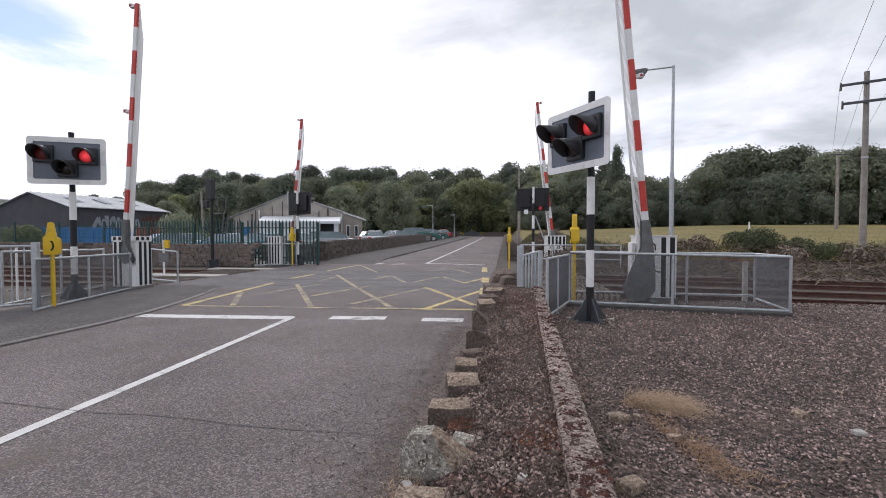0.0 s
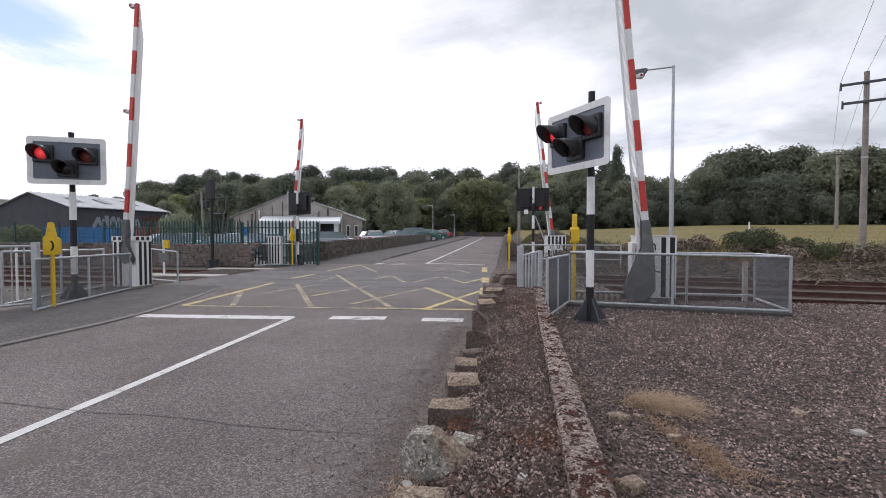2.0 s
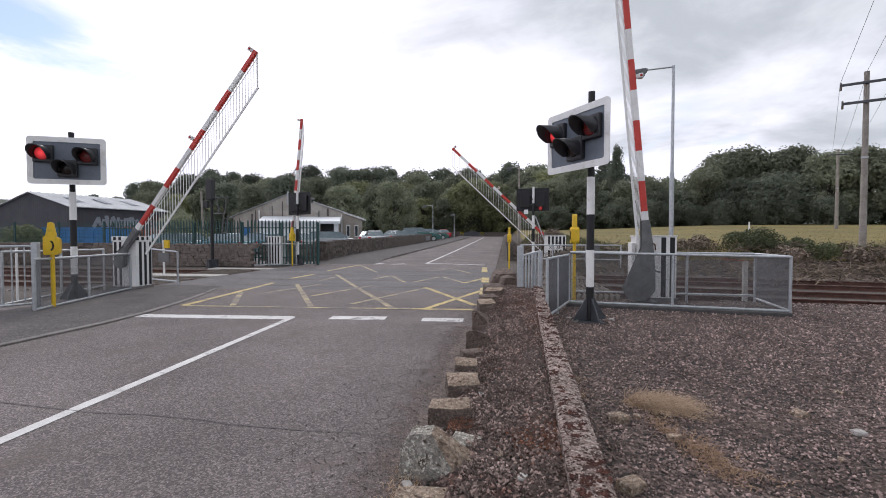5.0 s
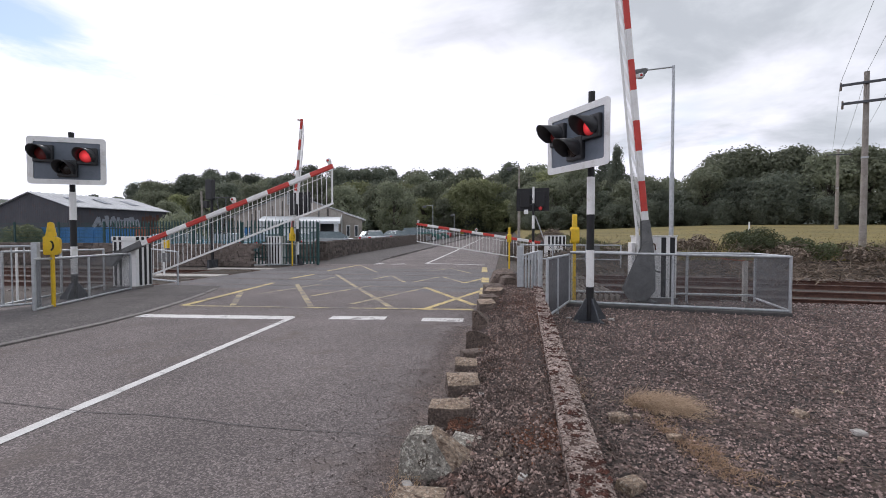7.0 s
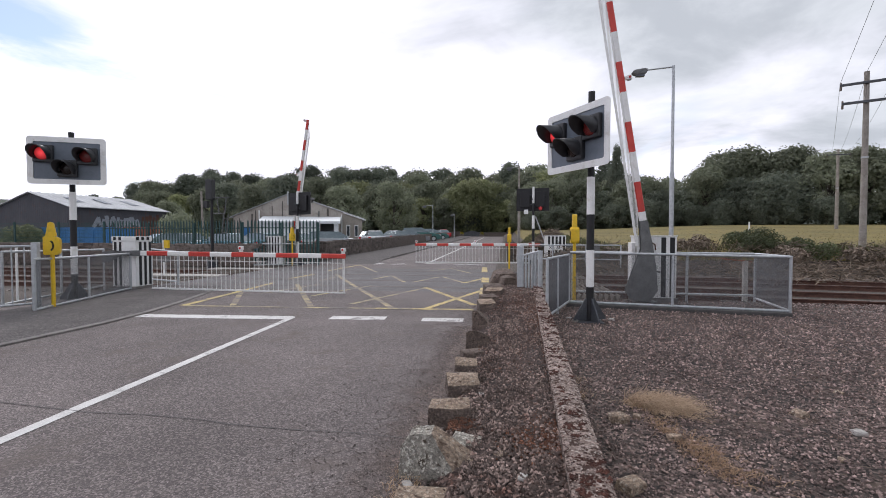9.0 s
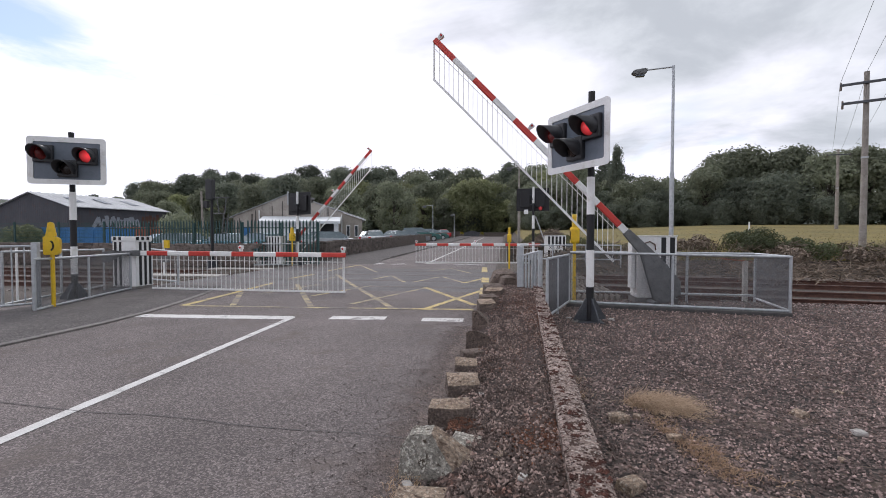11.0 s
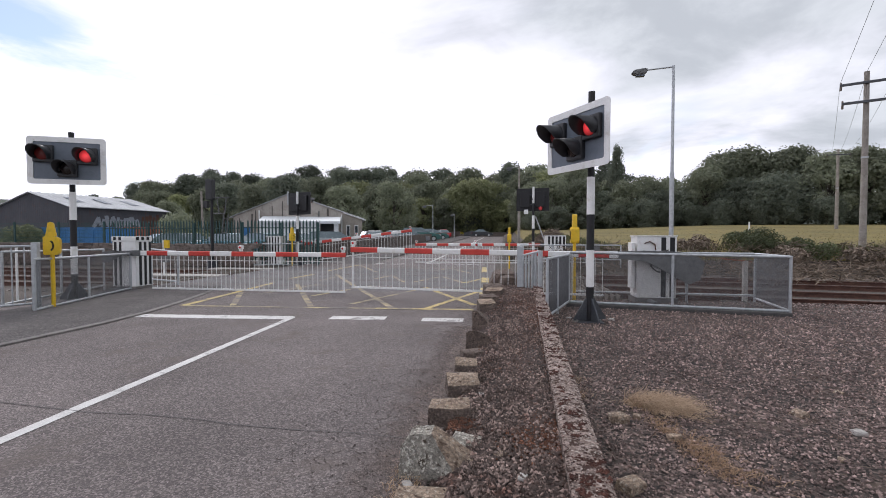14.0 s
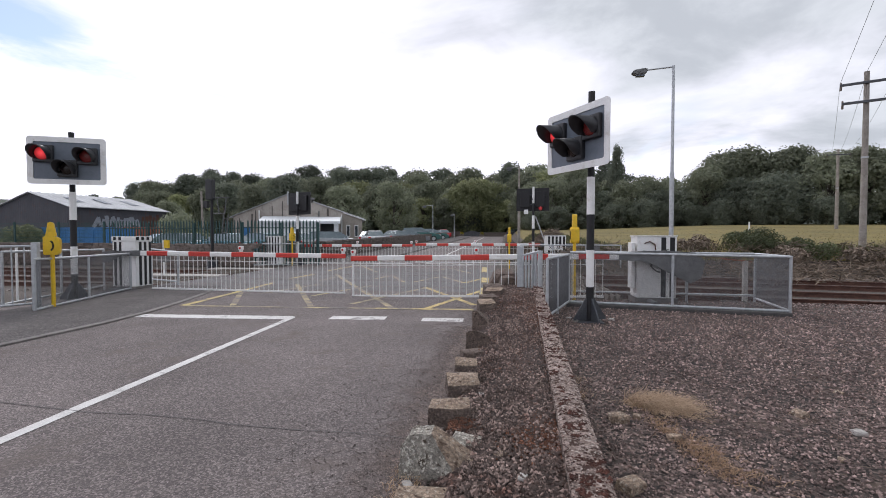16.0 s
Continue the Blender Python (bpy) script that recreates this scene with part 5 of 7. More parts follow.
crossing_signal(-9.22, 8.34, -9.087, 8.132, 2.448, 23.5, 3.57, size=0.95, label="twin red crossing signal on a banded mast beside the footpath")
crossing_signal(1.35, 7.40, 1.11, 7.27, 2.409, -57.0, 3.655, size=0.95, label="twin red crossing signal on a banded mast in the gravel yard")
crossing_signal(-9.60, 19.5, -9.58, 19.66, 2.38, 158, 3.42, label="crossing signal facing away on a black and white mast", lit=False, full=True)
sg = crossing_signal(1.24, 20.6, 1.22, 20.76, 2.53, 172, 3.60, label="crossing signal facing away on a mast with a leaning strut", lit=False, full=True)
part("strut", R((0.10, 0.05, 2.25), (0.62, 0.25, 0.9), 0.03), "galv", sg, "leaning steel strut")
part("junction_box", B(-0.42, -0.24, -0.10, -0.02, 2.36, 2.56, 0.01), "whitep", sg, "small white junction box")
part("side_lamp", rod(bmesh.new(), (0.32, -0.02, 2.62), (0.32, -0.08, 2.62), 0.09, 0.08, 14), "redlens", sg, "small red side lamp")


def telephone_post(x, y, h, yaw, label="yellow emergency telephone box on a yellow post"):
    th = thing("emergency_telephone", pose(x, y, 0, 0, 0, yaw), label, "telephone", "crossing telephones")
    part("post", R((0, 0, -0.02), (0, 0, h - 0.62), 0.036, n=14), "yellowp", th)
    bm = prism(bmesh.new(), [(-0.12, h - 0.62), (0.10, h - 0.62), (0.13, h - 0.56), (0.13, h - 0.32), (0.06, h - 0.27), (-0.12, h - 0.27)], -0.085, 0.085)
    bmesh.ops.bevel(bm, geom=bm.edges[:], offset=0.015, segments=2, affect="EDGES")
    case = part("telephone_case", bm, "yellowp", th, "rounded yellow telephone case")
    bm = bmesh.new()
    for i in range(9):
        t = radians(-75 + 150 * i / 8)
        u = radians(-75 + 150 * (i + 1) / 8)
        if i < 8:
            rod(bm, (0.05 * math.cos(t) - 0.02, -0.090, h - 0.445 + 0.09 * math.sin(t)), (0.05 * math.cos(u) - 0.02, -0.090, h - 0.445 + 0.09 * math.sin(u)), 0.014, n=6)
    part("handset_sign", bm, "blackp", case, "black handset symbol")
    bm = prism(bmesh.new(), [(-0.09, h - 0.268), (0.07, h - 0.268), (0.03, h - 0.02), (-0.01, h), (-0.05, h - 0.02)], -0.045, 0.045)
    part("sign_plate", bm, "yellowp", th, "yellow pictogram plate")
    return th


telephone_post(-8.45, 7.22, 1.62, 40)
telephone_post(1.46, 9.80, 1.82, -90)
telephone_post(-9.72, 19.2, 1.76, 70)
telephone_post(0.15, 18.9, 1.72, -90)


# ---- railings and pens ----
def mesh_panel(a, b, h0, h1, foot=0.05, posts=(0, 1), infill=True, group="pen fence panels", label="galvanised tubular fence panel filled with fine wire mesh", za=0.0, zb=0.0, pitch=0.0125):
    """A tube frame from a to b with wire mesh inside."""
    a, b = Vector((*a, 0)), Vector((*b, 0))
    d = b - a
    ln = d.length
    th = thing("pen_fence", Matrix.Translation(a) @ pose(0, 0, 0, 0, 0, math.degrees(math.atan2(d.y, d.x))), label, "fence", group)
    part("top_rail", R((0, 0, za + h0), (ln, 0, zb + h1), 0.024, n=10), "galv", th)
    part("bottom_rail", R((0, 0, za + foot), (ln, 0, zb + foot), 0.024, n=10), "galv", th)
    for t in posts:
        z0, z1 = za + (zb - za) * t, za + h0 + (zb + h1 - za - h0) * t
        part("post", R((ln * t, 0, z0 - 0.08), (ln * t, 0, z1 + 0.01), 0.026, n=10), "galv", th)
    if infill:
        verts, faces = [], []

        def wire(p, q, w):
            i = len(verts)
            p, q = Vector(p), Vector(q)
            t = (q - p).normalized()
            n = Vector((0, 1, 0)).cross(t) * w
            for c in (p, q):
                verts.extend([tuple(c + n), tuple(c + Vector((0, w, 0))), tuple(c - n), tuple(c - Vector((0, w, 0)))])
            faces.extend([(i + k, i + (k + 1) % 4, i + 4 + (k + 1) % 4, i + 4 + k) for k in range(4)])

        nx = int(ln / pitch)
        for i in range(1, nx):
            x = ln * i / nx
            t = x / ln
            wire((x, 0, za + (zb - za) * t + foot), (x, 0, za + h0 + (zb + h1 - za - h0) * t), 0.00125)
        nz = int((h0 - foot) / pitch)
        for j in range(1, nz):
            t = j / nz
            wire((0, 0.006, za + foot + (h0 - foot) * t), (ln, 0.006, zb + foot + (h1 - foot) * t), 0.00125)
        me = bpy.data.meshes.new("wire_mesh")
        me.from_pydata(verts, [], faces)
        me.materials.append(M["mesh"])
        w = new("wire_mesh", me)
        w.parent = th
        tagged(w, "fine grey wire mesh")
    return th


def bar_panel(a, b, h, n, foot=0.12, h1=None, label="galvanised railing panel with upright bars", group="railings", thick=0.02, mat_="galv"):
    a, b = Vector((*a, 0)), Vector((*b, 0))
    d = b - a
    ln = d.length
    th = thing("railing", Matrix.Translation(a) @ pose(0, 0, 0, 0, 0, math.degrees(math.atan2(d.y, d.x))), label, "railing", group)
    h1 = h if h1 is None else h1
    part("top_rail", R((0, 0, h), (ln, 0, h1), 0.022, n=10), mat_, th)
    part("bottom_rail", R((0, 0, foot), (ln, 0, foot), 0.02, n=10), mat_, th)
    for x, top in ((0, h), (ln, h1)):
        part("post", R((x, 0, -0.08), (x, 0, top + 0.01), 0.026, n=10), mat_, th)
    for i in range(1, n):
        part("bar", R((ln * i / n, 0, foot), (ln * i / n, 0, h + (h1 - h) * i / n), thick / 2, n=6), mat_, th)
    return th


def gate_post(x, y, w, h, label="square galvanised gate post", yaw=0):
    ob = part("gate_post", B(-w / 2, w / 2, -w / 2, w / 2, -0.1, h, 0.012), "galv")
    ob.matrix_basis = pose(x, y, 0, 0, 0, yaw)
    return tagged(ob, label, "post", "gate posts")


# the pen beside the yard
mesh_panel((0.665, 7.29), (1.25, 9.09), 0.985, 0.985, posts=(0, 0.42, 1))
mesh_panel((1.27, 9.07), (4.89, 8.43), 1.03, 0.99, posts=(0.5, 1))
mesh_panel((4.91, 8.45), (5.19, 10.12), 0.99, 0.98, posts=(1,))
mesh_panel((5.17, 10.14), (1.5, 10.35), 0.98, 1.0, foot=0.1, posts=(0.35, 0.6, 1), infill=False, label="galvanised two-rail fence at the back of the pen")
bar_panel((0.34, 8.92), (0.63, 8.61), 0.97, 5, 0.25, 1.06, label="short galvanised gate of broad upright bars", thick=0.045)
gate_post(0.29, 9.0, 0.125, 1.16, "thick galvanised gate post at the end of the verge")
gate_post(0.55, 8.86, 0.07, 1.05, "galvanised gate post behind the short gate")
gate_post(0.655, 8.53, 0.07, 1.08, "galvanised post hinging the short gate")
cp = tagged(part("concrete_post", B(5.26, 5.35, 10.7, 10.79, -0.25, 0.80, 0.01), "slab"), "short pale concrete marker post behind the pen", "post")
pk = part("plank", B(-0.35, 0.35, -0.04, 0.04, -0.012, 0.012, 0.003), "rustp")
pk.matrix_basis = pose(5.12, 10.74, 0.815, 0, 6, 12)
tagged(pk, "weathered reddish plank resting on the concrete post", "plank")
# back rail along the track
mesh_panel((0.6, 18.2), (4.4, 17.9), 1.0, 1.0, foot=0.45, posts=(0.0, 0.33, 0.66, 1), infill=False, label="galvanised two-rail fence beyond the rails")
sm = part("notice_board", B(-0.24, 0.24, -0.012, 0.012, 0, 0.5, 0.004), "steel")
sm.matrix_basis = pose(3.4, 18.0, 0.55)
tagged(sm, "grey notice board on the far fence", "notice board")
sl = part("timber_baulk", box(bmesh.new(), 0, 3.72, -0.11, 0.11, -0.08, 0.055, 0.015), "rubber")
sl.matrix_basis = pose(1.2, 9.02, -0.02, 0, 0, -10.1)
tagged(sl, "dark timber baulk laid under the pen fence", "timber baulk")
# the pen beside the footpath
mesh_panel((-8.30, 6.76), (-9.38, 9.95), 0.935, 0.915, posts=(0, 0.48, 1), foot=0.04)
mesh_panel((-9.55, 7.2), (-10.6, 10.4), 1.05, 1.0, posts=(0, 0.5, 1), foot=0.04, infill=False, label="galvanised two-rail fence behind the pen")
gate_post(-8.40, 6.88, 0.10, 1.24, "thick galvanised gate post by the footpath", 20)
bar_panel((-8.55, 7.02), (-9.75, 5.0), 1.17, 14, 0.12, label="galvanised wicket gate with upright bars", thick=0.026)
# stub railings left of the road, between the rails and the barriers
mesh_panel((-10.25, 11.6), (-8.95, 11.05), 0.98, 0.92, posts=(0, 1), foot=0.1, infill=False, label="short galvanised railing beside the crossing")
sb = part("notice_board", B(-0.28, 0.28, -0.015, 0.015, 0, 0.26, 0.005), "steel")
sb.matrix_basis = pose(-9.55, 11.27, 0.62, 0, 0, -23)
tagged(sb, "dark panel fixed on the short railing", "notice board")
mesh_panel((-11.92, 18.65), (-9.62, 19.37), 1.0, 1.0, posts=(0, 0.5, 1), foot=0.05, infill=False, label="galvanised railing round the far barrier")
mesh_panel((-9.60, 19.39), (-9.3, 20.6), 1.0, 1.0, posts=(1,), foot=0.05, infill=False, label="galvanised railing round the far barrier")
yb = part("marker_box", B(-0.06, 0.09, -0.05, 0.05, 0.92, 1.2, 0.01), "yellowp")
yb.matrix_basis = pose(-11.68, 13.9, 0.02)
tagged(yb, "small yellow sign box on a white post", "sign box")
part("post", R((-0.11, 0, -0.1), (-0.11, 0, 1.2), 0.035), "whitep", yb)


# ---- walls, fences, buildings beyond the rails ----
def rubble_wall(name, x0, y0, x1, y1, h, thick, label, cut=None, loose=280, seed=1, size=(0.26, 0.52), course=0.155, level=lambda y: 0.0):
    """A mortared rubble wall: stones of the first stretch are pieces, the rest one mass."""
    rnd = random.Random(seed)
    a, b = Vector((x0, y0, 0)), Vector((x1, y1, 0))
    d = b - a
    ln = d.length
    yaw = math.degrees(math.atan2(d.y, d.x))
    th = thing(name, Matrix.Translation(a) @ pose(0, 0, 0, 0, 0, yaw), label, "stone wall", kind="structure")

    def lv(u):
        return level(y0 + d.y * u / ln)

    bm = bmesh.new()
    n = max(1, int(ln / 2))
    for i in range(n):
        u0, u1 = ln * i / n, ln * (i + 1) / n
        vs = [bm.verts.new((u, w, z + lv(u))) for u in (u0, u1) for w in (0.03, thick - 0.03) for z in (-0.2, h - 0.05)]
        for q in ((0, 1, 3, 2), (4, 6, 7, 5), (0, 4, 5, 1), (2, 3, 7, 6), (1, 5, 7, 3)):
            bm.faces.new([vs[k] for k in q])
    bmesh.ops.remove_doubles(bm, verts=bm.verts, dist=0.001)
    bmesh.ops.recalc_face_normals(bm, faces=bm.faces)
    part("wall_core", bm, "mortar", th)
    metas = []
    for k in range(8):
        bm = lump(1.0, 1.0, 1.0, seed * 10 + k, 1, 0.10, 0.85)
        me = bpy.data.meshes.new("stone")
        bm.to_mesh(me)
        bm.free()
        me.materials.append(M["wallstone"])
        metas.append(me)
    stones = []
    rows = int(h / course)
    for r in range(rows):
        u = -rnd.uniform(0, 0.3)
        while u < ln:
            w = rnd.uniform(*size) * (1.0 if r < rows - 1 else 1.15)
            stones.append((u + w / 2, r * course, w * 0.95, course * rnd.uniform(0.86, 1.0), 0))
            u += w
    u = 0.0
    while cut is None and u < ln:
        w = rnd.uniform(0.3, 0.55)
        stones.append((u + w / 2, rows * course - 0.02, w * 0.94, rnd.uniform(0.08, 0.16), 1))
        u += w
    stones.sort(key=lambda s: s[0])
    verts, faces = [], []
    for i, (u, z, w, hh, top) in enumerate(stones):
        me = metas[rnd.randrange(8)]
        dep = thick + 0.06 if top else 0.16
        off = thick / 2 if top else 0.05 + rnd.uniform(-0.012, 0.012)
        m = pose(u, off, z + lv(u), 0, 0, 0) @ Matrix.Diagonal((w, dep, hh, 1))
        if i < loose:
            shared("stone", me, th, m)
        else:
            base = len(verts)
            verts.extend([tuple(m @ v.co) for v in me.vertices])
            faces.extend([tuple(base + k for k in p.vertices) for p in me.polygons])
    if faces:
        me = bpy.data.meshes.new("stones")
        me.from_pydata(verts, [], faces)
        me.materials.append(M["wallstone"])
        ob = new("stones", me)
        ob.parent = th
        tagged(ob, "mass of rubble stones further along the wall", kind="stuff")
    return th


def palisade(x0, y0, x1, y1, h, pitch, label, z=0.0):
    a, b = Vector((x0, y0, z)), Vector((x1, y1, z))
    d = b - a
    ln = d.length
    th = thing("palisade_fence", Matrix.Translation(a) @ pose(0, 0, 0, 0, 0, math.degrees(math.atan2(d.y, d.x))), label, "palisade fence", "palisade fences")
    for zz in (0.35, h - 0.4):
        part("fence_rail", B(0, ln, 0.0, 0.045, zz, zz + 0.045), "green", th)
    n = int(ln / 2.75) + 1
    for i in range(n + 1):
        part("fence_post", B(ln * i / n - 0.03, ln * i / n + 0.03, 0.05, 0.11, -0.1, h - 0.12), "green", th)
    me = None
    for i in range(int(ln / pitch)):
        m = pose((i + 0.5) * pitch, 0, 0)
        if me is None:
            bm = prism(bmesh.new(), [(-0.034, 0.05), (0.034, 0.05), (0.034, h - 0.1), (0.017, h - 0.05), (0.017, h), (0.0, h - 0.035), (-0.017, h), (-0.017, h - 0.05), (-0.034, h - 0.1)], -0.016, -0.002)
            ob = part("pale", bm, "green", th)
            me = ob.data
            ob.matrix_basis = m
        else:
            shared("pale", me, th, m)
    return th


palisade(-8.75, 19.9, -12.0, 19.0, 2.12, 0.155, "dark green steel palisade fence with split tops by the far barrier")
palisade(-12.05, 18.98, -19.3, 19.1, 2.10, 0.155, "dark green steel palisade fence with split tops along the railway")
palisade(-8.75, 19.95, -10.05, 22.9, 2.12, 0.155, "short return of dark green palisade fence")
def weld_mesh(x0, y0, x1, y1, h):
    """A tall green weld-mesh fence on slim posts."""
    a, b = Vector((x0, y0, 0)), Vector((x1, y1, 0))
    d = b - a
    ln = d.length
    th = thing("mesh_fence", Matrix.Translation(a) @ pose(0, 0, 0, 0, 0, math.degrees(math.atan2(d.y, d.x))), "tall green weld-mesh fence on slim posts along the railway", "mesh fence")
    n = int(ln / 2.6)
    for i in range(n + 1):
        part("fence_post", B(ln * i / n - 0.035, ln * i / n + 0.035, 0.02, 0.08, -0.1, h + 0.05), "green", th)
    bm = bmesh.new()
    for i in range(int(ln / 0.06)):
        x = 0.03 + i * 0.06
        box(bm, x - 0.0035, x + 0.0035, -0.0035, 0.0035, 0.05, h)
    for j in range(12):
        z = 0.06 + (h - 0.08) * j / 11
        box(bm, 0, ln, -0.010, -0.004, z - 0.005, z + 0.005)
    part("wire_mesh", bm, "green", th, "green welded wire mesh")
    return th


weld_mesh(-19.35, 19.1, -48.0, 19.6, 2.02)
rubble_wall("wall_railway", -30.0, 18.45, -11.3, 18.35, 0.92, 0.34, "low grey stone wall along the railway below the fence", loose=300, seed=2, size=(0.2, 0.42), course=0.115)
rubble_wall("wall_roadside", -9.9, 23.1, -9.75, 94.0, 0.99, 0.42, "dark rubble stone wall along the climbing footpath", loose=300, seed=3, level=rise)
rubble_wall("wall_roadside", -13.5, 23.1, -9.9, 23.1, 0.99, 0.42, "dark rubble stone wall end beside the fence", loose=150, seed=5)
rubble_wall("wall_junction", -40.0, 97.8, 30.0, 97.6, 0.95, 0.45, "low stone wall across the far end of the road", loose=60, seed=6, size=(0.5, 0.9), course=0.25, level=lambda y: 1.3)
rubble_wall("wall_field", 0.55, 24.5, 0.35, 60.0, 0.85, 0.5, "low tumbled stone wall along the field", loose=120, seed=7, size=(0.35, 0.7), course=0.2, level=rise)


def window(parent, x0, x1, z0, z1, y, panes=2, frame_mat="whitep"):
    w = part("window", B(x0, x1, y + 0.03, y + 0.05, z0, z1), "glass", parent, "dark glazed window")
    for a, b, c, d in ((x0 - 0.06, x1 + 0.06, z0 - 0.06, z0), (x0 - 0.06, x1 + 0.06, z1, z1 + 0.06), (x0 - 0.06, x0, z0, z1), (x1, x1 + 0.06, z0, z1)):
        part("window_frame", B(a, b, y - 0.02, y + 0.05, c, d), frame_mat, w)
    for i in range(1, panes):
        x = x0 + (x1 - x0) * i / panes
        part("window_frame", B(x - 0.025, x + 0.025, y - 0.01, y + 0.05, z0, z1), frame_mat, w)
    return w


def sheet_roof(parent, pts, y0, y1, thick, material, rib=0.5):
    """A pitched sheet roof: the slope from pts[0] to pts[1] in x, z, drawn along y, with ribs down the slope."""
    (xa, za), (xb, zb) = pts
    bm = bmesh.new()
    n = max(4, int(abs(y1 - y0) / rib) * 4)
    rows = []
    for i in range(n + 1):
        y = y0 + (y1 - y0) * i / n
        up = (0.0, 0.02, 0.06, 0.02)[i % 4]
        rows.append([bm.verts.new((xa, y, za)), bm.verts.new((xb, y, zb)), bm.verts.new((xb, y, zb + thick + up)), bm.verts.new((xa, y, za + thick + up))])
    for a, b in zip(rows, rows[1:]):
        for k in range(4):
            bm.faces.new((a[k], a[(k + 1) % 4], b[(k + 1) % 4], b[k]))
    bm.faces.new(rows[0]), bm.faces.new(rows[-1][::-1])
    bmesh.ops.recalc_face_normals(bm, faces=bm.faces)
    return part("roof", bm, material, parent, "pitched sheet roof")


def grey_hall():
    """A rendered gabled hall, its gable to the road, with a white lean-to in front."""
    h = thing("industrial_hall", pose(-30.4, 46.2, rise(46), 0, 0, 20), "weathered grey rendered gabled hall with streaked walls", "industrial building")
    gable = [(0.0, -0.3), (12.0, -0.3), (12.0, 3.78), (6.0, 5.82), (0.0, 3.2)]
    bm = bmesh.new()
    prism(bm, gable, 0.0, 0.3)
    prism(bm, gable, 19.7, 20.0)
    box(bm, 0.0, 0.3, 0.301, 19.699, -0.3, 3.2)
    part("wall", bm, "render", h, "streaked grey render gable")
    front = part("front_wall", prism(bmesh.new(), [(12.001, -0.3), (14.25, -0.3), (14.25, 3.02), (12.001, 3.76)], -0.05, 0.3), "stonefront", h, "tan ashlar end bay")
    part("front_wall", B(13.95, 14.25, 0.301, 19.9, -0.3, 3.0), "stonefront", h)
    sheet_roof(h, [(-0.4, 3.04), (6.0, 5.84)], -0.25, 20.2, 0.07, "slate", 1.0)
    sheet_roof(h, [(14.65, 2.90), (6.0, 5.84)], -0.25, 20.2, 0.07, "slate", 1.0)
    for x, mt in ((2.75, "whitep"), (11.9, "whitep"), (9.3, "steel")):
        part("downpipe", R((x, -0.12, 0.2), (x, -0.12, 3.9 if x < 11 else 3.5), 0.07), mt, h, "rain downpipe")
    part("door", B(0.9, 1.75, -0.04, -0.001, -0.3, 2.0, 0.0), "bluep", h, "blue steel door")
    part("door", B(7.4, 8.0, -0.04, -0.001, -0.3, 2.1, 0.0), "green", h, "green steel door")
    for x, z0, z1, w in ((0.6, 1.2, 3.0, 0.10), (1.9, 1.0, 3.5, 0.16), (2.3, 2.0, 3.9, 0.12), (4.1, 2.2, 4.4, 0.10), (5.2, 2.8, 5.0, 0.12), (7.2, 3.2, 5.0, 0.10), (10.2, 3.3, 4.2, 0.22)):
        part("rain_streak", B(x, x + w, -0.006, -0.001, z0, z1), "mortar", h, "dark rain streak")
    part("flue", R((5.9, -0.1, 4.6), (5.9, -0.1, 6.1), 0.10), "galv", h, "short metal flue")
    for x in (12.65, 13.6):
        w = part("window", B(x - 0.22, x + 0.22, -0.08, -0.051, 0.9, 2.3), "whitep", front, "tall narrow pale window")
        part("pane", B(x - 0.15, x + 0.15, -0.095, -0.081, 1.0, 2.2), "glass", w)
    part("gutter", R((12.1, -0.2, 3.72), (14.7, -0.2, 2.86), 0.06), "whitep", h, "white verge board")
    # lean-to in front of the gable
    c = thing("canopy_shed", pose(-30.4, 46.2, rise(46), 0, 0, 20) @ pose(3.4, -3.3, 0, 0, 0, 0), "white sheeted lean-to shed with an open dark bay", "shed")
    bm = bmesh.new()
    prism(bm, [(0, -0.3), (6.2, -0.3), (6.2, 2.44), (0, 2.44)], 0.0, 0.12)
    part("wall", bm, "canopy", c, "white sheeted wall")
    part("wall", B(7.7, 8.2, 0.0, 0.12, -0.3, 2.44), "canopy", c, "white sheeted wall")
    # the shade inside the bay is put into this wall's black colour
    part("back_wall", B(6.2, 7.7, 2.2, 2.3, -0.3, 2.7), "black", c, "black back wall standing for shade in the open bay")
    ro = part("roof", prism(bmesh.new(), [(-0.2, 2.5), (8.4, 2.5), (8.4, 2.58), (-0.2, 2.58)], 0, 3.25), "canopy", c, "white sheet roof")
    ro.matrix_basis = pose(0, -0.2, 0.0) @ Matrix.Translation((0, 0, 2.5)) @ pose(0, 0, 0, 11.5, 0, 0) @ Matrix.Translation((0, 0, -2.5))
    part("fascia", B(-0.22, 8.42, -0.27, -0.21, 2.34, 2.6), "canopy", c, "white fascia")


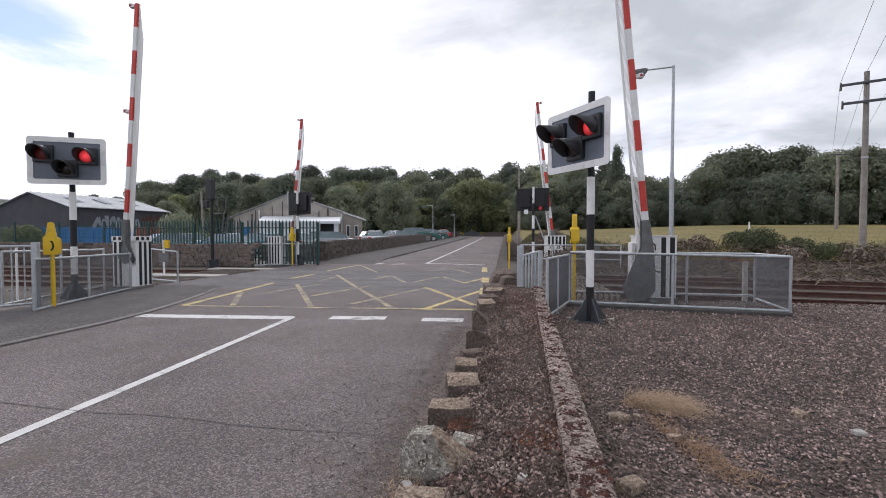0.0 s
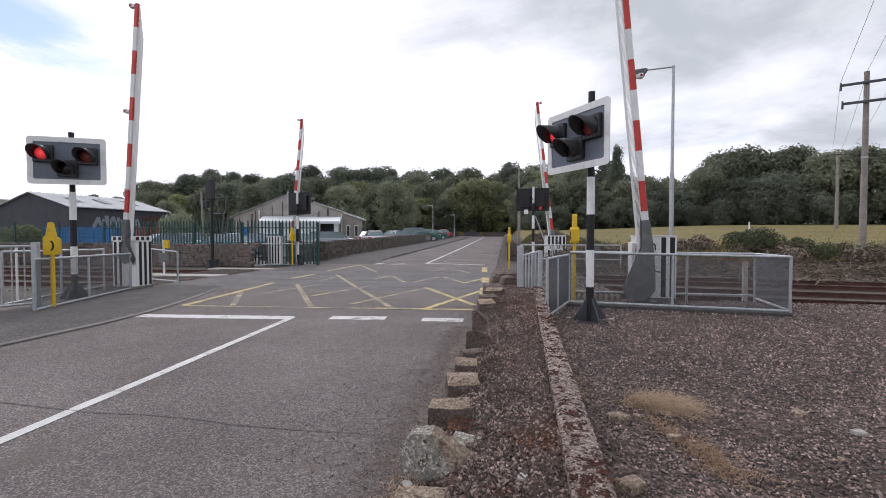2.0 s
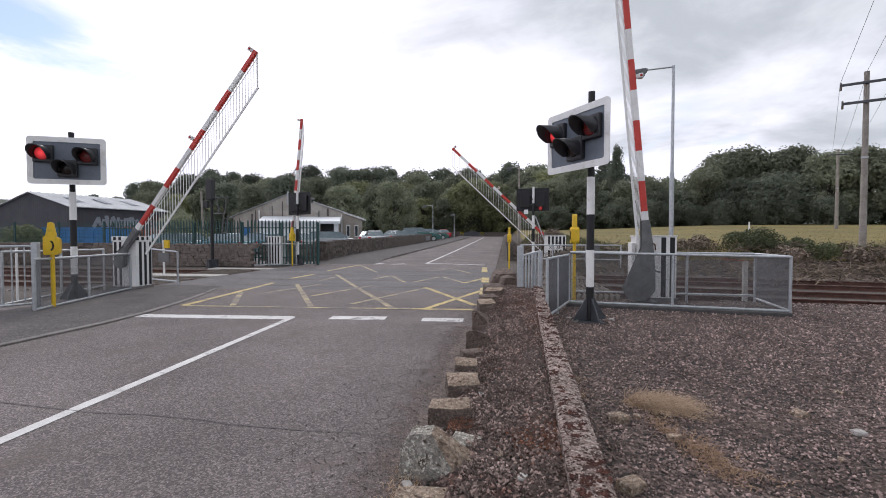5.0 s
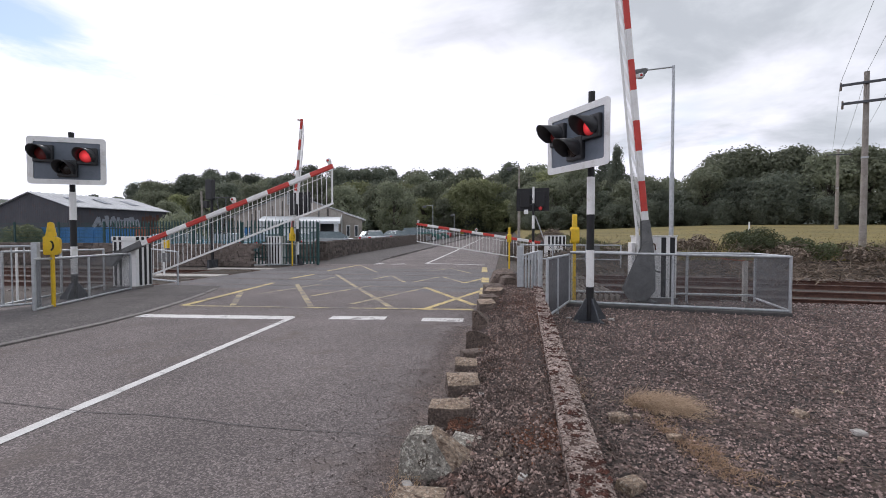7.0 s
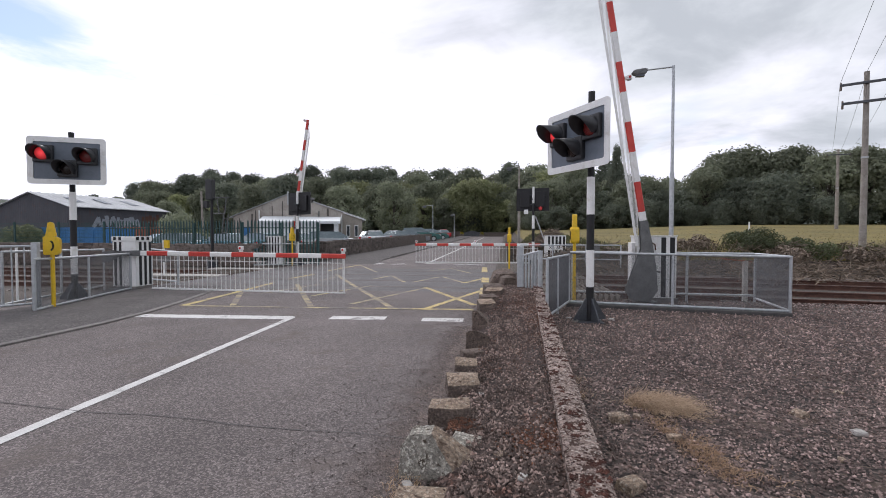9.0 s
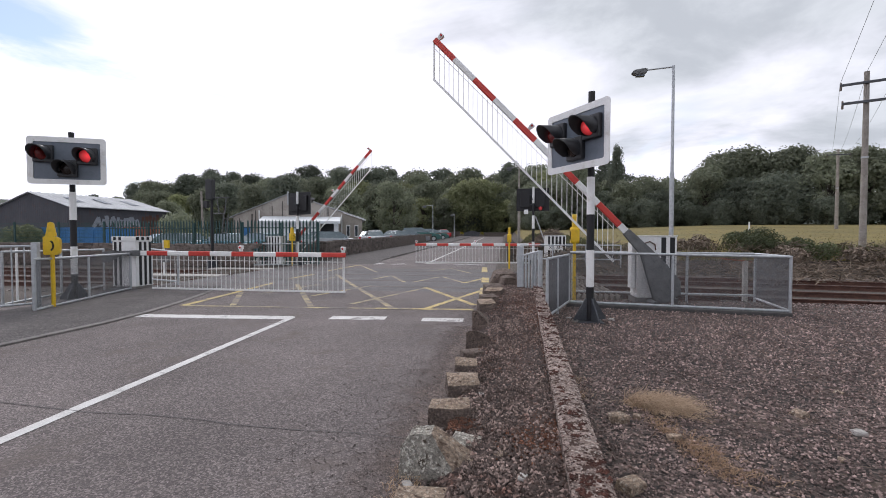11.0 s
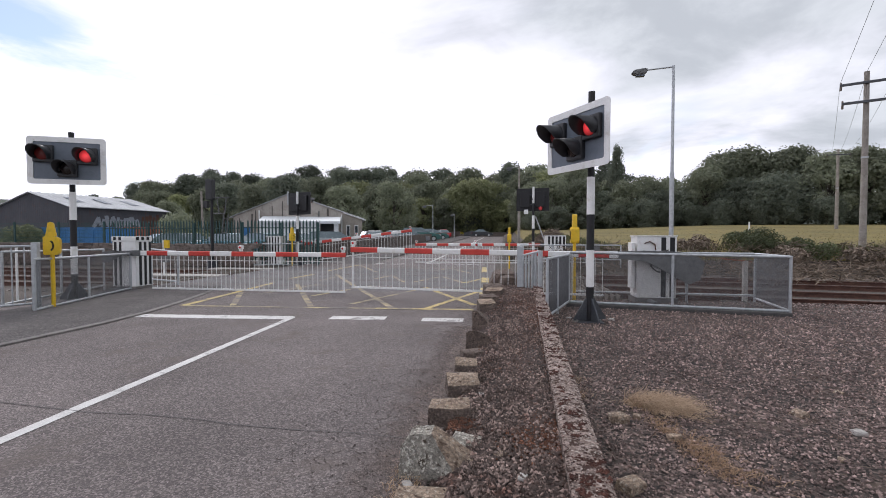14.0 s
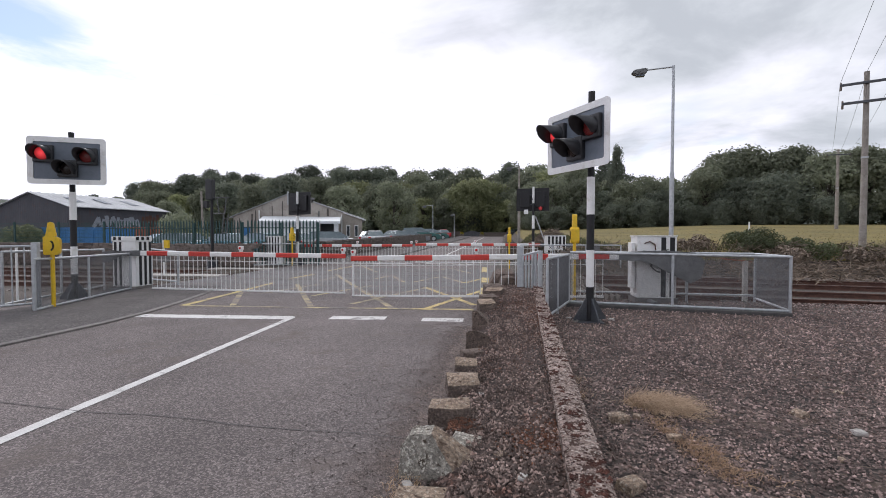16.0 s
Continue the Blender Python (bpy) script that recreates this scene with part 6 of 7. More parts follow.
def dark_shed():
    """A long dark shed with a pale sheet roof, its gable to the railway."""
    s = thing("storage_shed", pose(-48.6, 43.6, rise(45), 0, 0, -11.9), "long dark clad shed with a pale fibre-cement roof", "shed")
    wd, ln, e, r = 14.2, 11.7, 4.35, 6.15
    bm = bmesh.new()
    prism(bm, [(-wd, -0.3), (0, -0.3), (0, e), (-wd / 2, r), (-wd, e)], 0, 0.25)
    prism(bm, [(-wd, -0.3), (0, -0.3), (0, e), (-wd / 2, r), (-wd, e)], ln - 0.25, ln)
    box(bm, -0.25, 0, 0.251, ln - 0.251, -0.3, e)
    box(bm, -wd, -wd + 0.25, 0.251, ln - 0.251, -0.3, e)
    part("wall", bm, "shedwall", s, "dark ribbed cladding")
    rib = None
    for i in range(40):
        y = 0.2 + i * (ln - 0.4) / 39
        x = -wd + 0.15 + i * (wd - 0.3) / 39
        top = e + (r - e) * (1 - abs(x + wd / 2) / (wd / 2)) - 0.1
        for m in (pose(0.006, y, 0) @ Matrix.Diagonal((0.012, 0.1, e - 0.05, 1)), pose(x, -0.006, 0) @ Matrix.Diagonal((0.1, 0.012, top, 1))):
            if rib is None:
                ob = part("cladding_rib", B(-0.5, 0.5, -0.5, 0.5, 0, 1), "shedwall", s)
                rib = ob.data
                ob.matrix_basis = m
            else:
                shared("cladding_rib", rib, s, m)
    sheet_roof(s, [(0.4, e - 0.10), (-wd / 2, r)], -0.3, ln + 0.3, 0.07, "shedroof", 0.75)
    sheet_roof(s, [(-wd - 0.4, e - 0.10), (-wd / 2, r)], -0.3, ln + 0.3, 0.07, "shedroof", 0.75)
    for y in (2.4, 5.6, 9.0):
        m = part("skylight", B(-1.3, 1.3, -0.45, 0.45, 0, 0.03), "board", s, "dark translucent rooflight")
        m.matrix_basis = pose(-3.4, y, e + 0.16 + (r - e) * 0.48, 0, math.degrees(math.atan((r - e) / (wd / 2))), 0)
    # sprayed strokes and rust as plain leaning bars
    rnd = random.Random(2)
    for i in range(13):
        y = 2.6 + i * 0.42
        st = part("sprayed_stroke", B(0.031, 0.037, -0.13, 0.13 + rnd.uniform(0, 0.2), -0.6, rnd.uniform(0.35, 0.75)), "graffiti", s, "pale sprayed stroke")
        st.matrix_basis = pose(0, y, 2.75 + rnd.uniform(-0.15, 0.15), rnd.choice((-28, -12, 10, 24)), 0, 0)
    for i in range(6):
        y = 8.2 + i * 0.5
        part("rust_patch", B(0.031, 0.036, y, y + rnd.uniform(0.25, 0.48), 2.0 + rnd.uniform(0, 0.3), 3.3 + rnd.uniform(0, 0.6)), "rust", s, "rusty stain")


grey_hall()
dark_shed()


def container(x, y, yaw, l, w, h, mt, label):
    th = thing("storage_container", pose(x, y, rise(y), 0, 0, yaw), label, "container", "containers")
    part("body", B(-l / 2, l / 2, -w / 2, w / 2, 0.05, h, 0.02), mt, th)
    for i in range(int(l / 0.3)):
        xx = -l / 2 + 0.2 + i * 0.3
        part("rib", B(xx, xx + 0.12, -w / 2 - 0.03, -w / 2 - 0.001, 0.15, h - 0.12), mt, th)
    part("rim", box(bmesh.new(), -l / 2 - 0.04, l / 2 + 0.04, -w / 2 - 0.05, w / 2 + 0.05, h + 0.001, h + 0.07, 0.01), mt, th)
    return th


container(-27.9, 26.4, 9, 4.5, 2.2, 1.80, "bluep", "blue ribbed steel container behind the palisade fence")
container(-29.0, 32.3, 12, 3.2, 1.8, 1.85, "rustp", "rusty red skip behind the palisade fence")


# ---- vehicles ----
def car(x, y, yaw, paint, label, estate=False, moving=False, scale=1.0, z=None):
    """A saloon or estate, nose along +x; the wheels turn on their axles."""
    th = thing("car", pose(x, y, rise(y) if z is None else z, 0, 0, yaw), label, "car", "" if moving else "parked cars")
    pt = PAINTS[paint]
    lower = [(-2.1, 0.36), (-2.15, 0.62), (-2.08, 0.92), (-1.2 if not estate else -2.0, 0.98), (0.95, 0.95), (1.85, 0.78), (2.12, 0.58), (2.1, 0.34), (1.72, 0.2), (-1.75, 0.2)]
    bm = bmesh.new()
    rings = []
    for w, k in ((-0.86, 0.93), (-0.80, 1.0), (0.80, 1.0), (0.86, 0.93)):
        rings.append([bm.verts.new((sx * (0.985 if k < 1 else 1), w, 0.55 + (pz - 0.55) * k)) for sx, pz in lower])
    for a, b in zip(rings, rings[1:]):
        for i in range(len(lower)):
            j = (i + 1) % len(lower)
            bm.faces.new((a[i], a[j], b[j], b[i]))
    bm.faces.new(rings[0][::-1]), bm.faces.new(rings[-1])
    bmesh.ops.recalc_face_normals(bm, faces=bm.faces)
    body = part("body", bm, pt, th, "glossy painted body")
    rear = -1.75 if not estate else -2.02
    roof = [(rear, 0.97), (-1.0 if not estate else -1.75, 1.42), (-0.7, 1.47), (0.15, 1.45), (1.0, 0.95)]
    bm = bmesh.new()
    rings = []
    for w, t in ((-0.78, 0.0), (-0.60, 1.0), (0.60, 1.0), (0.78, 0.0)):
        rings.append([bm.verts.new((sx, w if pz > 1.2 else w / 0.95, pz)) for sx, pz in roof] if t else None)
    lo = [bm.verts.new((roof[0][0], s * 0.79, 0.96)) for s in (-1, 1)]
    fr_ = [bm.verts.new((roof[-1][0], s * 0.79, 0.94)) for s in (-1, 1)]
    for s, ring in ((0, rings[1]), (1, rings[2])):
        f = bm.faces.new([lo[s]] + ring[1:4] + [fr_[s]])
        f.material_index = 1
    for i in range(len(roof) - 1):
        if i in (0, len(roof) - 2):
            a0, a1 = (lo[0], lo[1]) if i == 0 else (rings[1][3], rings[2][3])
            b0, b1 = (rings[1][1], rings[2][1]) if i == 0 else (fr_[0], fr_[1])
            f = bm.faces.new((a0, b0, b1, a1))
            f.material_index = 1
        else:
            f = bm.faces.new((rings[1][i], rings[1][i + 1], rings[2][i + 1], rings[2][i]))
    for v in [v for v in bm.verts if not v.link_faces]:
        bm.verts.remove(v)
    bmesh.ops.recalc_face_normals(bm, faces=bm.faces)
    part("cabin", bm, [pt, M["carglass"]], th, "cabin with dark glass")
    for sx in (-0.35, 0.55 if not estate else 0.5):
        part("pillar", box(bmesh.new(), sx - 0.04, sx + 0.04, -0.80, 0.80, 0.96, 1.0), pt, th)
    for s in (-1, 1):
        part("headlight", B(1.98, 2.1, s * 0.62 - 0.16, s * 0.62 + 0.16, 0.60, 0.74, 0.02), "alloy", th, "clear headlight")
        part("tail_light", B(-2.16, -2.1, s * 0.66 - 0.12, s * 0.66 + 0.12, 0.68, 0.88, 0.01), "redlens", th, "red tail light")
        part("mirror", B(0.72, 0.84, s * 0.93 - 0.09, s * 0.93 + 0.09, 0.94, 1.06, 0.02), pt, th)
    part("bumper", B(2.05, 2.17, -0.78, 0.78, 0.28, 0.5, 0.03), pt, th)
    part("number_plate", B(2.172, 2.18, -0.26, 0.26, 0.34, 0.45), "whitep", th, "plain plate")
    wheels = []
    for wx in (-1.32, 1.32):
        for s in (-1, 1):
            wh = part("wheel", rod(bmesh.new(), (0, -0.10, 0), (0, 0.10, 0), 0.31, n=24), "tyre", th, "black tyre")
            wh.location = (wx, s * 0.78, 0.31)
            part("rim", rod(bmesh.new(), (0, s * 0.101, 0), (0, s * 0.112, 0), 0.20, n=10), "alloy", wh, "alloy rim")
            wheels.append(wh)
    th.scale = (scale,) * 3
    return th, wheels


for row in ((-18.9, 27.6, 168, "blue", "pale blue saloon parked behind the palisade fence", False, 1.0), (-18.0, 30.2, 155, "blue", "pale blue estate parked behind the palisade fence", True, 1.0),
            (-20.8, 25.4, 60, "blue", "pale blue hatchback parked behind the palisade fence", False, 1.0), (-15.9, 32.1, 140, "silver", "silver saloon parked by the lean-to shed", False, 1.0),
            (-23.5, 29.0, 165, "silver", "silver estate parked behind the palisade fence", True, 1.0), (-13.5, 34.4, 20, "silver", "silver saloon parked behind the stone wall", False, 1.05),
            (-15.3, 36.2, 10, "blue", "pale blue saloon parked behind the stone wall", False, 1.05), (-13.3, 43.6, 115, "white", "white saloon parked behind the stone wall", False, 1.06),
            (-14.6, 46.2, 100, "silver", "silver saloon parked in the car park", False, 1.0), (-12.6, 50.7, 70, "grey", "grey saloon parked behind the stone wall", False, 1.05), (-11.7, 53.9, 30, "grey", "grey saloon parked behind the stone wall", False, 1.05),
            (-11.5, 59.0, 20, "green", "large green estate parked behind the stone wall", True, 1.28), (-11.3, 67.5, 25, "green", "dark green estate parked behind the stone wall", True, 1.15),
            (-11.0, 76.0, 120, "red", "red hatchback parked behind the stone wall", False, 1.05), (-16.8, 54.0, 30, "dark", "dark saloon parked in the car park", False, 1.0)):
    car(row[0], row[1], row[2], row[3], row[4], row[5], scale=row[6])
MOVER, MOVER_WHEELS = car(-40, 92.0, 0, "dark", "dark saloon driving along the junction road", moving=True)


# ---- poles, lamps, wires ----
def street_lamp(x, y, z0, h, arm, head_dir, label, r=0.09, wood=False):
    th = thing("street_lamp", pose(x, y, z0, 0, 0, head_dir), label, "street lamp", "street lamps")
    part("column", R((0, 0, -0.4), (0, 0, h * 0.42), r, n=14), "wood" if wood else "galv", th, "grey column")
    part("column_top", R((0, 0, h * 0.42 - 0.002), (0, 0, h), r * 0.72, r * 0.6, n=14), "wood" if wood else "galv", th, "slimmer upper column")
    part("bracket_arm", R((0, 0, h - 0.06), (arm, 0, h - 0.14), 0.032), "galv", th)
    bm = bmesh.new()
    prism(bm, [(arm - 0.06, h - 0.12), (arm + 0.10, h - 0.08), (arm + 0.52, h - 0.14), (arm + 0.60, h - 0.26), (arm + 0.40, h - 0.36), (arm + 0.04, h - 0.30)], -0.13, 0.13)
    bmesh.ops.bevel(bm, geom=bm.edges[:], offset=0.03, segments=2, affect="EDGES")
    hd = part("lantern", bm, "steel", th, "grey lantern head")
    part("lantern_bowl", box(bmesh.new(), arm + 0.08, arm + 0.42, -0.1, 0.1, h - 0.40, h - 0.345, 0.02), "board", hd, "dull glass bowl")
    return th


street_lamp(6.78, 19.5, 0.8, 7.55, 1.05, 180, "tall galvanised street lamp beyond the railway")
street_lamp(1.16, 40.0, rise(40), 7.3, 0.6, 180, "timber lamp pole beside the climbing road", 0.13, True)
street_lamp(-9.9, 60.0, rise(60), 5.0, 0.9, 180, "slim grey street lamp by the stone wall", 0.07)
street_lamp(-8.7, 75.0, rise(75), 4.2, 0.10, 180, "slim grey street lamp at the end of the wall", 0.07)


def power_pole(x, y, z0, h, arms, yaw, label, r=0.15):
    th = thing("power_pole", pose(x, y, z0, 0, 0, yaw), label, "power pole", "power poles")
    part("pole", R((0, 0, -0.6), (0, 0, h), r, r * 0.68, n=14), "wood", th, "weathered timber pole")
    for zz, half in arms:
        arm = part("crossarm", B(-half, half, -0.16, -0.09, zz, zz + 0.10, 0.01), "post", th, "dark steel crossarm")
        for s in (-1, 1):
            xx = s * (half - 0.03)
            ins = rod(rod(bmesh.new(), (xx, -0.125, zz - 0.16), (xx, -0.125, zz), 0.035, 0.045, 10), (xx, -0.125, zz + 0.10), (xx, -0.125, zz + 0.17), 0.04, 0.025, 10)
            part("insulator", ins, "porcelain", arm, "brown insulator")
    part("strap", R((0, 0, h * 0.52), (0, 0, h * 0.53), r * 0.95, n=14), "galv", th)
    return th


power_pole(14.2, 20.0, 0.75, 7.15, ((6.65, 0.82), (5.90, 0.76)), -26, "timber power pole with two dark crossarms", 0.125)
power_pole(33.1, 50.0, 1.9, 8.2, ((7.6, 1.0),), -10, "distant timber power pole with one crossarm", 0.17)
lp = tagged(part("leaning_pole", R((-33.6, 45.5, 0.0), (-33.8, 45.5, 6.4), 0.13, 0.10, 10), "wood"), "bare timber pole beside the dark shed", "pole")


def wire_run(p, q, sag, label="thin dark overhead power line wire"):
    cu = bpy.data.curves.new("overhead_wire", "CURVE")
    cu.dimensions, cu.bevel_depth, cu.bevel_resolution = "3D", 0.0065, 1
    sp = cu.splines.new("POLY")
    sp.points.add(15)
    p, q = Vector(p), Vector(q)
    for i in range(16):
        t = i / 15
        c = p.lerp(q, t)
        sp.points[i].co = (c.x, c.y, c.z - sag * 4 * t * (1 - t), 1)
    cu.materials.append(M["wire"])
    return tagged(new("overhead_wire", cu), label, "overhead wire", "overhead wires")


for dx, z in ((-0.80, 7.55), (0.0, 7.9), (0.80, 7.55)):
    x0, y0 = 14.2 + dx * 0.9, 20.0 - dx * 0.44
    wire_run((x0, y0, z), (x0 - 0.475 * 44, y0 - 0.88 * 44, z + 2.6), 0.25)
    wire_run((x0, y0, z), (33.1 + dx * 0.8, 49.9, 9.75), 0.5)


def signal_mast(x, y):
    """A dark railway signal post with a ladder and platform arm."""
    th = thing("railway_signal", pose(x, y, -0.1), "dark steel railway signal post with lamp head and ladder", "railway signal")
    part("mast", R((0, 0, 0), (0, 0, 3.9), 0.062, 0.055, n=14), "blackp", th)
    bm = bmesh.new()
    prism(bm, [(-0.3, 0.0), (0.3, 0.0), (0.1, 0.42), (-0.1, 0.42)], -0.06, 0.06)
    prism(bm, [(-0.06, 0.0), (0.06, 0.0), (0.05, 0.42), (-0.05, 0.42)], -0.3, 0.3)
    part("foot", bm, "post", th)
    part("signal_head", box(box(bmesh.new(), -0.22, 0.10, -0.12, 0.12, 3.05, 3.95, 0.03), -0.34, -0.165, -0.09, 0.09, 2.7, 3.0, 0.01), "black", th, "black signal head")
    bm = bmesh.new()
    for a, b in (((0.05, 0, 3.15), (0.85, 0, 3.15)), ((0.05, 0, 2.45), (0.62, 0, 2.45)), ((0.62, 0, 2.45), (0.70, 0, 3.15)), ((0.35, 0, 2.45), (0.25, 0, 3.1)), ((0.40, 0.1, 1.55), (0.5, 0.1, 2.45)), ((0.62, 0.1, 1.55), (0.72, 0.1, 2.45))):
        rod(bm, a, b, 0.022, n=6)
    for i in range(4):
        t = i / 4
        rod(bm, (0.40 + 0.1 * t, 0.1, 1.6 + 0.85 * t), (0.62 + 0.1 * t, 0.1, 1.6 + 0.85 * t), 0.014, n=5)
    part("ladder", bm, "mesh", th, "thin weathered steel ladder and stays")
    return th


signal_mast(-12.80, 17.9)
wp = thing("marker_post", pose(-10.24, 8.0, 0.0), "slim white marker post standing behind the wicket gate", "post")
part("post", R((0, 0, -0.05), (0, 0, 1.12), 0.022, n=10), "whitep", wp)
part("cap", R((0, 0, 1.121), (0, 0, 1.14), 0.026, n=10), "whitep", wp)
wm = tagged(part("field_post", R((21.0, 42.0, 1.2), (21.0, 42.0, 2.6), 0.06), "whitep"), "slim white post standing in the field", "post")
wn = tagged(part("fence_post", R((17.0, 24.0, 0.9), (17.0, 24.0, 2.2), 0.06), "wood"), "short dark timber fence post", "post")


# ---- trees, hedge, brush ----
def crown_mesh(name, h, r, lobes, leaves, size, seed, material, base=0.25, flat=1.0, lobe=(0.26, 0.46), loose=(0.72, 1.12), stray=0.0):
    """A crown of many small leaf clumps on overlapping lobes, with an uneven outline."""
    rng = np.random.default_rng(seed)
    c = []
    for i in range(lobes):
        a = rng.uniform(0, 2 * np.pi)
        t = rng.uniform(0, 1)
        rad = r * (0.25 + 0.62 * math.sin(math.pi * min(1, t * 0.85 + 0.12))) * rng.uniform(0.35, 1.0) ** 0.7
        c.append((math.cos(a) * rad, math.sin(a) * rad * flat, h * (base + (0.86 - base) * t), r * rng.uniform(*lobe)))
    c.append((0, 0, h * 0.80, r * 0.40))
    c = np.array(c)
    k = rng.choice(len(c), leaves, p=c[:, 3] ** 2 / (c[:, 3] ** 2).sum())
    d = rng.normal(0, 1, (leaves, 3))
    d[:, 2] += 0.25
    d /= np.linalg.norm(d, axis=1)[:, None]
    far = np.where(rng.random(leaves) < stray, rng.uniform(1.0, 1.4, leaves), rng.uniform(*loose, leaves))
    pos = c[k, :3] + d * (c[k, 3] * far)[:, None] * np.array([1, 1, 0.85])
    n = d + rng.normal(0, 0.45, (leaves, 3))
    n /= np.linalg.norm(n, axis=1)[:, None]
    u = np.cross(n, rng.normal(0, 1, (leaves, 3)))
    u /= np.linalg.norm(u, axis=1)[:, None]
    w = np.cross(n, u)
    s = size * rng.uniform(0.5, 1.3, leaves)[:, None]
    q = np.stack([pos - u * s * 0.75, pos + u * s * 0.35 - w * s * 0.62, pos + u * s * 0.5 + w * s * 0.62 + n * s * 0.15], 1)
    me = bpy.data.meshes.new(name)
    me.from_pydata(q.reshape(-1, 3).tolist(), [], np.arange(leaves * 3).reshape(-1, 3).tolist())
    me.materials.append(M[material])
    return me, c


def trunk_mesh(h, r, c, seed):
    rnd = random.Random(seed)
    bm = bmesh.new()
    p = Vector((0, 0, -0.5))
    for i in range(5):
        q = Vector((rnd.uniform(-0.12, 0.12) * (i + 1) * 0.4, rnd.uniform(-0.12, 0.12) * (i + 1) * 0.4, h * 0.16 * (i + 1)))
        rod(bm, p, q, r * (1.15 - 0.18 * i), r * (1.15 - 0.18 * (i + 1)), 8)
        p = q
    for x, y, z, rr in c[::2]:
        s = Vector((0, 0, max(h * 0.2, z - h * 0.28)))
        rod(bm, s, (x * 0.9, y * 0.9, z), r * 0.38, r * 0.10, 5)
    me = bpy.data.meshes.new("trunk")
    bm.to_mesh(me)
    bm.free()
    me.materials.append(M["bark"])
    return me


KINDS = []
for k, (h, r, lobes, leaves, mt, base) in enumerate(((12, 4.8, 48, 8300, "leaf", 0.10), (13, 4.4, 46, 7900, "leafdark", 0.12), (11, 5.2, 54, 8700, "leaf", 0.06), (11.5, 4.6, 50, 8300, "leaflight", 0.06), (8, 4.8, 54, 7900, "leafdark", 0.02))):
    me, c = crown_mesh("crown", h, r, lobes, leaves, 0.31, 70 + k, mt, base, 1.0, (0.16, 0.38), (0.74, 1.08), 0.16)
    KINDS.append((me, trunk_mesh(h, 0.28, c, k), h))


def tree(x, y, k, s, label, group="woodland trees", wide=1.0):
    me, tr, h = KINDS[k]
    th = thing("tree", pose(x, y, ground_z(x, y) - 0.1, 0, 0, (x * 37 + y * 91) % 360), label, "tree", group)
    th.scale = (s * wide, s * wide, s)
    shared("trunk", tr, th, Matrix())
    shared("crown", me, th, Matrix())
    return th


def plant_woods():
    rnd = random.Random(17)
    words = ("broad mid-green broadleaf tree of the woodland edge", "tall dark broadleaf tree of the woodland", "spreading mid-green broadleaf tree", "pale green broadleaf tree standing out of the woodland", "low dark bushy tree at the woodland edge")

    def row(x0, x1, y, kinds, s0, s1, gap, slope=0.0, jit=3.0):
        x = x0
        while x < x1:
            k = rnd.choice(kinds)
            # the wood falls away towards the west
            low = 1.0 - 0.42 * step(-x / y, 0.74, 1.06)
            tree(x, y + slope * x + rnd.uniform(-jit, jit), k, rnd.uniform(s0, s1) * low, words[k])
            x += gap * rnd.uniform(0.8, 1.25)

    # behind the far junction: undergrowth, edge, taller rows
    row(-70, 12, 101, (4, 2, 2, 3), 0.62, 0.85, 6.2, jit=1.0)
    row(-96, 16, 107, (0, 2, 3, 0), 1.0, 1.25, 5.6)
    row(-112, 24, 122, (1, 1, 0, 2), 1.2, 1.5, 6.2)
    row(-150, 34, 142, (1, 1, 2), 1.3, 1.6, 9.0)
    for x, y, s in ((-7.0, 101, 1.18), (-2.6, 104, 1.12), (-11.5, 105, 1.05), (-38, 103, 0.95), (-26, 106, 1.0)):
        tree(x, y, 3, s, words[3])
    # behind the pasture: a close edge with taller growth above it
    row(4, 37, 84, (4, 2, 0), 0.72, 0.9, 4.2, -0.06)
    row(38, 100, 84, (4, 2, 0), 0.95, 1.15, 4.6, -0.06)
    row(6, 39, 94, (1, 0, 2), 0.80, 0.93, 5.0, -0.06)
    row(40, 110, 92, (1, 0, 2, 2), 1.03, 1.2, 5.6, -0.06)
    row(5, 95, 79.5, (4,), 0.42, 0.6, 4.6, -0.06, 1.0)
    row(4, 118, 101, (4,), 0.7, 0.9, 8.0, -0.06, 1.0)
    tree(21.4, 91, 1, 1.36, "slender dark tree standing above the woodland", wide=0.30)
    for x, y, k, s in ((40.5, 91, 0, 1.22), (46.0, 92, 2, 1.38), (51.5, 90, 0, 1.25), (-63, 112, 2, 1.38), (-72, 110, 0, 1.25), (-80, 112, 2, 1.15)):
        tree(x, y, k, s, words[k])
    # trees behind the sheds
    for x, y, k, s in ((-27, 72, 2, 0.85), (-33, 76, 0, 0.95), (-42, 80, 1, 1.0), (-20, 78, 0, 0.9), (-50, 84, 2, 1.0), (-60, 88, 1, 1.0), (-68, 82, 0, 0.66), (-76, 86, 2, 0.58), (-86, 92, 1, 0.52)):
        tree(x, y, k, s, words[k])


def bush(x, y, z, h, r, seed, label, material="bush", leaves=3800, size=0.065):
    me, c = crown_mesh("foliage", h, r, 16, leaves, size, seed, material, 0.05)
    th = thing("bush", pose(x, y, z), label, "bush", "bushes")
    shared("foliage", me, th, Matrix())
    bm = bmesh.new()
    for q in c[::2]:
        rod(bm, (0, 0, -0.1), q[:3] * 0.95, 0.02, 0.008, 5)
    part("stem_clump", bm, "bark", th, "thin woody stems")
    return th


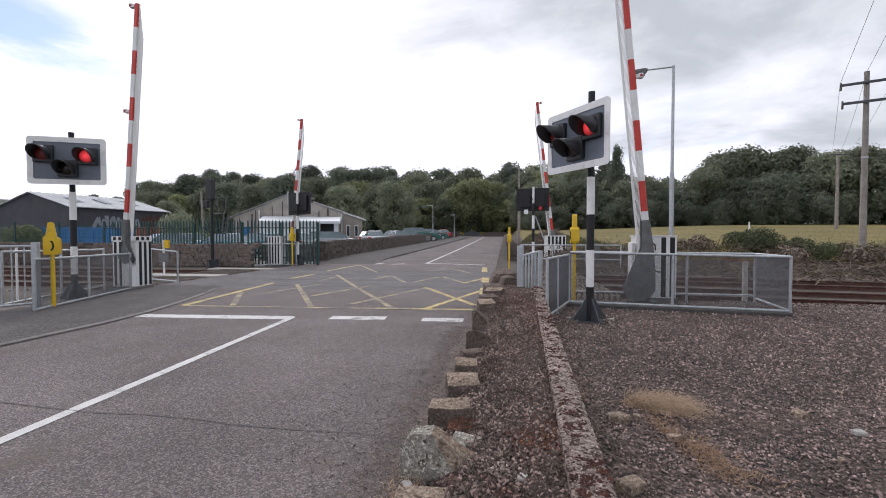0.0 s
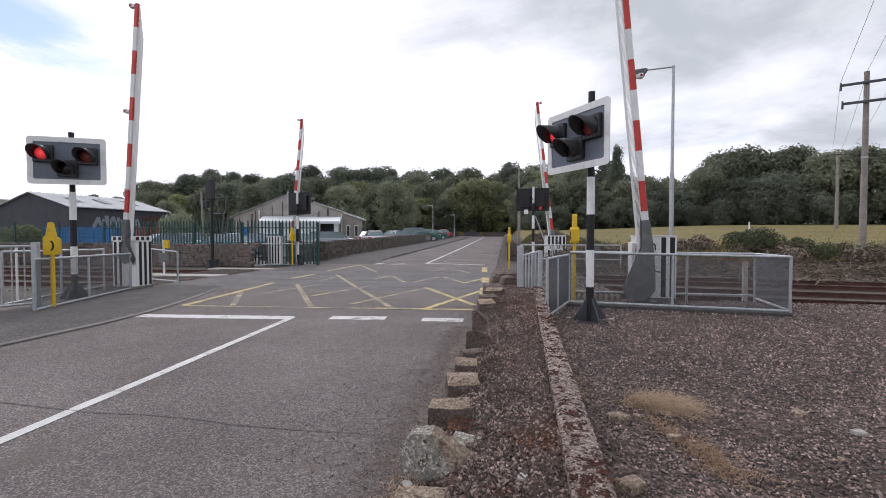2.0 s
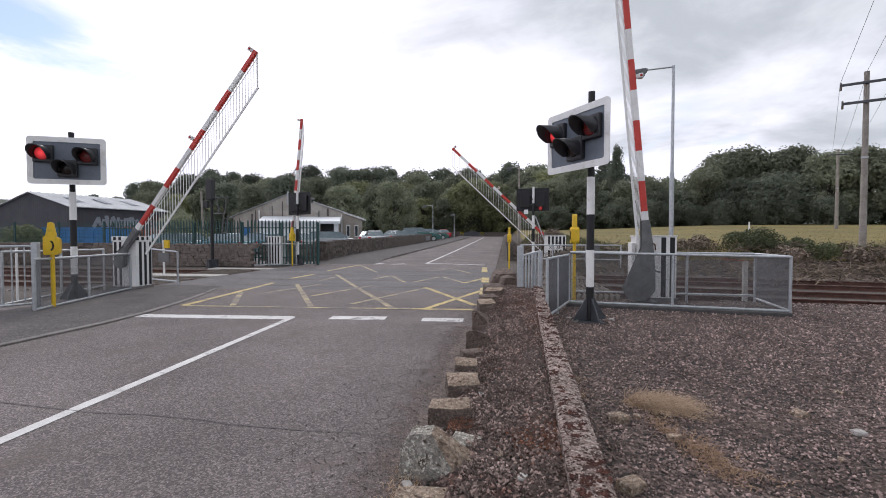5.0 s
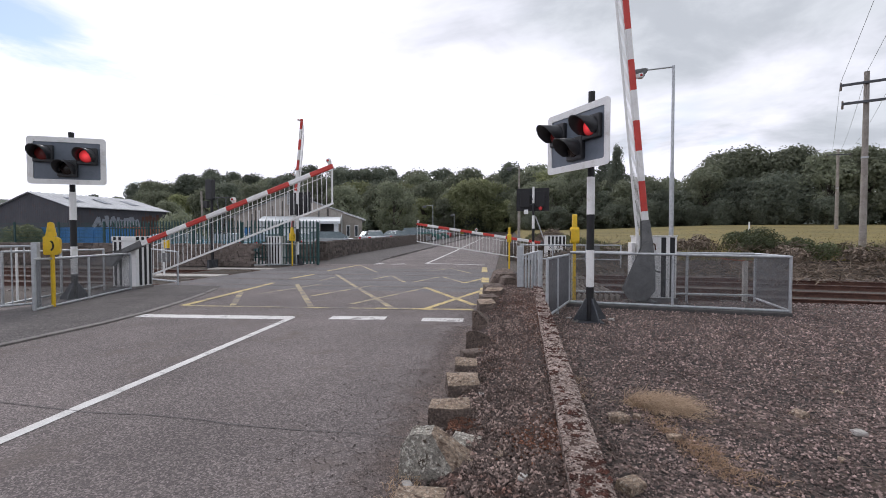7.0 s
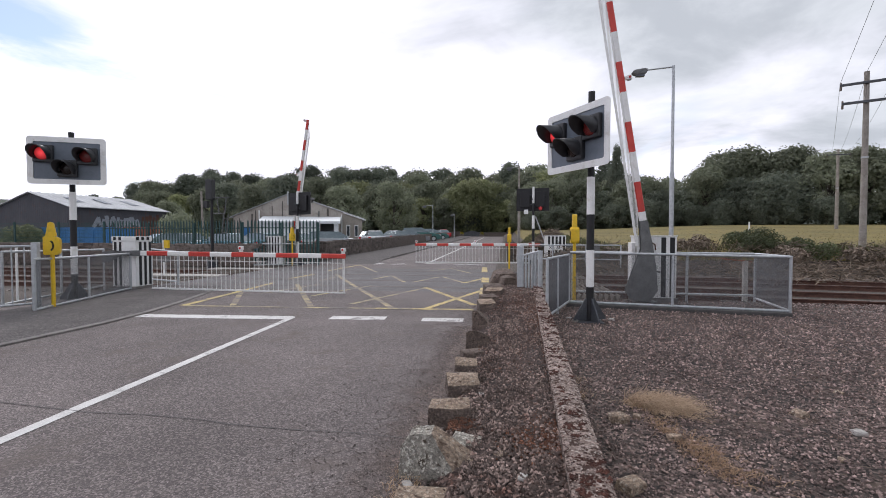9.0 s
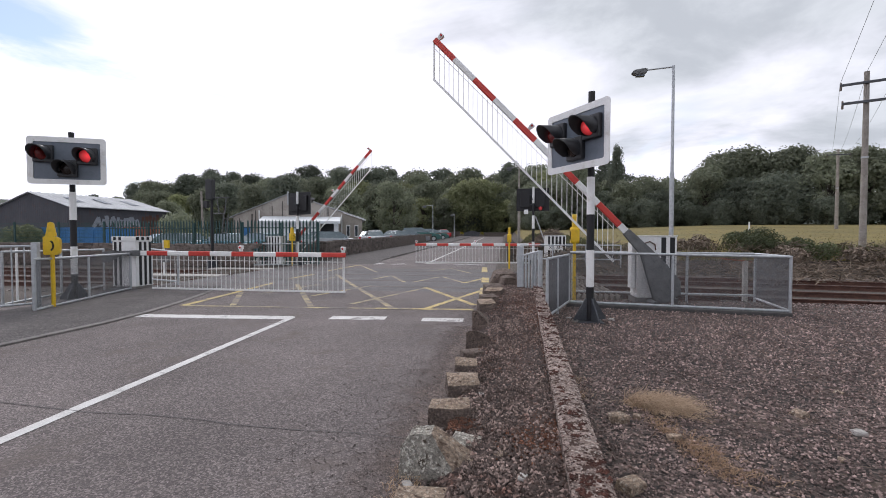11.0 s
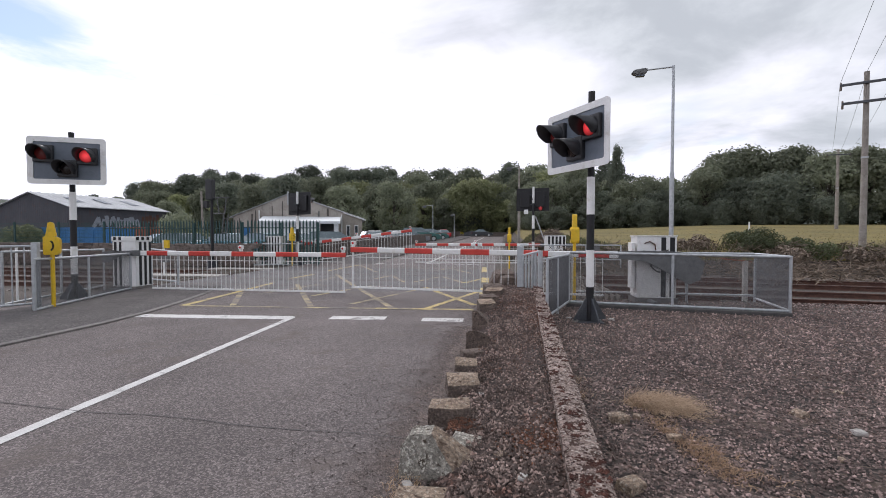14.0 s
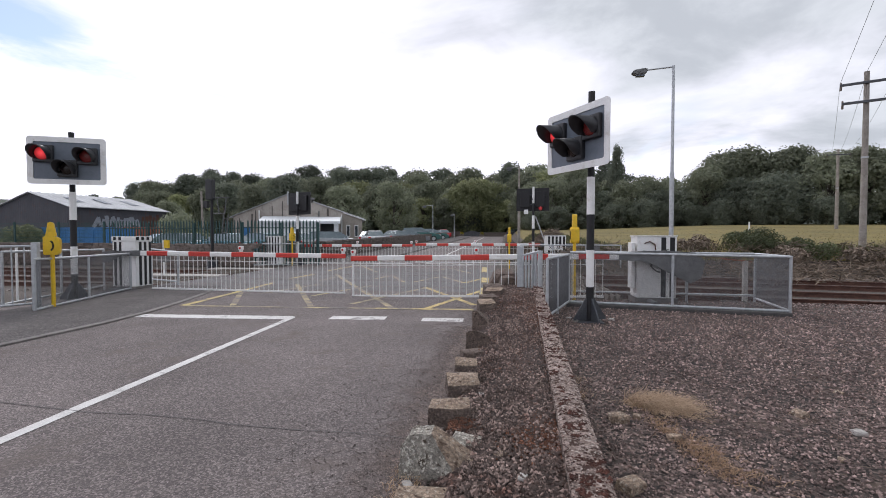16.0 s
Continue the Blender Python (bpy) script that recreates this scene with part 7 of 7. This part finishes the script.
def brush_heap(name, n, xr, yr, zf, seed, label, length=(0.3, 1.1), r=0.011, rise_=0.5):
    """Cut and dead twigs, lying every way."""
    rng = np.random.default_rng(seed)
    verts, faces = [], []
    for i in range(n):
        x, y = rng.uniform(*xr), rng.uniform(*yr)
        a, e, l = rng.uniform(0, 2 * np.pi), rng.normal(0.25, 0.35), rng.uniform(*length)
        p = Vector((x, y, zf(x, y) + rng.uniform(0, rise_)))
        d = Vector((math.cos(a) * math.cos(e), math.sin(a) * math.cos(e), math.sin(e))) * l
        u = d.orthogonal().normalized() * r * rng.uniform(0.4, 1.6)
        v = d.cross(u).normalized() * u.length
        b = len(verts)
        for c, s in ((p - d / 2, 1.0), (p + d / 2, 0.5)):
            verts += [tuple(c + u * s), tuple(c - u * s * 0.5 + v * s), tuple(c - u * s * 0.5 - v * s)]
        faces += [(b, b + 1, b + 4, b + 3), (b + 1, b + 2, b + 5, b + 4), (b + 2, b, b + 3, b + 5)]
    return sheet(name, verts, faces, "twig", "stuff", label, "brushwood")


plant_woods()
bush(10.0, 19.6, 0.74, 0.70, 1.15, 201, "round green bush on the bank beyond the railway", "bush", 6500, 0.06)
bush(11.7, 19.8, 0.78, 0.42, 0.55, 207, "small green bush on the bank", "bush", 2200, 0.06)
bush(7.9, 19.6, 0.75, 0.50, 0.8, 202, "half-bare brownish bush on the bank", "twig", 1800, 0.07)
bush(-30.5, 24.5, 0.0, 1.9, 1.6, 203, "green bush against the dark shed", "leaflight", 3000, 0.12)
bush(-33.5, 25.5, 0.0, 1.7, 1.6, 204, "green bush against the dark shed", "leaf", 3000, 0.12)
bush(-24.5, 30.9, 0.1, 2.7, 2.3, 205, "green shrub behind the parked cars", "leaf", 3200, 0.14)
bush(-27.0, 34.0, 0.1, 2.6, 2.2, 206, "green shrub behind the parked cars", "bush", 3200, 0.14)
for i in range(9):
    bush(10.6 + i * 1.3, 18.6 + 0.25 * math.sin(i * 2.1), 0.34, 0.42 + 0.10 * math.sin(i * 1.7), 0.85, 210 + i, "low scrubby hedge bush along the railway bank", "twig" if i % 3 != 1 else "bush", 1500, 0.075)
brush_heap("brushwood", 150, (8, 22), (16.8, 18.0), lambda x, y: ground_z(x, y) + 0.05, 35, "long pale broken sticks lying on the bank", (0.5, 1.4), 0.022, 0.25)
brush_heap("brushwood", 3600, (1.6, 22), (16.9, 19.2), lambda x, y: ground_z(x, y) - 0.05, 31, "tangle of cut dead twigs and brush along the bank", (0.2, 0.65), 0.012, 0.42)
brush_heap("brushwood", 3000, (0.6, 2.6), (21.6, 27), lambda x, y: max(rise(y), ground_z(x, y)), 32, "dead brush and twigs heaped on the verge", (0.2, 0.8), 0.01, 0.8)
brush_heap("brushwood", 1600, (7.5, 23), (15.0, 17.0), lambda x, y: -0.08 + 0.5 * step(y, 15.6, 17.4), 36, "dead brown twigs and litter below the bank", (0.15, 0.5), 0.012, 0.14)
brush_heap("brushwood", 160, (1.0, 4.0), (2.4, 8.5), lambda x, y: -0.025, 33, "scattered dry twigs on the yard gravel", (0.04, 0.2), 0.003, 0.01)
# gate with planters at the junction
gt = thing("field_gate", pose(-7.3, 97.3, 1.3), "dark arched timber gate in the junction wall", "gate")
for i in range(12):
    u = -1.65 + i * 0.3
    part("gate_board", B(u - 0.14, u + 0.14, -0.05, 0.05, 0.0, 0.75 + 0.45 * math.cos(u * 0.75), 0.01), "post", gt)
for x in (-9.5, -5.2):
    p_ = thing("planter", pose(x, 96.6, 1.3), "planter with yellow flowers by the gate", "planter", "planters")
    part("tub", lump(0.9, 0.9, 0.5, 3, 2, 0.05, 0.6), "wallstone", p_, "stone tub")
    me, c = crown_mesh("flowers", 1.0, 0.55, 8, 700, 0.09, 320 + int(x), "flower", 0.35)
    shared("flowers", me, p_, Matrix())


# ---- what moves ----
def tween(rows, t):
    for (a, u), (b, v) in zip(rows, rows[1:]):
        if a <= t <= b:
            k = (t - a) / (b - a)
            return u + (v - u) * k
    return rows[-1][1] if t > rows[-1][0] else rows[0][1]


def key_boom(b, rows):
    th, boom, z, bars, rails, off = b
    walk(boom, [(t, pose(0, 0, z, 0, -a, 0)) for t, a in rows])
    # the folded skirt keeps a little clear of the raised boom
    hang = [(t, min(a, 80.0 + 0.2 * (a - 80.0))) for t, a in rows]
    for ob, at in bars:
        walk(ob, [(t, Matrix.Translation(at) @ pose(0, 0, 0, 0, a, 0)) for t, a in hang])
    for ob, down in rails:
        walk(ob, [(t, Matrix.Translation(Vector((0, 0, off - 0.055)) + pose(0, 0, 0, 0, a, 0) @ Vector((0, 0, -down)))) for t, a in hang])


def settle(t0, t1, mid, size, fade, period):
    """The boom's bounce on its stop, dying away."""
    n = int(round((t1 - t0) / 0.1))
    return [(round(t0 + 0.1 * i, 2), mid - size * math.exp(-fade * 0.1 * i) * math.cos(2 * math.pi * 0.1 * i / period)) for i in range(n + 1)]


def motions():
    key_boom(nl, [(0, 85.4), (2.6, 85.4), (2.8, 84.6), (3.0, 83.0), (3.3, 78.9), (3.6, 73.4), (4.0, 67.1), (4.2, 64.1), (4.6, 58.2), (5.0, 52.4), (5.4, 46.0), (5.8, 39.6), (6.1, 34.8), (6.3, 31.6), (6.5, 28.6),
                  (6.7, 25.4), (7.0, 20.0), (7.2, 16.6), (7.4, 13.0), (7.6, 9.2), (7.8, 5.7), (8.0, 3.6), (8.2, 1.7), (8.3, 0.5), (8.4, -0.6)] + settle(8.5, 12.0, -0.1, 1.0, 0.55, 0.6) + [(13.0, -0.15), (16.0, -0.45)])
    key_boom(fr, [(0, 83.1), (2.6, 83.1), (2.8, 81.8), (3.0, 79.7), (3.25, 74.6), (3.5, 69.2), (3.75, 64.7), (4.0, 60.4), (4.2, 57.0), (4.6, 50.4), (5.0, 43.9), (5.4, 36.9), (5.8, 30.0), (6.3, 21.3), (6.5, 17.8), (6.75, 13.2),
                  (7.0, 8.7), (7.2, 6.0), (7.4, 4.2), (7.6, 3.1), (7.8, 2.2), (8.0, 1.2), (8.2, 0.4), (8.5, 0.0), (16.0, 0.0)])
    key_boom(nr, [(0, 84.5), (8.6, 84.5), (8.8, 83.6), (9.0, 81.0), (9.2, 77.6), (9.5, 72.2), (9.9, 64.8), (10.3, 58.0), (10.7, 51.2), (11.0, 46.1), (11.3, 40.9), (11.5, 37.6), (11.75, 33.7), (12.0, 29.7), (12.25, 25.6),
                  (12.5, 21.5), (12.75, 17.0), (13.0, 12.7), (13.25, 8.8), (13.5, 5.9), (13.7, 3.9), (13.9, 1.9), (14.0, 0.9), (14.1, -0.1), (14.2, -1.0)] + settle(14.28, 16.0, -0.3, 0.85, 0.12, 0.6))
    key_boom(fl, [(0, 84.3), (8.6, 84.3), (8.8, 83.2), (9.1, 80.2), (9.4, 75.6), (9.8, 68.8), (10.2, 61.8), (10.6, 54.9), (11.0, 47.9), (11.3, 42.6), (11.5, 38.8), (11.7, 35.2), (11.9, 32.0), (12.1, 28.9), (12.3, 25.8), (12.5, 22.6),
                  (12.75, 18.4), (13.0, 14.5), (13.25, 11.7), (13.5, 9.5), (13.75, 8.1), (14.0, 6.9), (14.2, 5.7), (14.4, 4.4), (14.7, 2.9), (15.0, 1.7), (15.2, 1.1), (15.4, 0.6), (15.7, 0.3), (16.0, 0.3)])
    # the lamps flash in turn: each half-lit lens turns its bright side out for half of every 0.775 s
    first = 0.78 + 0.775 / 4 - 2 * 0.775
    swaps = [first + k * 0.3875 for k in range(44) if first + k * 0.3875 < 16.3]
    for ball, right, at in LAMPS:
        angle = 0.0 if right else 180.0
        rows = []
        for s in swaps:
            if s + 0.06 < 0.0:
                angle += 180.0
                continue
            if not rows:
                rows.append((0.0, angle))
            for dt, da in ((-0.067, 0), (-0.033, 45), (0.0, 90), (0.033, 135), (0.067, 180)):
                if s + dt > rows[-1][0] + 0.02 and s + dt <= 16.0:
                    rows.append((s + dt, angle + da))
            angle += 180.0
        if rows[-1][0] < 16.0:
            rows.append((16.0, rows[-1][1]))
        walk(ball, [(t, pose(*at, 0, 0, a)) for t, a in rows])
    # the dark car crosses the end of the road
    path = [(0.0, -118.0), (4.0, -88.0), (8.0, -54.0), (11.0, -27.0), (12.5, -13.8), (13.2, -8.6), (13.6, -6.6), (14.0, -4.75), (14.4, -3.45), (14.8, -2.05), (15.2, -0.75), (15.6, 0.6), (16.0, 2.2)]
    walk(MOVER, [(t, pose(x, 92.0, 1.3)) for t, x in path])
    for w in MOVER_WHEELS:
        at = w.location.copy()
        fine = [(16.0 * i / 480, tween(path, 16.0 * i / 480)) for i in range(0, 481, 1)]
        walk(w, [(t, pose(*at) @ pose(0, 0, 0, 0, math.degrees(x / 0.31) % 360, 0)) for t, x in fine])


motions()
